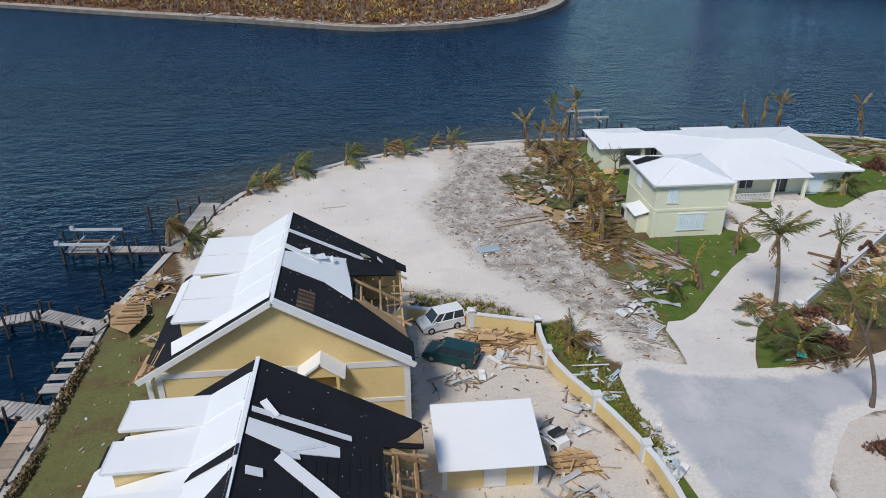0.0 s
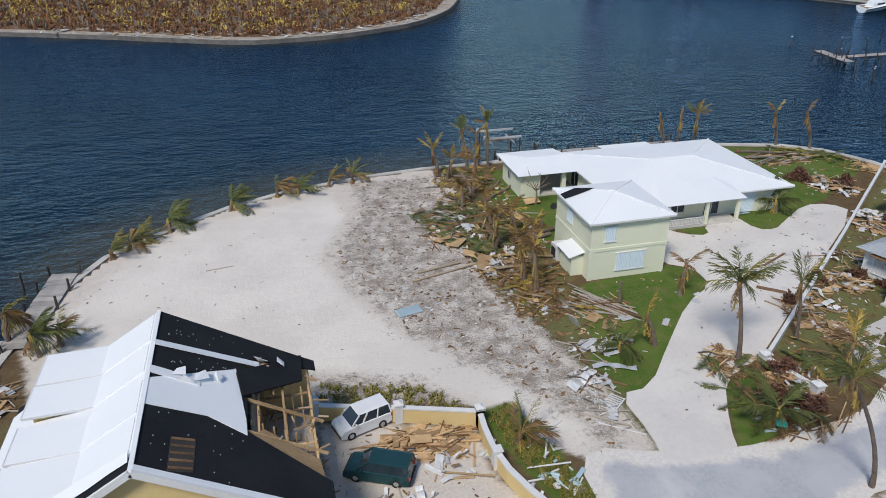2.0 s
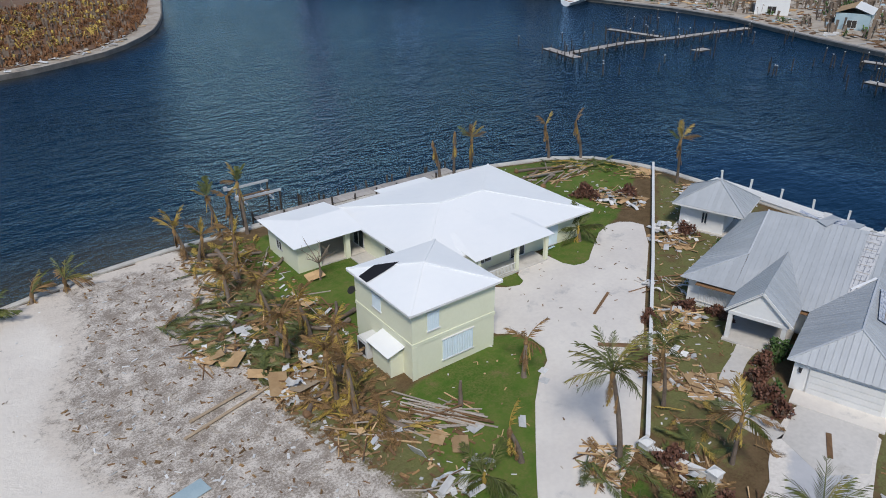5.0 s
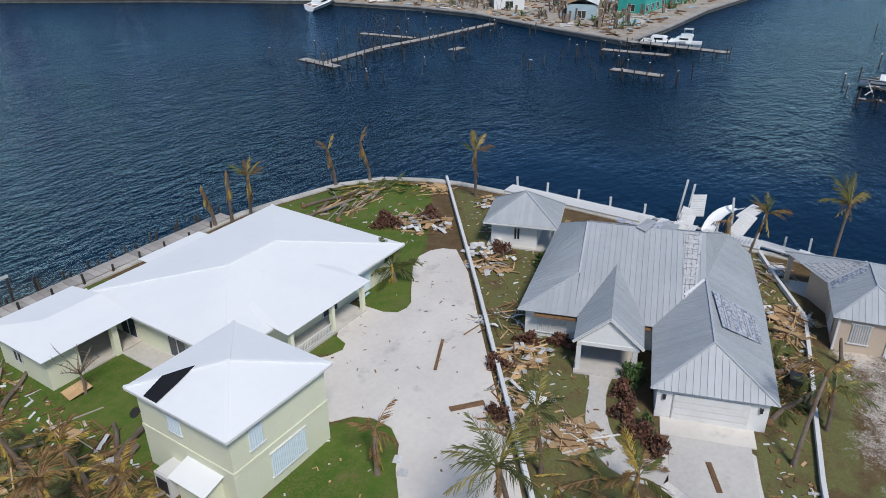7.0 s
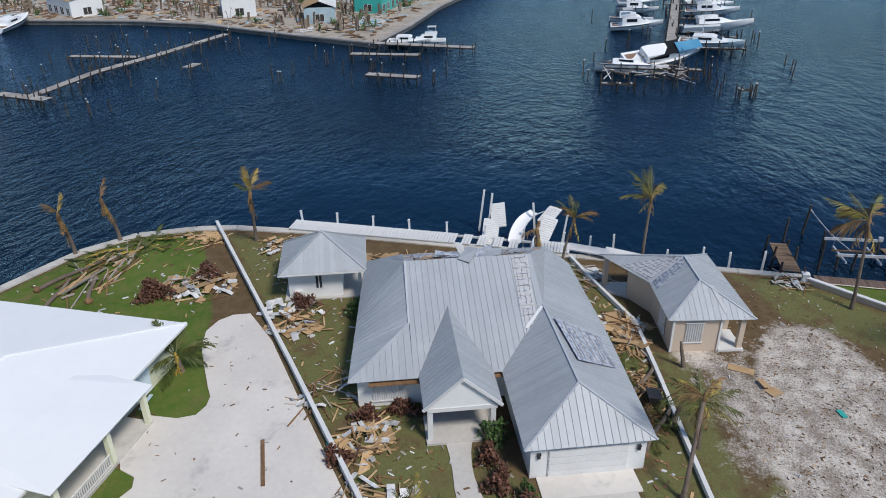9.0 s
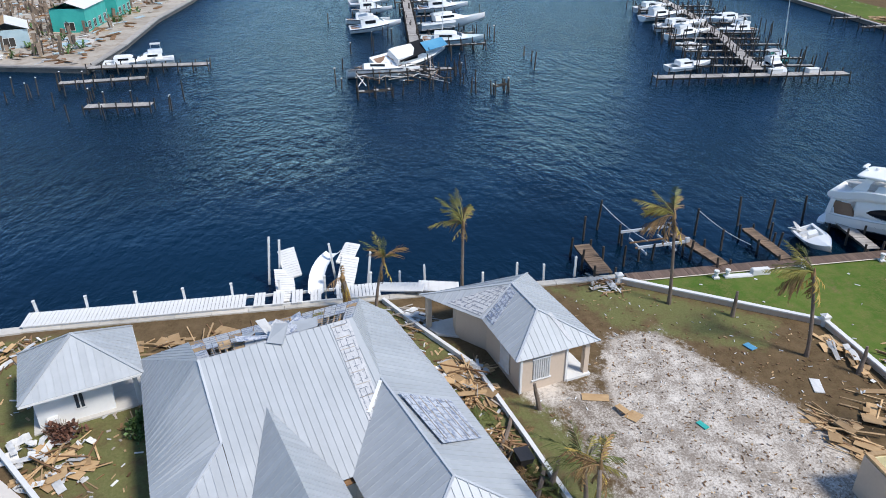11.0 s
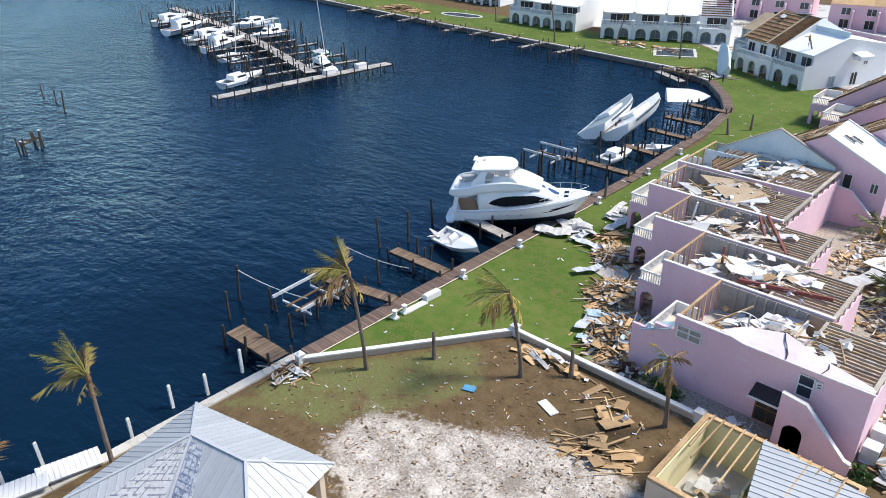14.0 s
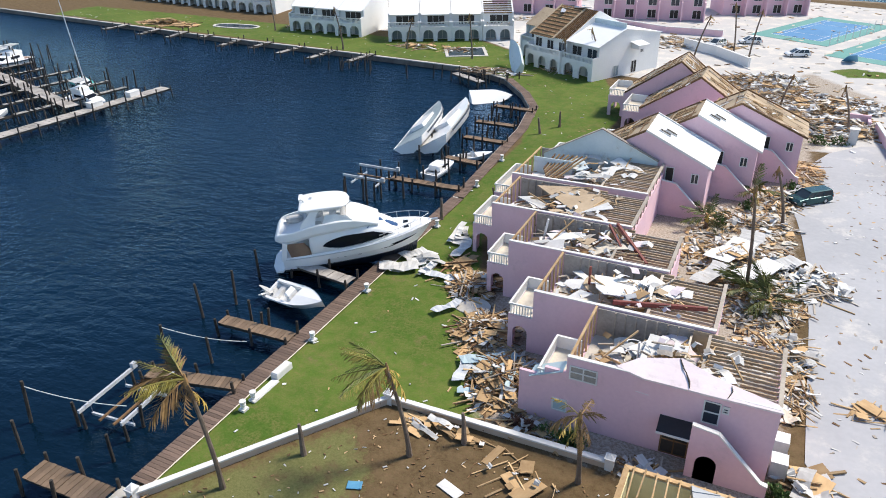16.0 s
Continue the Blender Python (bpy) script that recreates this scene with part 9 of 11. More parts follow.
for x, y, rz, L, D, H, m in ((226, 112, -3, 16, 8, 5.5, "turquoise"), (246, 110, -3, 12, 8, 6, "turquoise"), (206, 122, 20, 12, 8, 4, "blue_sheet"), (214, 150, 30, 18, 9, 5, "white_stucco"), (205, 196, 60, 16, 9, 4.5, "white_stucco"), (195, 232, 60, 18, 9, 4.5, "tan_stucco"), (172, 282, 55, 18, 9, 4.5, "white_stucco"), (150, 322, 60, 18, 9, 4.5, "pink_stucco")):
    hb = thing("waterfront_building", "storm-damaged waterfront building on the far shore", "building", (x, y, 0.1), rz, group="far waterfront")
    wall_ring(hb, [(-L / 2, -D / 2), (L / 2, -D / 2), (L / 2, D / 2), (-L / 2, D / 2)], 0, H, m)
    for i in range(int(L / 4)):
        for s in (-1, 1):
            opening(hb, (-L / 2 + 1 + i * 4, s * D / 2), (-L / 2 + 3 + i * 4, s * D / 2), 0.4, 2.4, (0, s), "inside_shade")
    opening(hb, (-L / 2, 1.2), (-L / 2, -1.2), 0.4, 2.4, (-1, 0), "inside_shade")
    panels(hb, [(-L / 2 - .4, -D / 2 - .4, H), (L / 2 + .4, -D / 2 - .4, H), (L / 2 + .4, 0, H + 1.6), (-L / 2 - .4, 0, H + 1.6)], 3, "bone_roof", 0)
    panels(hb, [(-L / 2 - .4, D / 2 + .4, H), (L / 2 + .4, D / 2 + .4, H), (L / 2 + .4, 0, H + 1.6), (-L / 2 - .4, 0, H + 1.6)], 3, "plywood", 0)
fp = thing("swimming_pool", "kidney-shaped pool on the far quay", "pool", (203, 108, 0.1), -5, kind="structure")
part("coping", ribbon(rounded([(-5, -3), (4, -4), (6, 2), (1, 3), (-5, 4)], 2), 1.2, 0, 0.25, True), "concrete", fp)
part("pool_water", Build().prism(rounded([(-5, -3), (4, -4), (6, 2), (1, 3), (-5, 4)], 2), 0, 0.12), "pool_paint", fp)

# ---- palms ----
def frond_mesh(name, material, L=2.9, droop=0.95, rise=0.6, leaf=0.58, hang=0.35, seed=1, count=28, keep=0.88, w=0.036):
    """One feather frond: an arching stalk with two rows of narrow blades; some blades are missing."""
    r = random.Random(seed)
    b = Build()
    pt = lambda s: Vector((L * s * (1 - 0.12 * s), 0, rise * s * L / 2.7 - droop * s * s * L / 2.7))
    b.tube([pt(s / 5) for s in range(6)], [0.045, 0.036, 0.03, 0.022, 0.015, 0.007], 4, cap=False)
    for i in range(count):
        s = 0.16 + 0.84 * i / (count - 1)
        p = pt(s)
        ln = leaf * (0.5 + 0.95 * math.sin(math.pi * min(1, s * 0.9 + 0.12)))
        for q in (-1, 1):
            if r.random() > keep:
                continue
            l = ln * r.uniform(0.7, 1.15)
            tip = p + Vector((l * 0.75, q * l * 0.6, -l * hang * r.uniform(0.4, 1.8)))
            mid = p.lerp(tip, 0.5) + Vector((0, 0, 0.03))
            e = Vector((w, 0, 0.008))
            b.add([p - e * 0.6, p + e * 0.6, mid + e, mid - e, tip], [(0, 1, 2, 3), (3, 2, 4)])
    return b.mesh(name, material)


FRONDS = {
    "green": [frond_mesh("frond", "frond_green", seed=1), frond_mesh("frond", "frond_green", L=2.5, droop=1.5, hang=0.6, seed=2), frond_mesh("frond", "frond_green", L=2.9, droop=0.9, hang=0.5, seed=3)],
    "thin": [frond_mesh("frond", "frond_green", L=2.9, droop=0.5, rise=0.35, hang=0.35, seed=31, keep=0.8, w=0.028, leaf=0.52, count=26), frond_mesh("frond", "frond_olive", L=2.7, droop=0.8, hang=0.5, seed=32, keep=0.7, w=0.028, leaf=0.5, count=26), frond_mesh("frond", "frond_green", L=2.5, droop=1.2, hang=0.7, seed=33, keep=0.7, w=0.028, leaf=0.48, count=24)],
    "yellow": [frond_mesh("frond", "frond_yellow", seed=4, keep=0.75), frond_mesh("frond", "frond_green", seed=5, L=2.4), frond_mesh("frond", "frond_dead", L=2.2, droop=2.0, hang=0.9, seed=6, keep=0.7)],
    "windy": [frond_mesh("frond", "frond_green", L=2.5, seed=21, keep=0.7, w=0.02, leaf=0.42), frond_mesh("frond", "frond_olive", L=2.8, droop=0.5, seed=22, keep=0.6, w=0.02, leaf=0.42), frond_mesh("frond", "frond_olive", L=2.2, droop=1.3, hang=0.6, seed=23, keep=0.6, w=0.02, leaf=0.42), frond_mesh("frond", "frond_dead", L=1.9, droop=1.8, hang=0.9, seed=24, keep=0.7)],
    "dead": [frond_mesh("frond", "frond_dead", L=2.2, droop=1.0, hang=0.8, seed=7, keep=0.55, leaf=0.4), frond_mesh("frond", "frond_yellow", L=2.3, droop=0.8, hang=0.6, seed=8, keep=0.5, leaf=0.36), frond_mesh("frond", "frond_dead", L=1.9, droop=1.6, hang=1.0, seed=9, keep=0.5, leaf=0.4)],
    "beard": [frond_mesh("frond", "frond_dead", L=1.9, droop=0.2, rise=0.1, hang=0.3, seed=10, keep=0.8, leaf=0.32), frond_mesh("frond", "frond_yellow", L=1.7, droop=0.2, rise=0.1, hang=0.3, seed=12, keep=0.7, leaf=0.3), frond_mesh("frond", "frond_dead", L=1.5, droop=0.3, rise=0.1, hang=0.3, seed=13, keep=0.8, leaf=0.34)],
    "flat": [frond_mesh("frond", "frond_green", L=3.0, droop=0.25, rise=0.15, hang=0.1, seed=14, leaf=0.55), frond_mesh("frond", "frond_dead", L=2.8, droop=0.3, rise=0.15, hang=0.1, seed=15, leaf=0.5, keep=0.75), frond_mesh("frond", "frond_yellow", L=2.6, droop=0.3, rise=0.2, hang=0.1, seed=16, leaf=0.45, keep=0.7)],
}


def palm(x, y, h, kind, n, lean=(0, 0), label="", wind=None, r0=0.16, scale=1.0, skirt=0, up=(-10, 55), beard=0, beard_len=1.6):
    """A palm: curved tapering trunk with ring scars, crown shaft, and fronds; wind turns the fronds one way (degrees); beard is dead fronds hanging along the trunk."""
    p = thing("palm_tree", label or {"green": "tall green coconut palm with drooping fronds", "thin": "tall coconut palm with sparse storm-thinned fronds", "yellow": "storm-battered palm with yellowed fronds", "windy": "wind-blown palm with olive-green fronds by the canal", "dead": "dead palm with brown hanging fronds"}[kind], "palm tree", (x, y, 0), group="palms")
    path = [Vector((lean[0] * (s / 8) ** 1.6, lean[1] * (s / 8) ** 1.6, h * s / 8 - 0.1 * (s == 0))) for s in range(9)]
    part("trunk", Build().tube(path, [r0 * (1.35 if s == 0 else 1.0 - 0.35 * s / 8 + (0.03 if s % 2 else 0)) for s in range(9)], 8), "trunk", p)
    top = path[-1]
    part("crown_shaft", Build().tube([top - Vector((0, 0, 0.5)), top, top + Vector((0, 0, 0.45))], [r0 * 0.7, r0 * 1.05, 0.05], 7), "frond_dead" if kind != "green" else "frond_yellow", p)
    for i in range(n):
        az = (i * 137.5 + rnd(-18, 18)) if wind is None else wind + rnd(-75, 75)
        el = rnd(*up)
        sc = scale * rnd(0.75, 1.15)
        m = pose(top.x, top.y, top.z + 0.1, 0, 0, az) @ pose(0, 0, 0, rnd(-25, 25), -el, 0) @ Matrix.Diagonal((sc, sc, sc, 1))
        part("frond", random.choice(FRONDS[kind]), None, p, m=m)
    for i in range(skirt):
        sc = scale * rnd(0.5, 0.85)
        m = pose(top.x, top.y, top.z - rnd(0, 0.8), 0, 0, rnd(0, 360)) @ pose(0, 0, 0, rnd(-25, 25), rnd(40, 75), 0) @ Matrix.Diagonal((sc, sc, sc, 1))
        part("dead_frond", random.choice(FRONDS["dead"]), None, p, m=m)
    straw = {}
    for i in range(beard):
        z = top.z - rnd(-0.1, min(beard_len, h * 0.6))
        f = max(0.0, z / max(h, 0.1)) ** 1.6
        sc = rnd(0.6, 1.0) * min(1.0, 0.4 + z / 2.4)
        m = pose(lean[0] * f, lean[1] * f, z, 0, 0, i * 137.5 + rnd(-20, 20)) @ pose(r0 * 0.7, 0, 0, rnd(-30, 30), rnd(72, 86), 0) @ Matrix.Diagonal((sc, sc, sc, 1))
        me = random.choice(FRONDS["beard"])
        straw.setdefault(me.materials[0].name, Build()).add([v.co for v in me.vertices], [tuple(q.vertices) for q in me.polygons], m)
    for k, b in straw.items():
        tagged(part("hanging_straw", b, k, p), kind="stuff")
    return p


WIND = 42
palm(79.4, 51.6, 3.2, "dead", 2, (0.2, 0.3), "broken palm with a long brown beard of dead fronds", r0=0.24, beard=18, beard_len=2.6)
palm(79.0, 49.3, 4.9, "windy", 9, (-0.1, -0.8), wind=None, up=(20, 75), skirt=1, beard=3, r0=0.14)
palm(78.2, 42.1, 7.5, "windy", 12, (0.6, -0.2), wind=WIND, up=(0, 65), skirt=3, scale=1.25)
palm(75.9, 24.5, 7.9, "windy", 12, (0.85, 0.25), wind=WIND, skirt=4, scale=1.4, up=(-20, 45))
palm(67.0, 17.5, 6.6, "windy", 12, (1.1, 0.3), wind=WIND, skirt=6, scale=1.4, up=(-30, 40))
palm(56.8, 15.3, 5.6, "dead", 6, (0.1, 0.8), skirt=3, up=(-20, 60), beard=5)
palm(34.6, 51.9, 6.8, "thin", 17, (-0.6, 0.9), scale=1.3, skirt=3, up=(-15, 70), r0=0.2, beard=3)
palm(41.3, 53.6, 5.0, "thin", 8, (-0.5, 0.4), skirt=3, scale=1.05, up=(25, 80), beard=4)
palm(34.8, 38.2, 8.8, "thin", 12, (-3.8, 0.2), scale=1.05, skirt=3, up=(-10, 80), beard=3)
palm(50.8, 40.3, 6.4, "dead", 8, (1.6, -0.4), skirt=4, wind=WIND, beard=4)
palm(55.6, 39.0, 3.0, "thin", 12, (0.4, 0.2), scale=1.1, skirt=5)
palm(40.3, 47.3, 3.6, "yellow", 9, (0.2, 0.1), skirt=3, up=(10, 75), beard=4)
for x, y, h, n, lean in ((55.6, 100.4, 5.0, 0, (-1.5, -0.6)), (57.2, 99.5, 5.6, 0, (0.3, 0.2)), (59.2, 98.6, 5.2, 6, (-0.6, -1.0)), (71.8, 97.0, 5.0, 2, (-1.6, -0.6)), (75.4, 94.4, 5.6, 1, (-2.4, -0.8)), (78.3, 80.6, 6.2, 5, (-2.2, -1.2)), (21.6, 97.6, 3.4, 5, (-0.8, 0)), (26.0, 99.8, 5.0, 5, (-0.8, 0)), (27.5, 99.9, 4.4, 3, (-0.2, 0)), (28.9, 99.6, 5.8, 5, (-0.3, 0.2)), (22.4, 96.4, 2.4, 5, (0.6, 0))):
    palm(x, y, h, "dead" if n < 5 else "yellow", n, lean, "stripped palm trunk with a shaggy dead crown" if n < 5 else "battered palm with a few yellow fronds", r0=0.19, beard=10 if n < 5 else 7, up=(40, 85), scale=0.95, beard_len=2.4)
for x, y, h, n, s in ((24.0, 90.1, 4.4, 5, 14), (23.4, 81.0, 3.6, 8, 12), (22.1, 75.3, 4.4, 10, 16), (25.0, 77.0, 3.2, 6, 12), (22.7, 68.4, 4.6, 10, 18), (22.9, 66.0, 4.2, 9, 16), (24.6, 71.4, 3.8, 7, 12), (35.7, 62.4, 2.8, 4, 9), (29.4, 55.7, 2.6, 1, 5), (21.8, 87.0, 2.2, 8, 8)):
    palm(x, y, h, "dead", n, (rnd(-1.0, 0.6), rnd(-0.8, 0.8)), "broken palm with a mop of brown straw fronds", r0=0.2, skirt=3, beard=s, up=(15, 82), beard_len=2.8, scale=1.05)
for x, y, h, n in ((-22.4, 69.6, 2.4, 12), (-19.4, 66.9, 2.0, 13), (-18.0, 68.0, 1.2, 10), (-16.2, 83.6, 0.8, 12), (-15.0, 85.0, 0.6, 10), (-13.6, 86.4, 0.7, 10), (-11.0, 88.6, 1.2, 11), (-4.7, 93.0, 1.0, 11), (0.8, 95.9, 1.1, 10), (3.0, 96.4, 0.6, 7), (7.2, 97.6, 0.7, 8), (10.4, 98.6, 1.0, 8), (56.4, 76.4, 1.4, 14), (14.5, 47.6, 0.9, 12), (33.2, 45.2, 1.0, 14), (26.5, 56.0, 0.6, 8), (49.4, -10.2, 0.9, 14), (47.6, -9.0, 0.8, 12), (54.6, -23.5, 1.0, 8), (50.6, -33.0, 1.0, 7)):
    palm(x, y, h, "green" if n % 2 or x > 20 else "windy", n, (rnd(-0.4, 0.4), rnd(-0.4, 0.4)), "low ragged palm clump with wind-torn fronds", r0=0.2, skirt=6, up=(-15, 55), scale=1.2, wind=None if x > 20 else 20)
stump_mesh = Build().tube([(0, 0, -0.1), (0.05, 0.02, 0.8), (0.12, 0.0, 1.6), (0.16, 0.05, 2.3)], [0.22, 0.16, 0.14, 0.1], 8).mesh("palm_stump", "trunk")
for x, y in ((73.1, 20.2), (64.3, 15.1), (64.5, 39.2), (29.7, 62.6), (57.5, 40.5), (14.9, 49.0), (77.8, -48.9), (79.4, -45.0), (76, -20), (80, -14.5)):
    tagged(part("palm_stump", stump_mesh, None, m=pose(x, y, 0, rnd(-10, 10), rnd(-10, 10), rnd(0, 360))), "snapped palm stump standing in the ground", "stump", "palm stumps")
for x, y, h, l in ((49.8, -11.6, 9.5, (0.8, 0.2)), (86.0, -78.4, 6, (0.3, 0)), (79.0, -77.0, 8, (2.5, -1)), (60.2, -107.0, 9, (1, 0)), (50, -70.5, 5, (-1, 0.5)), (134, -80.5, 8, (1.5, 0)), (106, -83.0, 8, (0.6, 0)), (122, -86.0, 6, (-1.5, 0)), (160, -92, 7, (0.5, 0)), (66, -92, 9, (-2, 0)), (57, -101, 9, (-1, 0.4)), (41, -62, 6, (1.5, 0)), (47.6, -27.0, 5.5, (1.4, -1.0))):
    palm(x, y, h, "dead", 2, l, "bare palm trunk stripped by the storm", r0=0.17, skirt=2, up=(-60, 20), scale=0.6)


def frond_drift(outline, n, label, seed, mix=(0, 0, 1, 1, 2), turn=None):
    """A thick drift of fallen palm fronds lying flat over one another; too many to count."""
    r = random.Random(seed)
    d = thing("frond_drift", label, "palm litter")
    x0, x1 = min(p[0] for p in outline), max(p[0] for p in outline)
    y0, y1 = min(p[1] for p in outline), max(p[1] for p in outline)
    by = {}
    while n > 0:
        x, y = r.uniform(x0, x1), r.uniform(y0, y1)
        if inside_distance(np.array([x]), np.array([y]), outline)[0] > 0:
            continue
        me = FRONDS["flat"][r.choice(mix)]
        sc = r.uniform(0.7, 1.15)
        a = r.uniform(0, 360) if turn is None else turn + r.gauss(0, 40)
        m = pose(x, y, r.uniform(0.05, 0.55), r.uniform(-25, 25), r.uniform(-4, 9), a) @ Matrix.Diagonal((sc, sc, sc, 1))
        by.setdefault(me.materials[0].name, Build()).add([v.co for v in me.vertices], [tuple(q.vertices) for q in me.polygons], m)
        n -= 1
    for k, b in by.items():
        tagged(part("frond_litter", b, k, d), kind="stuff")


frond_drift([(14.5, 86), (17, 78), (20, 73), (23, 73), (24.5, 80), (22, 86), (18, 88)], 210, "thick drift of green and brown palm fronds", 61, turn=-20, mix=(0, 0, 0, 1))
frond_drift([(20, 96.5), (26, 98.5), (29, 98), (28, 92), (24, 88), (21, 89)], 90, "fallen palm fronds and straw by the seawall", 62, mix=(1, 1, 2, 0))
frond_drift([(20, 73), (22, 64), (25, 62), (25.5, 70), (24.5, 76)], 120, "brown palm straw round broken palms", 63, mix=(1, 1, 2))
frond_drift([(24, 86), (26, 84), (26.5, 76), (25, 72), (23.5, 80)], 46, "fallen fronds along the white house", 64, mix=(1, 0, 2))
frond_drift([(32, 54), (36, 52), (39, 49), (37, 44), (33, 43), (31.5, 47)], 70, "palm fronds piled at the wall's end", 65, mix=(0, 1, 1))
frond_drift([(40, 52), (44, 54), (46, 50), (42, 46), (39, 47)], 22, "palm fronds lying on the dull lawn", 66, mix=(0, 1, 2))
frond_drift([(56, 43), (60, 44.5), (66, 44), (64, 41.6), (57, 40.6)], 34, "green and brown fronds between wall and house", 67, mix=(0, 0, 1))
frond_drift([(70, 96), (76, 93), (79, 88), (77, 87), (72, 91), (68, 94)], 40, "green fronds on the corner of the lawn", 68, mix=(0, 0, 2))


def bare_tree(x, y, h):
    t = thing("bare_tree", "small leafless tree with forked grey branches", "tree", (x, y, 0))
    part("trunk", Build().tube([(0, 0, -0.1), (0.1, 0, h * 0.25), (0.05, 0.1, h * 0.45)], [0.14, 0.1, 0.08], 6), "twig", t)
    for i in range(9):
        a = i * 2.4
        l = h * rnd(0.4, 0.6)
        e = Vector((math.cos(a) * l * 0.8, math.sin(a) * l * 0.8, h * 0.45 + l * rnd(0.5, 0.9)))
        s = Vector((0.05, 0.1, h * 0.42))
        b = Build().tube([s, s.lerp(e, 0.5) + Vector((0, 0, 0.1)), e], [0.06, 0.04, 0.015], 5)
        for k in range(3):
            q = s.lerp(e, 0.45 + 0.2 * k)
            b.tube([q, q + Vector((rnd(-0.5, 0.5), rnd(-0.5, 0.5), rnd(0.3, 0.7)))], [0.03, 0.01], 4)
        part("branch", b, "twig", t)


bare_tree(30.4, 85.6, 4.2)


def shrub(x, y, rx, ry, h, material, label, n=260, seed=1):
    """A hedge or bush: many small leaf blades on an uneven mound, over twigs."""
    r = random.Random(seed)
    t = thing("shrub", label, "shrub", (x, y, 0), group="shrubs")
    b = Build()
    for i in range(n):
        a, q, zz = r.uniform(0, math.tau), math.sqrt(r.random()), r.random()
        rr = (1 - 0.45 * zz) * (0.8 + 0.3 * math.sin(3 * a + seed))
        p = Vector((rx * q * rr * math.cos(a), ry * q * rr * math.sin(a), h * zz * (0.75 + 0.3 * math.sin(2 * a + seed))))
        l = r.uniform(0.16, 0.34)
        d = Vector((r.uniform(-1, 1), r.uniform(-1, 1), r.uniform(-0.2, 1))).normalized() * l
        s = d.cross(Vector((r.uniform(-1, 1), r.uniform(-1, 1), 0.3))).normalized() * l * 0.4
        b.add([p, p + d * 0.5 + s, p + d, p + d * 0.5 - s], [(0, 1, 2, 3)])
    part("leaves", b, material, t)
    tw = Build()
    for i in range(14):
        a = r.uniform(0, math.tau)
        tw.tube([(0.3 * rx * math.cos(a), 0.3 * ry * math.sin(a), -0.05), (0.75 * rx * math.cos(a), 0.75 * ry * math.sin(a), h * r.uniform(0.5, 1.0))], [0.04, 0.015], 4)
    part("twig_mass", tw, "twig", t)


for i, (x, y, rx, ry, h, m, lab) in enumerate(((51.7, 52.2, 1.1, 0.9, 1.2, "hedge_red", "dark red-brown scorched hedge by the path"), (49.6, 51.2, 1.5, 1.1, 1.3, "hedge_red", "dark red-brown scorched hedge by the path"), (47.8, 49.6, 1.2, 1.4, 1.3, "hedge_red", "dark red-brown scorched hedge by the path"), (53.5, 52.1, 1.3, 1.2, 1.7, "hedge_green", "rounded green bush by the porch"), (47.4, 48.0, 1.0, 0.8, 1.1, "hedge_red", "dark red-brown scorched hedge by the path"), (48.9, 49.4, 0.7, 0.7, 1.3, "hedge_green", "small green bush at the garage corner"), (55.2, 58.6, 0.9, 2.0, 0.8, "hedge_red", "scorched hedge under the window"), (54.0, 61.0, 0.9, 1.6, 0.8, "hedge_red", "scorched hedge under the window"),
        (66.8, 66.0, 1.8, 0.9, 1.3, "hedge_green", "clipped green hedge by the pavilion"), (68.4, 63.4, 1.2, 1.6, 1.2, "hedge_red", "scorched hedge by the pavilion"), (67.0, 70.8, 1.0, 1.6, 1.2, "hedge_red", "scorched hedge by the pavilion"), (66.0, 84.6, 2.0, 2.4, 1.4, "hedge_red", "uprooted brown shrub on the lawn"), (70.2, 81.6, 1.6, 2.0, 1.2, "hedge_red", "uprooted brown shrub on the lawn"), (36.8, 49.6, 1.4, 1.8, 1.3, "hedge_red", "brown storm-burnt bush by the wall end"), (36.2, 45.6, 1.3, 1.3, 1.2, "hedge_red", "brown storm-burnt bush by the drive"), (34.6, 47.0, 1.4, 1.4, 1.2, "hedge_red", "brown storm-burnt bush by the drive"), (44.6, 58.6, 0.9, 1.2, 1.0, "hedge_red", "brown shrub against the white wall"), (49.8, 61.6, 0.9, 1.4, 1.0, "hedge_red", "brown shrub against the white wall"), (33.0, 33.6, 1.6, 1.4, 1.2, "hedge_red", "brown burnt bush at the road corner"),
        (58.6, 12.3, 2.4, 0.5, 1.0, "hedge_green", "thin scraggly shrubs along the pink wall"), (61.4, 12.2, 1.2, 0.4, 0.8, "hedge_red", "thin scraggly shrubs along the pink wall"), (46.0, 11.8, 0.8, 0.9, 0.8, "hedge_green", "green weeds beside the stair"), (-24.0, 46.0, 0.5, 7.0, 0.5, "weed_brown", "brown weeds along the west seawall"), (-23.6, 36.0, 0.5, 5.0, 0.5, "weed_brown", "brown weeds along the west seawall"), (48.4, -61.0, 5.0, 1.0, 1.4, "hedge_green", "dark hedge at the end of the car park"), (80, -83, 3, 1, 1.4, "twig", "leafless brown hedge beside the white house"))):
    shrub(x, y, rx, ry, h, m, lab, n=int(320 + 220 * rx * ry), seed=i + 1)

# ---- storm wreckage ----
def plank_mesh(m):
    return Build().box(-0.5, 0.5, -0.5, 0.5, 0, 1).mesh("plank", m)


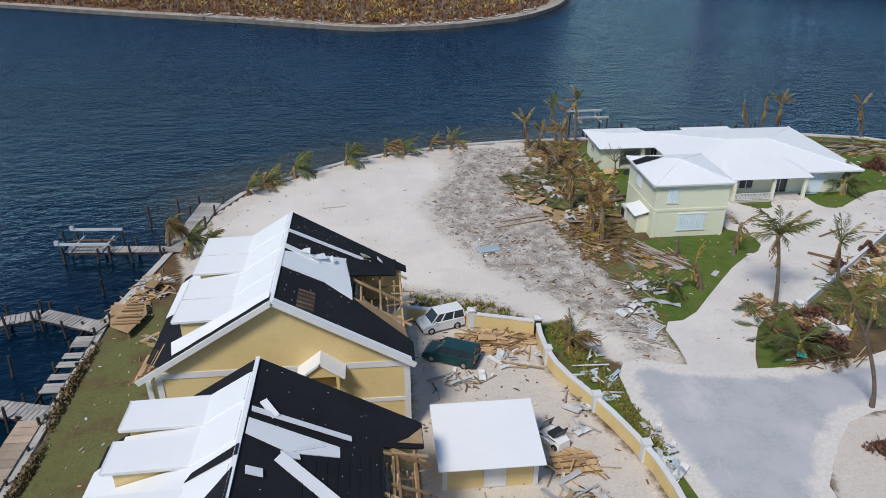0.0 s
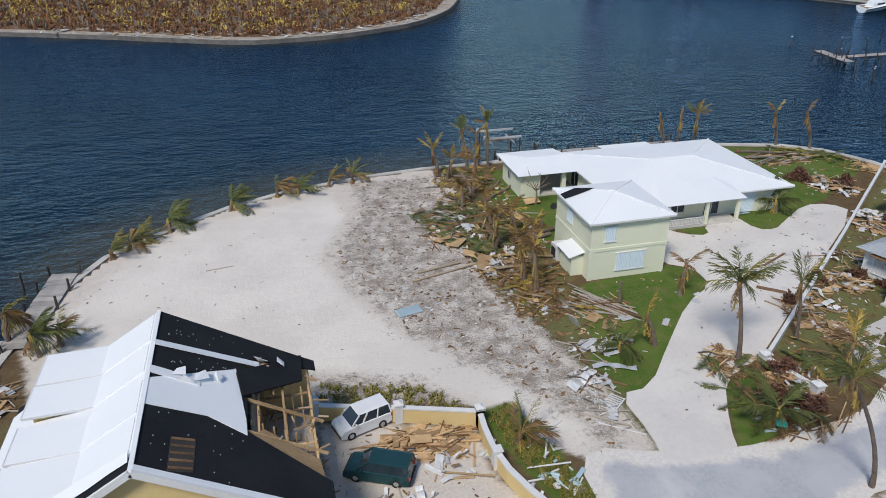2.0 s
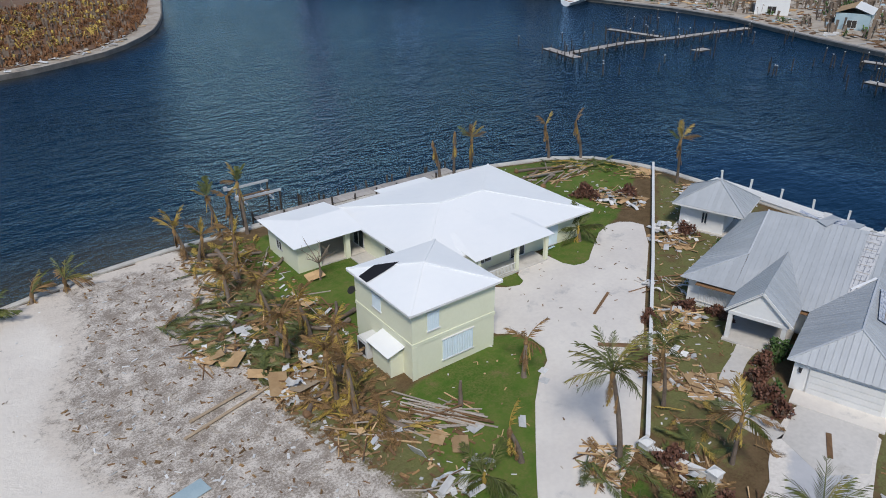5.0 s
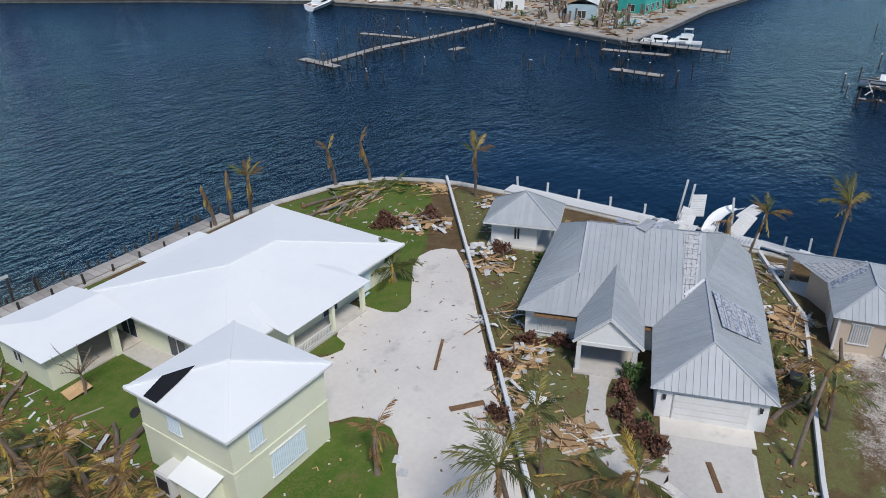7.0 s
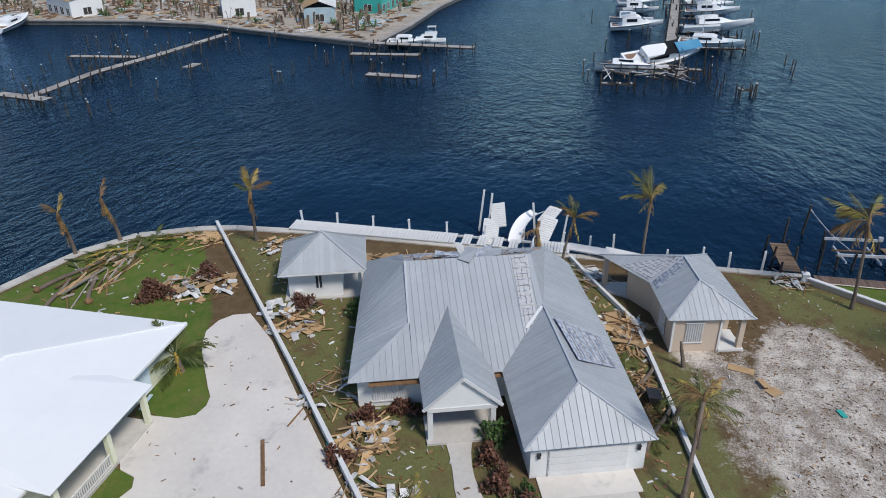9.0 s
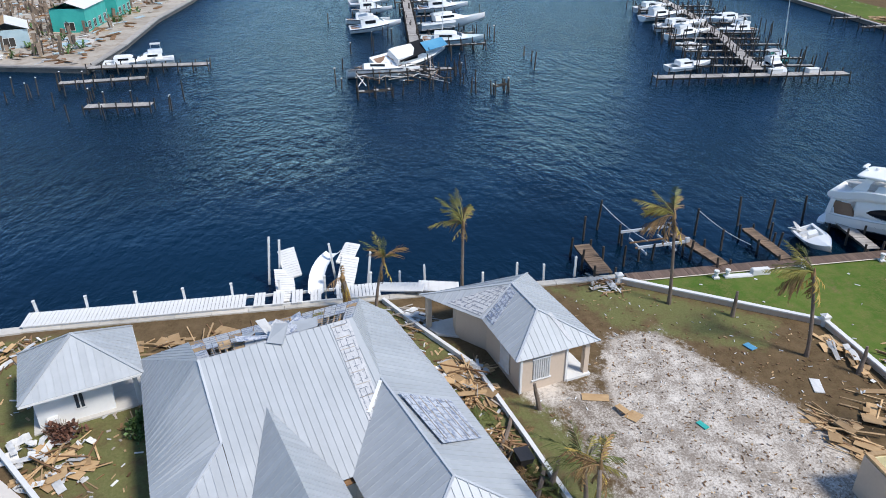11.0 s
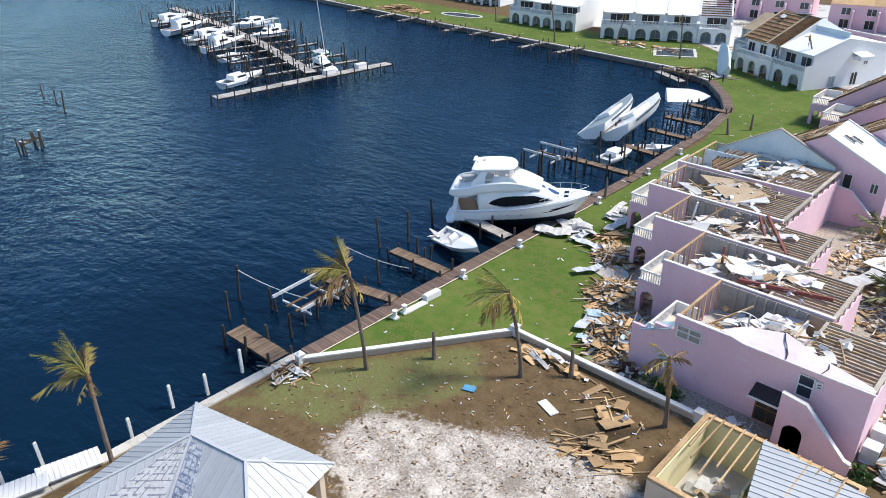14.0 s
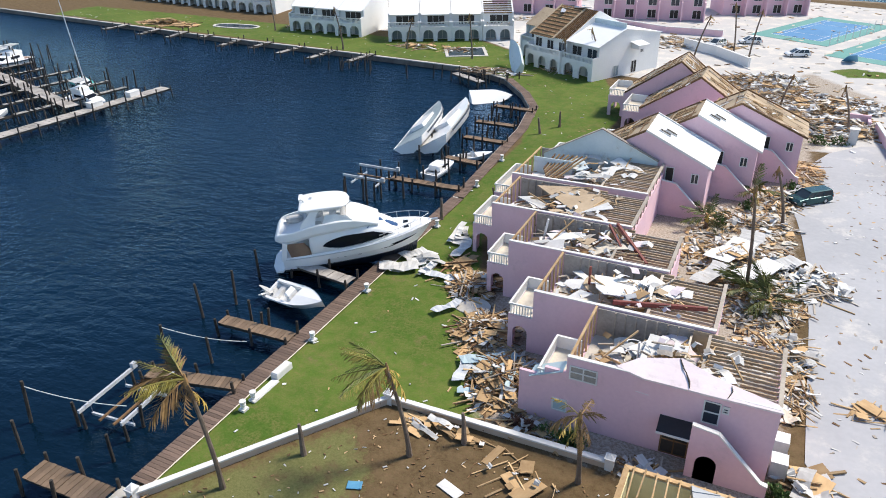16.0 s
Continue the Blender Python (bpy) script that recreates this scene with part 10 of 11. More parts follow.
def bent_sheet(m, seed):
    r = random.Random(seed)
    b = Build()
    n = 5
    zs = [r.uniform(-0.12, 0.3) for _ in range(n)]
    top = [(-0.5 + i / (n - 1), y, zs[i] + (0.12 if y > 0 else 0) * r.uniform(-1, 1) + 0.12) for y in (-0.5, 0.5) for i in range(n)]
    v = top + [(x, y, z - 0.04) for x, y, z in top]
    f = []
    for i in range(n - 1):
        f += [(i, i + 1, n + i + 1, n + i), (2 * n + n + i, 3 * n + i + 1, 2 * n + i + 1, 2 * n + i), (i, 2 * n + i, 2 * n + i + 1, i + 1), (n + i + 1, 3 * n + i + 1, 3 * n + i, n + i)]
    f += [(0, n, 3 * n, 2 * n), (n - 1, 3 * n - 1, 4 * n - 1, 2 * n - 1)]
    return b.add(v, f).mesh("sheet", m)


PIECES = {"lumber": ("plank", [plank_mesh("lumber")]), "dark": ("plank", [plank_mesh("dark_lumber")]), "grey": ("plank", [plank_mesh("grey_lumber")]), "white": ("sheet", [bent_sheet("white_sheet", s) for s in (1, 2, 3)]),
          "blue": ("sheet", [bent_sheet("blue_sheet", s) for s in (4, 5)]), "ply": ("board", [plank_mesh("plywood")]), "pink": ("insulation", [bent_sheet("insulation", s) for s in (6, 7)]), "post": ("white_post", [plank_mesh("white_paint")])}


def wreckage(x, y, rx, ry, n, mix, label, h=0.6, rz=0.0, fronds=0, size=1.0, name="debris_pile", along=None):
    """A heap of loose pieces thrown down over an area."""
    d = thing(name, label, "debris", (x, y, 0), rz, group="storm wreckage")
    far, joined = y < -14 or x > 100, {}
    for i in range(round(n * 1.7)):
        kind = random.choice(mix)
        pname, meshes = PIECES[kind]
        a, q = rnd(0, math.tau), math.sqrt(random.random())
        px, py = rx * q * math.cos(a), ry * q * math.sin(a)
        z = h * (1 - q) * random.random() + 0.03
        turn = rnd(0, 180) if along is None else along + random.gauss(0, 22)
        if kind in ("lumber", "dark", "grey", "post"):
            l, w, t = size * (0.5 + 3.3 * random.random() ** 1.8), size * rnd(0.05, 0.13), size * rnd(0.04, 0.09)
            tip = min(9, math.degrees(math.asin(min(0.9, (z + 0.05) / l))) * 1.5)
            tilt = (rnd(-15, 15), rnd(-tip, tip))
        elif kind == "ply":
            l, w, t = size * (0.4 + 1.9 * random.random() ** 1.6), size * rnd(0.25, 1.1), 0.03
            tilt = (rnd(-8, 8), rnd(-8, 8))
        else:
            l, w, t = size * (0.3 + 1.9 * random.random() ** 1.8), size * rnd(0.12, 0.6), size * rnd(0.3, 0.9)
            tilt = (rnd(-18, 18), rnd(-10, 10))
        if far or l * w < 0.32:
            me = random.choice(meshes)
            m4 = pose(px, py, z, *tilt, turn) @ Matrix.Diagonal((l, w, t, 1))
            b = joined.setdefault(me.materials[0].name, Build())
            b.add([v.co for v in me.vertices], [tuple(q.vertices) for q in me.polygons], m4)
            continue
        part(pname, random.choice(meshes), None, d, m=pose(px, py, z, *tilt, turn) @ Matrix.Diagonal((l, w, t, 1)))
    for mname, b in joined.items():
        tagged(part("wreckage", b, mname, d), kind="stuff")
    for i in range(fronds):
        a, q = rnd(0, math.tau), math.sqrt(random.random())
        sc = rnd(0.7, 1.1)
        part("fallen_frond", random.choice(FRONDS[random.choice(("dead", "yellow", "dead"))]), None, d, m=pose(rx * q * math.cos(a), ry * q * math.sin(a), 0.15 + 0.5 * h * (1 - q), rnd(-20, 20), rnd(5, 25), rnd(0, 360)) @ Matrix.Diagonal((sc, sc, 0.5 * sc, 1)))
    return d


WOOD, MIXED, HOUSE_MIX = ("lumber", "lumber", "dark", "grey", "ply"), ("lumber", "dark", "dark", "ply", "grey", "white", "lumber"), ("lumber", "lumber", "lumber", "dark", "dark", "grey", "grey", "ply", "white", "white", "white", "pink", "lumber", "lumber", "grey")
for x, y, rx, ry, n, mix, lab, kw in (
        (8.4, 49.3, 3.6, 1.6, 75, ("lumber", "lumber", "dark", "ply"), "heap of splintered lumber against the yard wall", dict(along=0, h=0.7)),
        (10.5, 46.6, 2.2, 1.8, 12, ("white", "white", "lumber"), "white torn panels and boards in the yard", {}),
        (11.8, 34.4, 1.8, 1.6, 16, ("lumber", "white", "lumber", "ply"), "plywood and boards beside the small garage", dict(h=0.5)),
        (11.2, 31.2, 2.0, 1.2, 26, MIXED, "loose boards by the curved wall", {}),
        (13.2, 38.6, 0.8, 1.6, 5, ("white", "white", "grey"), "white sheet scraps beside the curved wall", {}),
        (5.4, 44.0, 2.6, 1.0, 14, ("grey", "white", "dark"), "bent metal strips beside the parked car", {}),
        (16.2, 44.6, 1.0, 4.0, 16, ("white", "blue", "post"), "white gutter pieces on the roadside grass", {}),
        (18.2, 35.0, 0.7, 3.0, 16, ("white", "blue", "white"), "bent white metal sheets by the wall", dict(h=0.6)),
        (13.8, 41.8, 0.9, 2.4, 14, ("white", "grey"), "scattered white sheet scraps inside the wall", {}),
        (-21.8, 61.0, 2.0, 2.6, 52, MIXED, "pile of boards and sheets at the seawall", dict(h=0.8)),
        (-22.8, 57.2, 1.6, 1.8, 26, ("ply", "lumber", "lumber"), "broken decking heaped by the lawn corner", dict(h=0.6)),
        (-19.0, 51.0, 1.2, 3.0, 10, WOOD, "splintered boards on the lawn", {}),
        (18.2, 80.5, 2.8, 3.6, 26, ("dark", "dark", "ply", "white", "lumber"), "boards and palm litter at the sand's edge", dict(fronds=8)),
        (22.4, 80.2, 2.4, 3.0, 22, ("dark", "lumber", "grey", "ply"), "palm fronds and broken boards in the yard", dict(fronds=8, h=0.9)),
        (20.8, 71.6, 2.0, 2.0, 40, ("ply", "dark", "white", "white", "lumber"), "heap of plywood sheets and white scraps", dict(h=0.8, fronds=6)),
        (22.8, 73.4, 1.8, 2.2, 30, ("dark", "dark", "ply", "white", "lumber"), "heap of boards, sheets and fronds", dict(h=0.9, fronds=8)),
        (22.0, 64.6, 1.8, 2.4, 20, MIXED, "fronds and boards at the lawn edge", dict(fronds=8, h=0.8)),
        (26.8, 62.6, 3.4, 1.4, 34, ("grey", "dark", "grey", "lumber"), "drift of grey and brown lumber on the lawn", dict(along=-50, h=0.5)),
        
        (24.0, 56.4, 2.0, 1.6, 16, ("grey", "white", "grey", "dark"), "bent grey metal strips on the gravel edge", {}),
        (22.2, 52.8, 1.8, 1.6, 16, ("white", "grey", "white", "dark"), "crumpled white sheets on the gravel", dict(h=0.5)),
        (22.0, 49.0, 1.2, 2.2, 18, ("white", "grey", "post", "grey"), "white railing pieces and strips by the drive", dict(h=0.4)),
        (21.6, 88.0, 2.4, 4.0, 16, ("dark", "grey", "lumber"), "fallen trunks and fronds by the house", dict(fronds=10, h=0.8)),
        (26.4, 92.4, 2.4, 3.4, 16, ("dark", "grey"), "uprooted trunks and fronds on the grass", dict(fronds=20, h=0.7)),
        (27.0, 81.0, 1.8, 4.0, 16, MIXED, "boards and fronds along the house wall", dict(fronds=18)),
        (36.0, 80.6, 1.0, 2.6, 18, ("ply", "white", "dark"), "brown boards and junk on the patio", {}),
        (33.8, 52.0, 1.8, 2.2, 26, ("lumber", "dark", "lumber"), "splintered lumber round the palm's foot", dict(fronds=8)),
        (36.8, 48.6, 2.2, 2.4, 30, MIXED, "boards and branches at the wall's end", dict(fronds=14, h=0.7)),
        (33.6, 45.0, 1.8, 1.6, 14, ("dark", "blue", "lumber"), "palm litter and boards on the verge", dict(fronds=14)),
        (36.2, 43.8, 2.6, 0.7, 10, ("dark", "lumber"), "brown boards beside the road", dict(along=20)),
        (44.4, 56.4, 1.6, 2.6, 34, MIXED, "boards and sheets against the white wall", dict(h=0.5, fronds=6)),
        (47.6, 58.4, 1.4, 2.4, 28, MIXED, "splintered wood along the white wall", dict(h=0.5)),
        (51.8, 60.4, 2.4, 1.8, 56, ("ply", "lumber", "dark", "white", "lumber"), "heap of plywood and lumber by the grey house", dict(h=0.8)),
        (45.9, 53.0, 1.6, 2.0, 40, ("ply", "lumber", "post", "dark", "lumber"), "boards and white posts near the path", dict(h=0.5)),
        (56.0, 64.6, 2.6, 2.4, 26, ("white", "dark", "grey", "lumber"), "white sheets and planks behind the wall", {}),
        (64.4, 70.4, 2.6, 2.6, 40, ("lumber", "ply", "white", "dark"), "boards and sheets beside the pavilion", dict(h=0.6)),
        (66.0, 73.0, 1.4, 1.0, 6, ("white",), "large white torn sheets by the pavilion", dict(size=1.5)),
        (68.6, 81.6, 3.0, 3.6, 60, ("lumber", "dark", "white", "ply", "grey"), "drift of boards and branches on the lawn", dict(h=0.7, fronds=6)),
        (68.6, 92.0, 6.0, 2.2, 24, ("dark", "grey", "lumber"), "fallen palm trunks on the green lawn", dict(size=1.8, fronds=8, along=10)),
        (77.4, 86.4, 1.8, 3.0, 20, WOOD, "boards and fronds at the lawn corner", dict(fronds=8)),
        (77.6, 77.0, 2.0, 3.0, 34, MIXED, "wreckage by the canal dock", dict(fronds=6, h=0.6)),
        (76.6, 62.6, 1.6, 6.0, 34, WOOD, "boards behind the grey house", dict()),
        (69.2, 43.9, 1.4, 2.0, 80, ("lumber", "ply", "dark", "white", "lumber"), "heap of orange lumber by the garden wall", dict(h=0.9)),
        (66.6, 43.2, 1.4, 1.2, 30, ("dark", "ply", "lumber", "grey"), "dark broken furniture and boards by the wall", dict(h=0.7)),
        (60.0, 42.3, 3.6, 0.8, 40, ("dark", "lumber", "dark"), "branches and boards beside the grey house", dict(fronds=14)),
        (77.0, 47.6, 2.2, 2.6, 40, ("grey", "lumber", "white", "grey"), "stacked grey planks and white panels by the canal", dict(h=0.7, along=60)),
        (79.6, 28.4, 1.6, 1.6, 24, ("white", "grey", "dark", "lumber", "dark", "post"), "white and brown scraps at the dock corner", dict(h=0.6)),
        (58.6, 20.6, 2.2, 1.7, 26, ("lumber", "lumber", "dark", "lumber", "ply"), "heap of new lumber on the brown lot", dict(h=0.6, along=35)),
        (60.8, 16.6, 3.0, 1.8, 12, ("lumber", "white", "lumber", "ply", "lumber"), "boards scattered near the garden wall", {}),
        (66.0, 14.6, 3.4, 0.8, 18, ("lumber", "white", "ply"), "boards along the garden wall", dict(along=0)),
        (64.2, 34.2, 2.2, 2.0, 2, ("ply",), "loose plywood sheets on the gravel", {}),
        (64.2, 8.4, 2.8, 3.2, 240, ("lumber", "dark", "dark", "ply", "grey", "lumber", "white", "blue"), "deep heap of house wreckage beside the pink terrace", dict(h=2.0)),
        (68.0, 3.0, 2.2, 2.8, 160, ("lumber", "dark", "dark", "ply", "grey", "lumber", "white"), "heap of boards and torn sheets by the pink porch", dict(h=1.2)),
        (71.6, -3.0, 2.0, 2.4, 110, ("lumber", "dark", "dark", "ply", "grey", "white"), "wreckage below the pink balconies", dict(h=1.0)),
        (74.0, -5.8, 1.2, 1.8, 14, ("dark", "ply", "lumber"), "bent white sheets and boards on the lawn", dict(size=1.4, h=0.6)),
        (77.4, -4.4, 1.4, 1.2, 4, ("white",), "torn white awning sheets on the lawn", dict(size=1.8, h=0.8)),
        (76.6, -11.6, 1.2, 1.8, 4, ("white",), "twisted white sheets by the seawall", dict(size=1.8, h=0.8)),
        (61.0, 12.3, 3.4, 0.7, 30, HOUSE_MIX, "boards between garden wall and pink house", dict()),
        (53.6, 13.0, 2.4, 0.9, 40, HOUSE_MIX, "boards heaped by the pink doorway", dict(h=0.7)),
        (45.3, 1.4, 1.1, 3.4, 46, HOUSE_MIX, "boards and sheets along the car park", dict(h=0.8)),
        (46.8, -3.0, 2.4, 3.4, 110, HOUSE_MIX, "deep wreckage behind the pink terrace", dict(h=1.4)),
        (48.2, -10.5, 3.2, 4.2, 140, HOUSE_MIX, "deep wreckage behind the pink terrace", dict(h=1.5)),
        (51.6, -17.6, 4.0, 4.0, 150, HOUSE_MIX, "spread of white sheets and lumber by the terrace", dict(h=1.6)),
        (44.8, -15.4, 2.6, 3.4, 60, ("white", "white", "grey", "lumber"), "white metal sheets lying on the car park", dict(h=0.6, size=1.4)),
        (49.6, -25.6, 3.2, 3.0, 90, HOUSE_MIX, "heap of boards by the pink stairs", dict(h=1.0)),
        (44.6, 10.2, 1.3, 1.4, 14, ("white", "white", "ply", "lumber"), "white roof sheets at the car park corner", dict(size=1.5)),
        (40.8, 1.8, 1.2, 1.2, 12, WOOD, "small heap of boards on the car park", {}),
        (48.6, -33.0, 2.4, 4.6, 120, HOUSE_MIX, "boards and torn panels before the pink stairs", dict(h=0.7)),
        (45.6, -43.0, 1.8, 4.6, 90, WOOD, "tan boards along the edge of the car park", dict(h=0.5)),
        (40.6, -63.6, 4.0, 5.0, 150, HOUSE_MIX, "field of broken boards beside the low pink wall", dict(h=1.4, size=1.4)),
        (47.2, -62.0, 4.4, 4.4, 150, HOUSE_MIX, "heap of tan and dark roof timbers", dict(h=2.0, size=1.4)),
        (40.4, -75.0, 4.6, 4.4, 130, ("grey", "white", "lumber", "dark", "ply", "white"), "pale flattened house remains", dict(h=1.4, size=1.6)),
        (51.6, -86.6, 5.4, 4.0, 130, ("grey", "white", "lumber", "dark", "white"), "white and brown wall pieces on the paving", dict(h=1.4, size=1.5)),
        (50.4, -76.0, 7.5, 8.0, 230, HOUSE_MIX, "huge heap of collapsed house remains", dict(h=3.0, size=1.5)),
        (44.0, -69.0, 6.0, 5.0, 160, HOUSE_MIX, "wide field of collapsed roof and boards", dict(h=2.2, size=1.5)),
        (57.6, -84.6, 4.0, 3.0, 70, HOUSE_MIX, "collapsed white and brown building parts", dict(h=1.8, size=1.5)),
        (98.0, -74.6, 6.0, 2.4, 70, ("lumber", "dark", "grey", "white"), "broken brown decking on the curved seawall", dict(h=0.9, along=20, size=1.3)),
        (118, -88.6, 9.0, 3.0, 60, MIXED, "boards strewn before the white townhouses", dict(size=1.2)),
        (86.0, -80.0, 5.0, 2.0, 50, ("dark", "grey", "lumber"), "brown branches and boards by the white house", dict(h=0.9)),
        (150, -97.6, 12, 3.0, 60, MIXED, "boards strewn along the far lawn", dict(size=1.3)),
        (190, -88.6, 9, 2.4, 110, ("lumber", "dark", "ply"), "orange heap of broken dock boards on the shore", dict(h=1.6, size=1.6)),
        (72, -112, 14, 6, 120, HOUSE_MIX, "scattered wreckage beyond the car park", dict(h=0.8, size=1.6)),
        (96, -126, 18, 5, 130, HOUSE_MIX, "wreckage in front of the far pink blocks", dict(h=1.0, size=1.7))):
    wreckage(x, y, rx, ry, n, mix, lab, **kw)
# single larger pieces
for x, y, z, rz, l, w, m, lab in ((10.9, 66.0, 0.05, 12, 2.3, 1.3, "blue_sheet", "faded blue board lying on the sand"), (-5.6, 78.6, 0.03, 8, 2.6, 0.12, "grey_lumber", "grey pole lying on the white sand"), (48.6, 66.2, 0.08, 25, 4.2, 0.25, "dark_lumber", "long plank lying on the driveway"), (44.4, 61.0, 0.1, -40, 2.6, 0.5, "dark_lumber", "brown boards on the driveway"), (46.9, 44.3, 0.08, 30, 2.6, 0.35, "dark_lumber", "palm frond sheath lying on the drive"), (68.8, 21.1, 0.04, 20, 0.9, 0.6, "tarp_blue", "scrap of blue tarpaulin on the dirt"), (61.0, 29.0, 0.05, 20, 0.8, 0.4, "turquoise", "turquoise board on the gravel"), (51.0, 62.4, 0.1, 15, 0.9, 0.8, "turquoise", "turquoise plastic scrap in the wreckage"), (33.0, 44.6, 0.3, 60, 1.0, 0.7, "turquoise", "dark green plastic bin lid in palm litter"), (63.5, 19.0, 0.04, -20, 1.6, 0.7, "white_sheet", "white panel on the brown lot"), (52.4, 76.9, 0.1, 5, 1.7, 0.25, "blue_sheet", "pale green plank beside the porch"), (37.4, 62.0, 0.05, 20, 0.7, 0.6, "white_sheet", "white tile lying on the lawn")):
    b = Build().box(-l / 2, l / 2, -w / 2, w / 2, 0, 0.05).box(-l / 2 + 0.03, -l / 2 + 0.12, -w / 2 + 0.02, w / 2 - 0.02, 0.05, 0.08)
    ob = solid("loose_board", b, m, lab, "board")
    ob.matrix_basis = pose(x, y, z, 0, 0, rz)
for x, y, z, tilt, rz, l, w, m, lab in ((17.6, 80.1, 0.35, (8, 6), 30, 2.0, 1.1, "plywood", "torn plywood sheet on fallen fronds"), (20.0, 72.4, 0.45, (10, -8), 70, 2.6, 1.3, "plywood", "large plywood sheet leaning on wreckage"), (21.4, 71.0, 0.5, (-12, 10), 20, 2.2, 1.2, "bare_board", "broken plywood sheet on the heap"), (19.2, 74.6, 0.4, (6, 14), -20, 1.5, 0.9, "plywood", "plywood offcut on the heap"), (20.8, 81.2, 0.4, (14, 8), 10, 1.6, 0.6, "white_sheet", "crumpled white panel on fallen fronds"),
        (26.3, 60.7, 0.12, (3, 2), 40, 1.3, 0.9, "plywood", "plywood sheet lying on the lawn"), (27.2, 59.3, 0.12, (2, -3), 55, 1.6, 1.0, "plywood", "plywood sheet lying on the lawn"), (24.1, 60.0, 0.6, (0, 62), 20, 1.3, 1.0, "white_sheet", "white panel propped on edge"), (29.0, 60.0, 0.1, (2, 2), 10, 1.1, 0.7, "white_sheet", "white panel lying on the lawn"), (32.1, 58.5, 0.1, (2, 2), 50, 1.3, 0.4, "white_sheet", "white strip lying on the lawn"), (27.4, 57.2, 0.08, (0, 0), -42, 1.6, 0.3, "white_sheet", "white strip lying on the lawn"), (36.6, 61.0, 0.06, (0, 0), 25, 0.7, 0.6, "white_sheet", "white tile lying on the lawn")):
    b = Build().box(-l / 2, l / 2, -w / 2, w / 2, 0, 0.04).box(-l / 2 + 0.05, l / 2 - 0.2, w / 2, w / 2 + 0.12, 0, 0.03)
    ob = solid("loose_board", b, m, lab, "board")
    ob.matrix_basis = pose(x, y, z, *tilt, rz)
for x, y, z, rz, l, w, m, lab in ((24.8, 53.7, 0.06, -14, 3.4, 0.5, "galv", "long bent grey metal sheet on the grass"), (21.6, 52.4, 0.1, 20, 2.6, 1.1, "white_sheet", "crumpled white roof sheet on the gravel"), (23.4, 52.0, 0.08, -60, 1.6, 0.4, "white_sheet", "curled white sheet on the gravel"), (51.6, -17.6, 0.9, 70, 5.6, 2.4, "white_sheet", "large white roof sheet lying on wreckage"), (49.4, -14.6, 0.7, 60, 6.0, 2.0, "white_sheet", "large white roof sheet lying on wreckage"), (50.4, -20.4, 0.8, 85, 4.6, 2.2, "white_sheet", "large white roof sheet lying on wreckage"), (47.6, -17.2, 0.4, 50, 5.0, 1.8, "white_sheet", "large white roof sheet lying on wreckage"), (52.8, -12.4, 0.9, 75, 4.6, 1.6, "white_sheet", "large white roof sheet lying on wreckage"), (79.0, -3.2, 0.3, 30, 3.6, 1.6, "white_sheet", "large torn white awning sheet by the yacht"), (77.6, -5.6, 0.2, 80, 3.0, 1.2, "white_sheet", "torn white sheet on the lawn"), (78.8, -6.0, 0.3, 60, 2.6, 1.4, "white_sheet", "torn white sheet on the lawn"), (75.2, -9.0, 0.2, 100, 3.8, 1.0, "white_sheet", "twisted white roof sheet on the lawn"), (74.4, -3.4, 0.2, 15, 3.6, 0.9, "galv", "bent grey roof sheet on the lawn"), (72.0, 1.2, 0.3, 70, 2.8, 0.8, "galv", "bent grey roof sheet by the terrace"), (66.4, 6.8, 0.4, 40, 3.4, 1.0, "blue_sheet", "bent pale blue roof sheet in the wreckage"), (67.4, 8.4, 0.3, 110, 3.0, 0.9, "galv", "bent grey roof sheet in the wreckage"), (24.6, 57.4, 0.08, 8, 2.6, 0.3, "galv", "bent grey gutter length"), (23.6, 63.0, 0.1, 5, 2.6, 0.35, "galv", "bent grey gutter length")):
    v, n = [], 9
    for i in range(n):
        q = i / (n - 1)
        for yy in (-0.5, 0.5):
            v.append((l * (q - 0.5), w * yy + 0.25 * math.sin(q * 5), 0.16 * abs(math.sin(q * 7 + yy)) + 0.04))
    v += [(a, c, d - 0.03) for a, c, d in v]
    f = [(2 * i, 2 * i + 1, 2 * i + 3, 2 * i + 2) for i in range(n - 1)] + [(2 * n + 2 * i, 2 * n + 2 * i + 2, 2 * n + 2 * i + 3, 2 * n + 2 * i + 1) for i in range(n - 1)] + [(2 * i, 2 * i + 2, 2 * n + 2 * i + 2, 2 * n + 2 * i) for i in range(n - 1)] + [(2 * i + 1, 2 * n + 2 * i + 1, 2 * n + 2 * i + 3, 2 * i + 3) for i in range(n - 1)]
    ob = solid("bent_sheet", Build().add(v, f), m, lab, "metal sheet")
    ob.matrix_basis = pose(x, y, z, 0, 0, rz)
pp = thing("plank_pile", "long heap of grey planks lying on the lawn", "planks", (28.2, 62.4, 0), -56)
for i in range(16):
    part("plank", Build().box(-rnd(1.5, 4.0), rnd(1.5, 4.0), -0.07, 0.07, 0, 0.05), "grey_lumber" if i % 3 else "dark_lumber", pp, m=pose(rnd(-0.8, 0.8), rnd(-0.8, 0.8), 0.04 + 0.05 * (i // 4), rnd(-4, 4), rnd(-1.2, 1.2), rnd(-7, 7)))
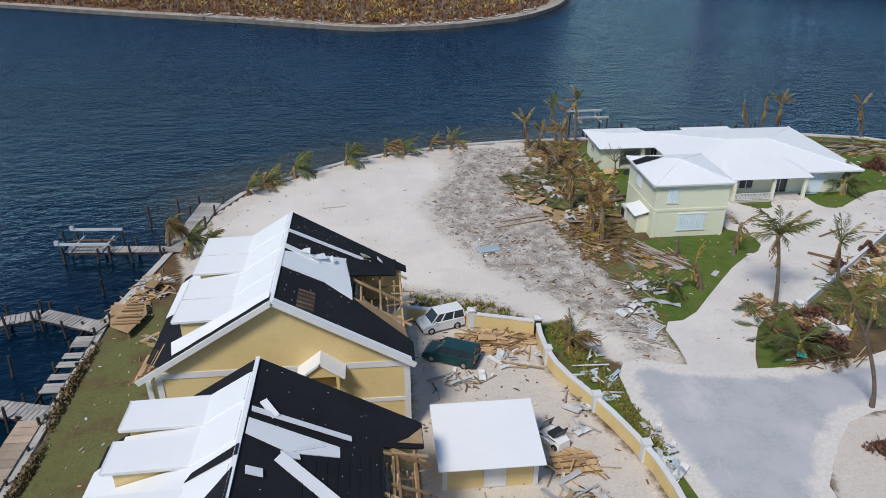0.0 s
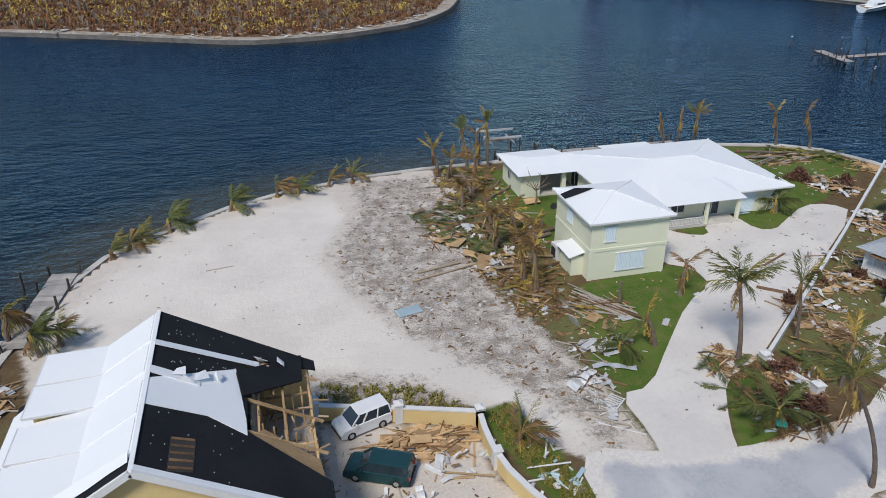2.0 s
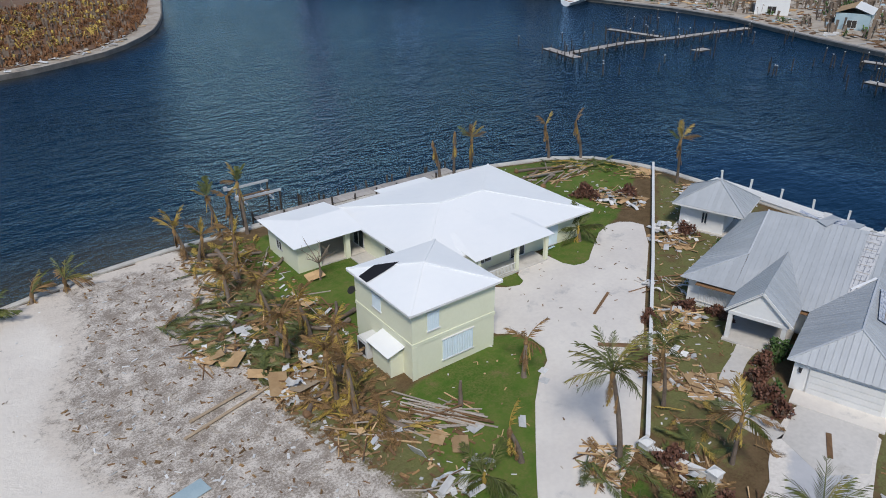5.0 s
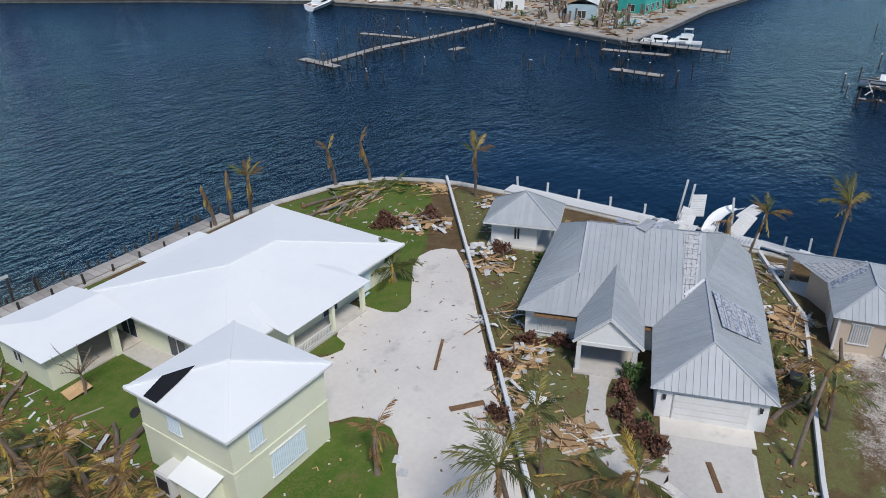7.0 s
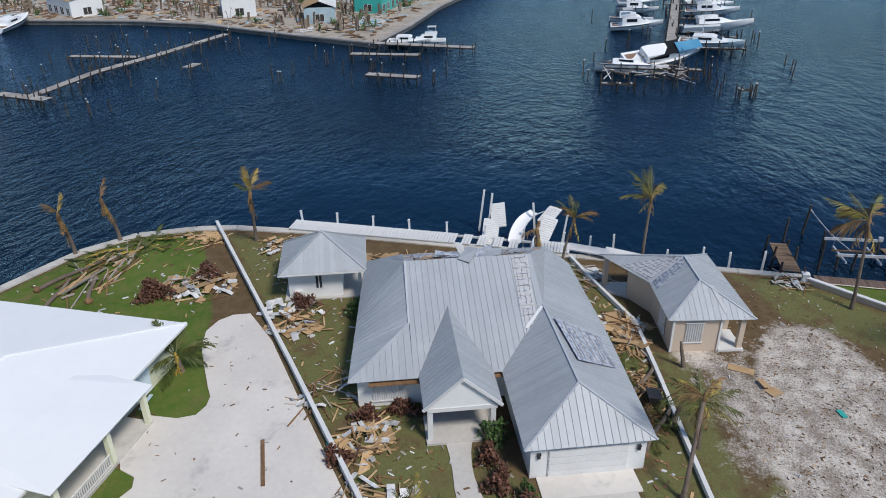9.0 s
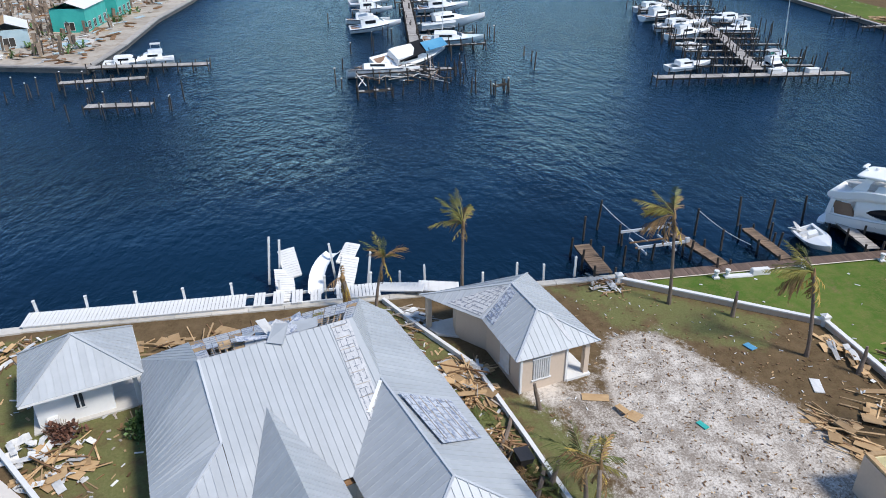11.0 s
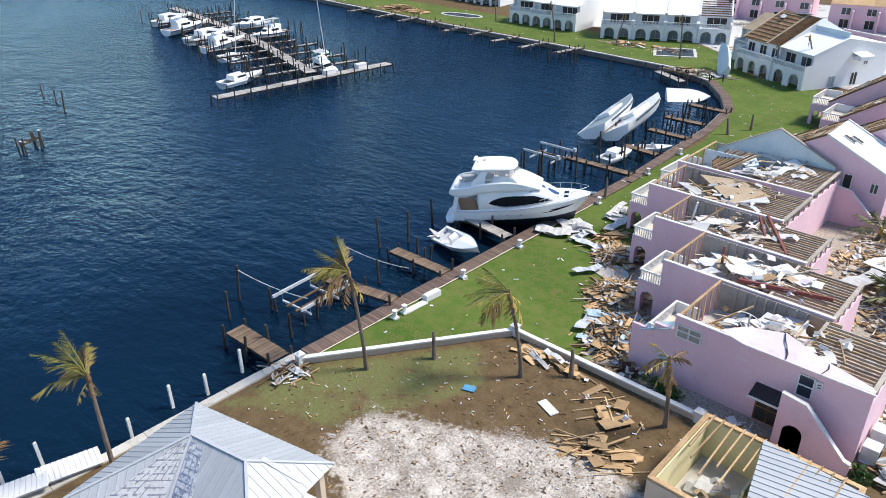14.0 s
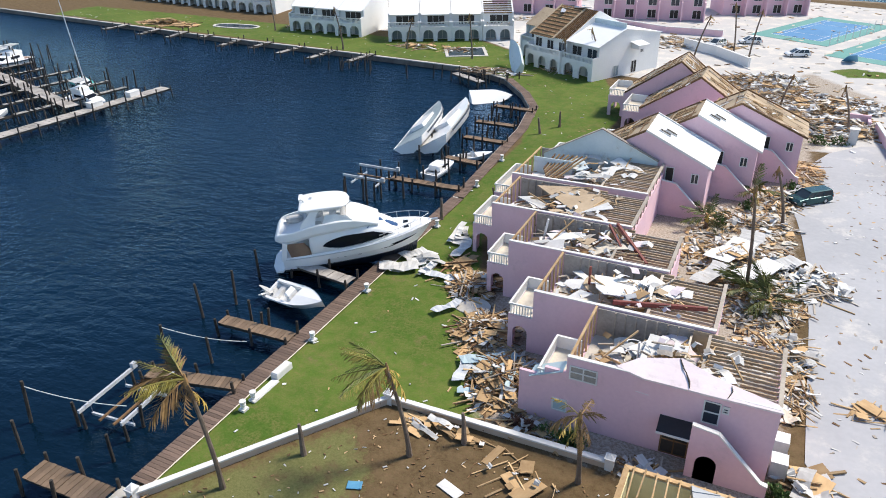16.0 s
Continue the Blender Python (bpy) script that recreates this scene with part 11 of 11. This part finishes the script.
for a, b in (((12.3, 71.1), (19.3, 72.9)), ((13.2, 72.6), (17.8, 73.6))):
    ln = (Vector(b) - Vector(a)).length
    solid("long_plank", Build().box(-ln / 2, ln / 2, -0.12, 0.12, 0, 0.07).box(-ln / 2 + 0.2, -ln / 2 + 0.3, -0.13, 0.13, 0.07, 0.1), "bare_board", "long pale plank lying on the gravel", "plank").matrix_basis = pose((a[0] + b[0]) / 2, (a[1] + b[1]) / 2, 0.12, 0, -1.0, math.degrees(math.atan2(b[1] - a[1], b[0] - a[0])))
# fallen white railing
rl = thing("fallen_railing", "white porch railing lying on the gravel edge", "railing", (22.6, 49.6, 0.1), 40)
for i in range(9):
    part("baluster", Build().box(-1.0 + i * 0.25, -0.94 + i * 0.25, -0.5, 0.5, 0, 0.06), "white_paint", rl)
for y in (-0.55, 0.5):
    part("rail", Build().box(-1.1, 1.12, y, y + 0.08, 0, 0.07), "white_paint", rl)
# fallen trunks
for x, y, l, rz in ((64.0, 93.2, 6, 15), (68.0, 94.4, 7, -20), (66.0, 91.0, 5, 30), (25.5, 95.5, 6, -30), (27.4, 90.0, 5, 40), (27.8, 78.0, 6, 60), (23.2, 84.6, 6, -35), (21.4, 82.4, 5, 20), (24.8, 79.4, 6, -50), (22.0, 77.2, 5, 70), (25.6, 73.0, 5, -20), (21.8, 69.6, 4, 40), (24.4, 64.6, 5, -65), (60.5, 43.0, 8, -25), (57.0, 41.4, 6, -20)):
    tr = thing("fallen_palm", "fallen brown palm trunk on the ground", "trunk", (x, y, 0.16), rz, group="fallen trunks")
    part("stem", Build().tube([(-l / 2 + l * i / 6, 0.15 * math.sin(i), 0.02 * i) for i in range(7)], [0.22, 0.2, 0.18, 0.18, 0.16, 0.15, 0.13], 7), "trunk", tr)
    part("root_ball", Build().tube([(-l / 2 - 0.4, 0, 0.02), (-l / 2 - 0.1, 0, 0.03), (-l / 2 + 0.1, 0, 0.02)], [0.12, 0.4, 0.24], 8), "dark_lumber", tr)
sand_zone = SAND[1]
litter("lot_litter", LITTER[1], 700, 0.35, ("dark_lumber", "grey_lumber", "frond_dead", "white_sheet"), "small brown and white storm litter on the gravel", 41)
litter("sand_litter", sand_zone, 160, 0.22, ("dark_lumber", "white_sheet", "grey_lumber"), "tiny scraps on the white sand", 42)
litter("yard_litter", SAND[4], 260, 0.28, ("white_sheet", "grey_lumber", "dark_lumber", "insulation"), "small scraps on the yard paving", 43, 0.04)
litter("lawn_litter", GRASS[1], 40, 0.25, ("white_sheet", "lumber"), "white scraps on the green lawn", 44)
litter("west_lawn_litter", DULL[0], 130, 0.28, ("white_sheet", "lumber", "grey_lumber"), "white scraps on the west lawn", 45)
litter("drive_litter", [(38, 62), (40, 68), (38, 76), (60, 77), (64, 75), (38, 54), (30, 46), (25, 46), (27, 50)], 70, 0.25, ("dark_lumber", "dark_lumber", "grey_lumber"), "twigs and scraps on the driveway", 46, 0.07)
litter("lot_scraps", DULL[3], 420, 0.35, ("white_sheet", "lumber", "dark_lumber", "grey_lumber", "frond_dead"), "scraps over the brown grass beside the wall", 47)
litter("wall_scraps", [(80, 48), (70, 42), (58, 40.3), (50, 38.5), (44, 37), (40, 37.5), (48, 42), (60, 44.5), (72, 50)], 300, 0.45, ("white_sheet", "lumber", "dark_lumber", "frond_dead"), "scraps between the wall and the grey house", 48)
litter("brown_lot_scraps", [(80, 33), (66, 40), (52, 36), (50, 15), (70, 14.5), (79, 27)], 800, 0.2, ("white_sheet", "lumber", "dark_lumber", "dark_lumber"), "pale splinters over the brown lot", 49)
litter("gravel_specks", SAND[2], 700, 0.14, ("dark_lumber", "grey_lumber", "frond_dead"), "dark specks on the gravel", 50)
litter("north_lawn_scraps", GRASS[0], 120, 0.4, ("lumber", "white_sheet", "dark_lumber"), "scraps on the bright lawn", 51)
litter("condo_lawn_scraps", GRASS[9], 420, 0.35, ("white_sheet", "lumber", "white_sheet"), "white scraps on the apartment lawn", 52)
litter("park_scraps", [(44, 14), (44, -45), (36, -55), (30, -20), (32, 12)], 300, 0.4, ("lumber", "white_sheet", "grey_lumber", "dark_lumber"), "scraps over the car park", 53)
litter("rubble_scraps", [(46, 11), (45, -18), (48, -32), (56, -30), (58, -6), (52, 4)], 900, 0.7, ("lumber", "white_sheet", "insulation", "dark_lumber", "plywood"), "small wreckage behind the pink terrace", 54, 0.1)
litter("guest_yard_scraps", [(20, 99), (29, 99), (29, 76), (27, 66), (31, 58), (25, 54), (20, 60), (18, 72)], 900, 0.45, ("dark_lumber", "dark_lumber", "frond_dead", "white_sheet", "frond_dead", "lumber"), "twigs and boards over the wrecked garden", 55)
litter("north_road_scraps", PAVED[0], 900, 1.1, ("lumber", "white_sheet", "grey_lumber", "dark_lumber", "insulation"), "wreckage beyond the car park", 56)


# ---- cars ----
def car(x, y, rz, L, W, H, paint, label, boxy=False):
    c = thing("car", label, "car", (x, y, 0.02), rz, group="parked cars")
    hd = H * (0.6 if boxy else 0.55)
    low = [(-L / 2, 0.35), (-L / 2 + 0.08, hd * 0.95), (-L / 2 + 0.25, hd), (L * 0.2, hd), (L * 0.44, hd * 0.86), (L / 2, hd * 0.62), (L / 2, 0.32), (L * 0.42, 0.22), (-L * 0.42, 0.22)]
    n = len(low)
    rings = []
    for yy, sc in ((-W / 2, 0.94), (-W / 2 + 0.1, 1.0), (W / 2 - 0.1, 1.0), (W / 2, 0.94)):
        rings.append([(px * (0.99 if sc < 1 else 1), yy, 0.22 + (pz - 0.22) * sc) for px, pz in low])
    part("body", Build().loft(rings), paint, c)
    gx = ((-L * 0.49, -L * 0.46, L * 0.12, L * 0.29) if boxy else (-L * 0.46, -L * 0.38, L * 0.04, L * 0.3))
    wb, wt = W / 2 - 0.07, W / 2 - 0.2
    glassb = Build().add([(gx[0], -wb, hd - 0.02), (gx[3], -wb, hd - 0.06), (gx[3], wb, hd - 0.06), (gx[0], wb, hd - 0.02), (gx[1], -wt, H - 0.07), (gx[2], -wt, H - 0.07), (gx[2], wt, H - 0.07), (gx[1], wt, H - 0.07)], [(4, 5, 6, 7), (0, 1, 5, 4), (1, 2, 6, 5), (2, 3, 7, 6), (3, 0, 4, 7)])
    part("glasshouse", glassb, "window_glass", c, "dark car windows")
    part("roof", Build().loft([[(gx[1] - 0.05, yy, H - 0.08), (gx[1], yy, z), (gx[2], yy, z), (gx[2] + 0.06, yy, H - 0.1)] for yy, z in ((-wt - 0.03, H - 0.05), (-wt + 0.15, H), (wt - 0.15, H), (wt + 0.03, H - 0.05))], closed=False, caps=False), paint, c)
    for s in (-1, 1):
        for k in (0, 0.36, 0.72, 1.0):
            xb, xt = gx[0] + (gx[3] - gx[0]) * k, gx[1] + (gx[2] - gx[1]) * k
            part("pillar", Build().beam((xb, s * (wb + 0.01), hd - 0.02), (xt, s * (wt + 0.01), H - 0.06), 0.07, 0.1), paint, c)
        for xx in (-L * 0.3, L * 0.31):
            wl = part("wheel", Build().tube([(xx, s * (W / 2 - 0.2), 0.32), (xx, s * (W / 2 + 0.01), 0.32)], 0.32, 14), "rubber", c)
            part("rim", Build().tube([(xx, s * (W / 2), 0.32), (xx, s * (W / 2 + 0.025), 0.32)], [0.2, 0.16], 10), "steel", wl)
        part("tail_light", Build().box(-L / 2 - 0.02, -L / 2 + 0.06, s * (W / 2 - 0.12) - 0.1, s * (W / 2 - 0.12) + 0.1, hd * 0.7, hd * 0.98), "car_light", c)
        part("headlight", Build().box(L / 2 - 0.08, L / 2 + 0.015, s * (W / 2 - 0.3) - 0.16, s * (W / 2 - 0.3) + 0.16, hd * 0.48, hd * 0.62), "galv", c)
        part("mirror", Build().box(L * 0.2, L * 0.2 + 0.12, s * (W / 2 + 0.08) - 0.09, s * (W / 2 + 0.08) + 0.09, hd, hd + 0.16), paint, c)
    part("bumper", Build().box(-L / 2 - 0.05, -L / 2 + 0.05, -W / 2 + 0.1, W / 2 - 0.1, 0.3, 0.5).box(L / 2 - 0.05, L / 2 + 0.04, -W / 2 + 0.1, W / 2 - 0.1, 0.26, 0.44), "box_black", c)
    return c


car(4.6, 51.9, 198, 3.9, 1.75, 1.75, "car_white", "small boxy white car parked by the yard wall", True)
car(5.0, 47.0, 154, 4.4, 1.8, 1.65, "car_green", "dark green estate car parked in the yard", True)
car(45.3, -34.5, 42, 4.6, 1.8, 1.5, "car_green", "dark green car parked behind the pink terrace", True)
car(58.0, -117, 20, 4.4, 1.8, 1.5, "car_white", "pale car standing far off near the courts")
car(64.0, -112, 60, 4.4, 1.8, 1.5, "galv", "grey car standing far off beside the wall")
# bin and white crate by walls
bn = thing("wheelie_bin", "black bin beside the grey house wall", "bin", (59.4, 41.7, 0), 10)
part("tub", Build().loft([[(-0.35, -0.3, 0), (0.35, -0.3, 0), (0.35, 0.3, 0), (-0.35, 0.3, 0)], [(-0.55, -0.45, 1.0), (0.55, -0.45, 1.0), (0.55, 0.45, 1.0), (-0.55, 0.45, 1.0)]]), "box_black", bn)
part("lid", Build().slab([(-0.6, -0.5, 1.02), (0.6, -0.5, 1.02), (0.6, 0.5, 1.12), (-0.6, 0.5, 1.12)], 0.05), "box_black", bn)


def golf_cart(x, y, rz):
    """A small white cart thrown on its side: tub, seat, posts, roof, four wheels."""
    g = thing("golf_cart", "overturned white golf cart beside the small garage", "golf cart", (x, y, 0.0), rz)
    tub = part("body", Build().loft([[(-1.2, -0.5, 0.1), (-1.2, 0.5, 0.1), (-1.2, 0.45, 0.75), (-1.2, -0.45, 0.75)], [(-0.3, -0.6, 0.05), (-0.3, 0.6, 0.05), (-0.3, 0.55, 0.85), (-0.3, -0.55, 0.85)], [(0.9, -0.55, 0.1), (0.9, 0.55, 0.1), (0.8, 0.5, 0.6), (0.8, -0.5, 0.6)]]), "gelcoat", g)
    part("seat", Build().box(-0.6, 0.0, -0.5, 0.5, 0.85, 1.05).slab([(-0.62, -0.5, 1.0), (-0.62, 0.5, 1.0), (-0.8, 0.5, 1.5), (-0.8, -0.5, 1.5)], 0.1), "box_black", g)
    part("roof", Build().prism(rounded([(-0.9, -0.6), (0.7, -0.6), (0.7, 0.6), (-0.9, 0.6)], 2), 0.0, 0.08), "gelcoat", g, m=pose(0.2, 1.0, 0.5, 62, 8, 10))
    part("windscreen", Build().slab([(0.8, -0.5, 0.6), (0.8, 0.5, 0.6), (0.5, 0.5, 1.5), (0.5, -0.5, 1.5)], 0.03), "window_glass", g)
    for px, py in ((-0.8, 0.5), (-0.8, -0.5), (0.6, 0.5), (0.6, -0.5)):
        part("roof_post", Build().tube([(px, py, 0.7), (px * 0.8 + 0.2, py + 0.5, 1.2)], 0.025, 5), "box_black", g)
        w = part("wheel", Build().tube([(px, py - 0.08, 0.22), (px, py + 0.12, 0.22)], 0.24, 10), "rubber", g)
        part("hub", Build().tube([(px, py + 0.12, 0.22), (px, py + 0.14, 0.22)], 0.1, 8), "steel", w)
    return tub


golf_cart(10.9, 37.0, 118)
deck = thing("fallen_deck", "fallen plywood roof deck with brown battens on the paving", "roof deck", (11.8, 34.5, 0.12), 3)
for i in range(3):
    part("board", Build().box(-1.4 + i * 0.95, -0.48 + i * 0.95, -1.1 + 0.1 * i, 1.15 - 0.08 * i, 0, 0.03), "plywood", deck, m=pose(0, 0, 0.02 * i, rnd(-2, 2), rnd(-2, 2), rnd(-3, 3)))
for i in range(4):
    part("batten", Build().box(-1.5, 1.4, -0.9 + i * 0.55, -0.82 + i * 0.55, 0.06, 0.12), "dark_lumber", deck)
# things by the far courts
solid("tarpaulin", Build().slab([(41.2, -106.6, 0.1), (40.4, -104.8, 1.5), (38.9, -105.2, 1.7), (38.4, -106.8, 0.2), (39.9, -107.6, 0.1)], 0.05), "tarp_blue", "crumpled blue tarpaulin beside the tennis court", "tarpaulin")
solid("white_gate_pier", Build().box(40.1, 41.1, -57.6, -56.8, 0, 1.9).box(40.0, 41.2, -57.7, -56.7, 1.9, 2.05), "white_paint", "white gate pier beside the low hedge", "pier")
solid("broken_wall_stub", Build().box(38.2, 41.0, -66.4, -66.0, 0, 1.5).box(38.2, 38.6, -66.0, -64.2, 0, 1.1), "pink_stucco", "low pink wall stub standing in storm debris", "wall")
car(48.8, -108.2, 20, 4.4, 1.8, 1.45, "car_white", "pale car standing on the far sandy road")
for x, y in ((44.6, -55.2), (42.2, -55.9)):
    shrub(x, y, 1.6, 0.7, 1.3, "hedge_green", "low battered hedge along the car park", 200, int(x))
for x, y in ((51.2, -30.0), (47.2, -37.2), (53.4, -24.8)):
    shrub(x, y, 0.9, 0.8, 1.3, "hedge_green", "green bush beside the pink stairs", 160, int(x))
tufts("yard_weeds", [(1.9, 57.6), (10.2, 55.0), (12.4, 52.2), (11.6, 51.6), (7.0, 53.6), (1.9, 54.4)], 110, 0.45, "frond_olive", "olive weeds growing outside the yard wall", 61, spread_=0.6, z=0.0, margin=0.1)
tufts("roadside_weeds", [(13.4, 51.0), (13.8, 47.5), (15.4, 42.5), (17.4, 36), (18.6, 34), (17.6, 41), (16.6, 46.5), (15.4, 51.5)], 300, 0.35, "frond_olive", "dry weeds in the roadside grass", 62, spread_=0.6, z=0.0, margin=0.1)
# boat cover dragged into the water behind the motorboat
cover = thing("boat_cover", "crumpled white boat cover in the water", "boat cover", (87.62, 5.02, -0.5))
cr = random.Random(77)
for k in range(7):
    a, l = k * 0.9, cr.uniform(0.7, 1.5)
    p, q = Vector((cr.uniform(-0.9, 0.9), cr.uniform(-0.6, 0.6), cr.uniform(-0.2, 0.4))), Vector((math.cos(a), math.sin(a), 0.35)) * l
    w = Vector((-math.sin(a), math.cos(a), 0.3)) * 0.35
    part("fold", Build().slab([p - w, p + q * 0.5 - w * 0.6 + Vector((0, 0, 0.12)), p + q - w * 0.2, p + q + w * 0.4, p + q * 0.5 + w * 0.8, p + w], 0.03), "white_sheet", cover)
# storm heap in the guest house yard: sheets and snapped palm trunks among the fronds
for k, (x, y) in enumerate(((21.34, 75.61), (17.61, 79.34), (22.16, 72.58), (30.11, 86.14), (18.59, 77.60))):
    solid("plywood_sheet", Build().box(-0.9, 0.9, -0.62, 0.62, 0, 0.03), "plywood", "plywood sheet thrown on the palm litter", "plywood sheet", group="plywood in the yard").matrix_basis = pose(x, y, 0.35, 8 * (-1) ** k, 6, 35 + 47 * k)
for k, (x, y) in enumerate(((20.53, 80.37), (21.46, 78.10), (23.75, 73.08), (18.25, 80.04), (21.43, 74.25), (20.44, 83.66))):
    l, w = 0.5 + 0.14 * (k % 3), 0.32 + 0.1 * (k % 2)
    solid("metal_sheet", Build().slab([(-l, -w, 0), (0.1, -w * 0.8, 0.12), (l, -w * 0.9, 0.02), (l * 0.9, w, 0.1), (0, w * 0.9, 0.2), (-l * 0.9, w, 0.05)], 0.02), "white_sheet", "torn white metal sheet on the palm litter", "metal sheet", group="white sheets in the yard").matrix_basis = pose(x, y, 0.3, 10, -8, 30 + 53 * k)
for a, b in (((24.54, 97.31), (23.77, 89.27)), ((22.28, 83.16), (23.44, 74.25)), ((28.84, 77.37), (25.55, 75.69)), ((21.74, 84.16), (19.78, 81.60)), ((30.09, 78.50), (27.53, 77.42))):
    a, b = Vector((*a, 0.22)), Vector((*b, 0.3))
    solid("palm_log", Build().tube([a, a.lerp(b, 0.3) + Vector((0.1, 0, 0.08)), a.lerp(b, 0.7) + Vector((0, 0.12, 0.12)), b], [0.26, 0.19, 0.17, 0.15], 8), "trunk", "snapped brown palm trunk lying in the yard", "palm trunk", group="snapped trunks")
# deck panel torn loose at the lawn corner
panel = thing("deck_panel", "orange deck panel torn loose beside the boardwalk", "deck panel")
part("board_face", Build().slab([(-24.36, 57.10, 0.7), (-21.41, 57.39, 0.7), (-20.77, 55.33, 0.7), (-21.54, 52.38, 0.7), (-23.33, 53.59, 0.7)], 0.05), "plywood", panel)
for i in range(7):
    part("batten", Build().beam((-23.23 + 0.05 * i, 53.79 + 0.52 * i, 0.78), (-20.87 - 0.1 * i, 53.79 + 0.52 * i, 0.8), 0.16, 0.06), "lumber" if i % 2 else "dark_lumber", panel)
for x, y in ((-24.15, 56.91), (-21.50, 57.17), (-20.92, 55.31), (-21.61, 52.66)):
    part("leg", Build().box(x - 0.07, x + 0.07, y - 0.07, y + 0.07, -0.05, 0.66), "dark_lumber", panel)
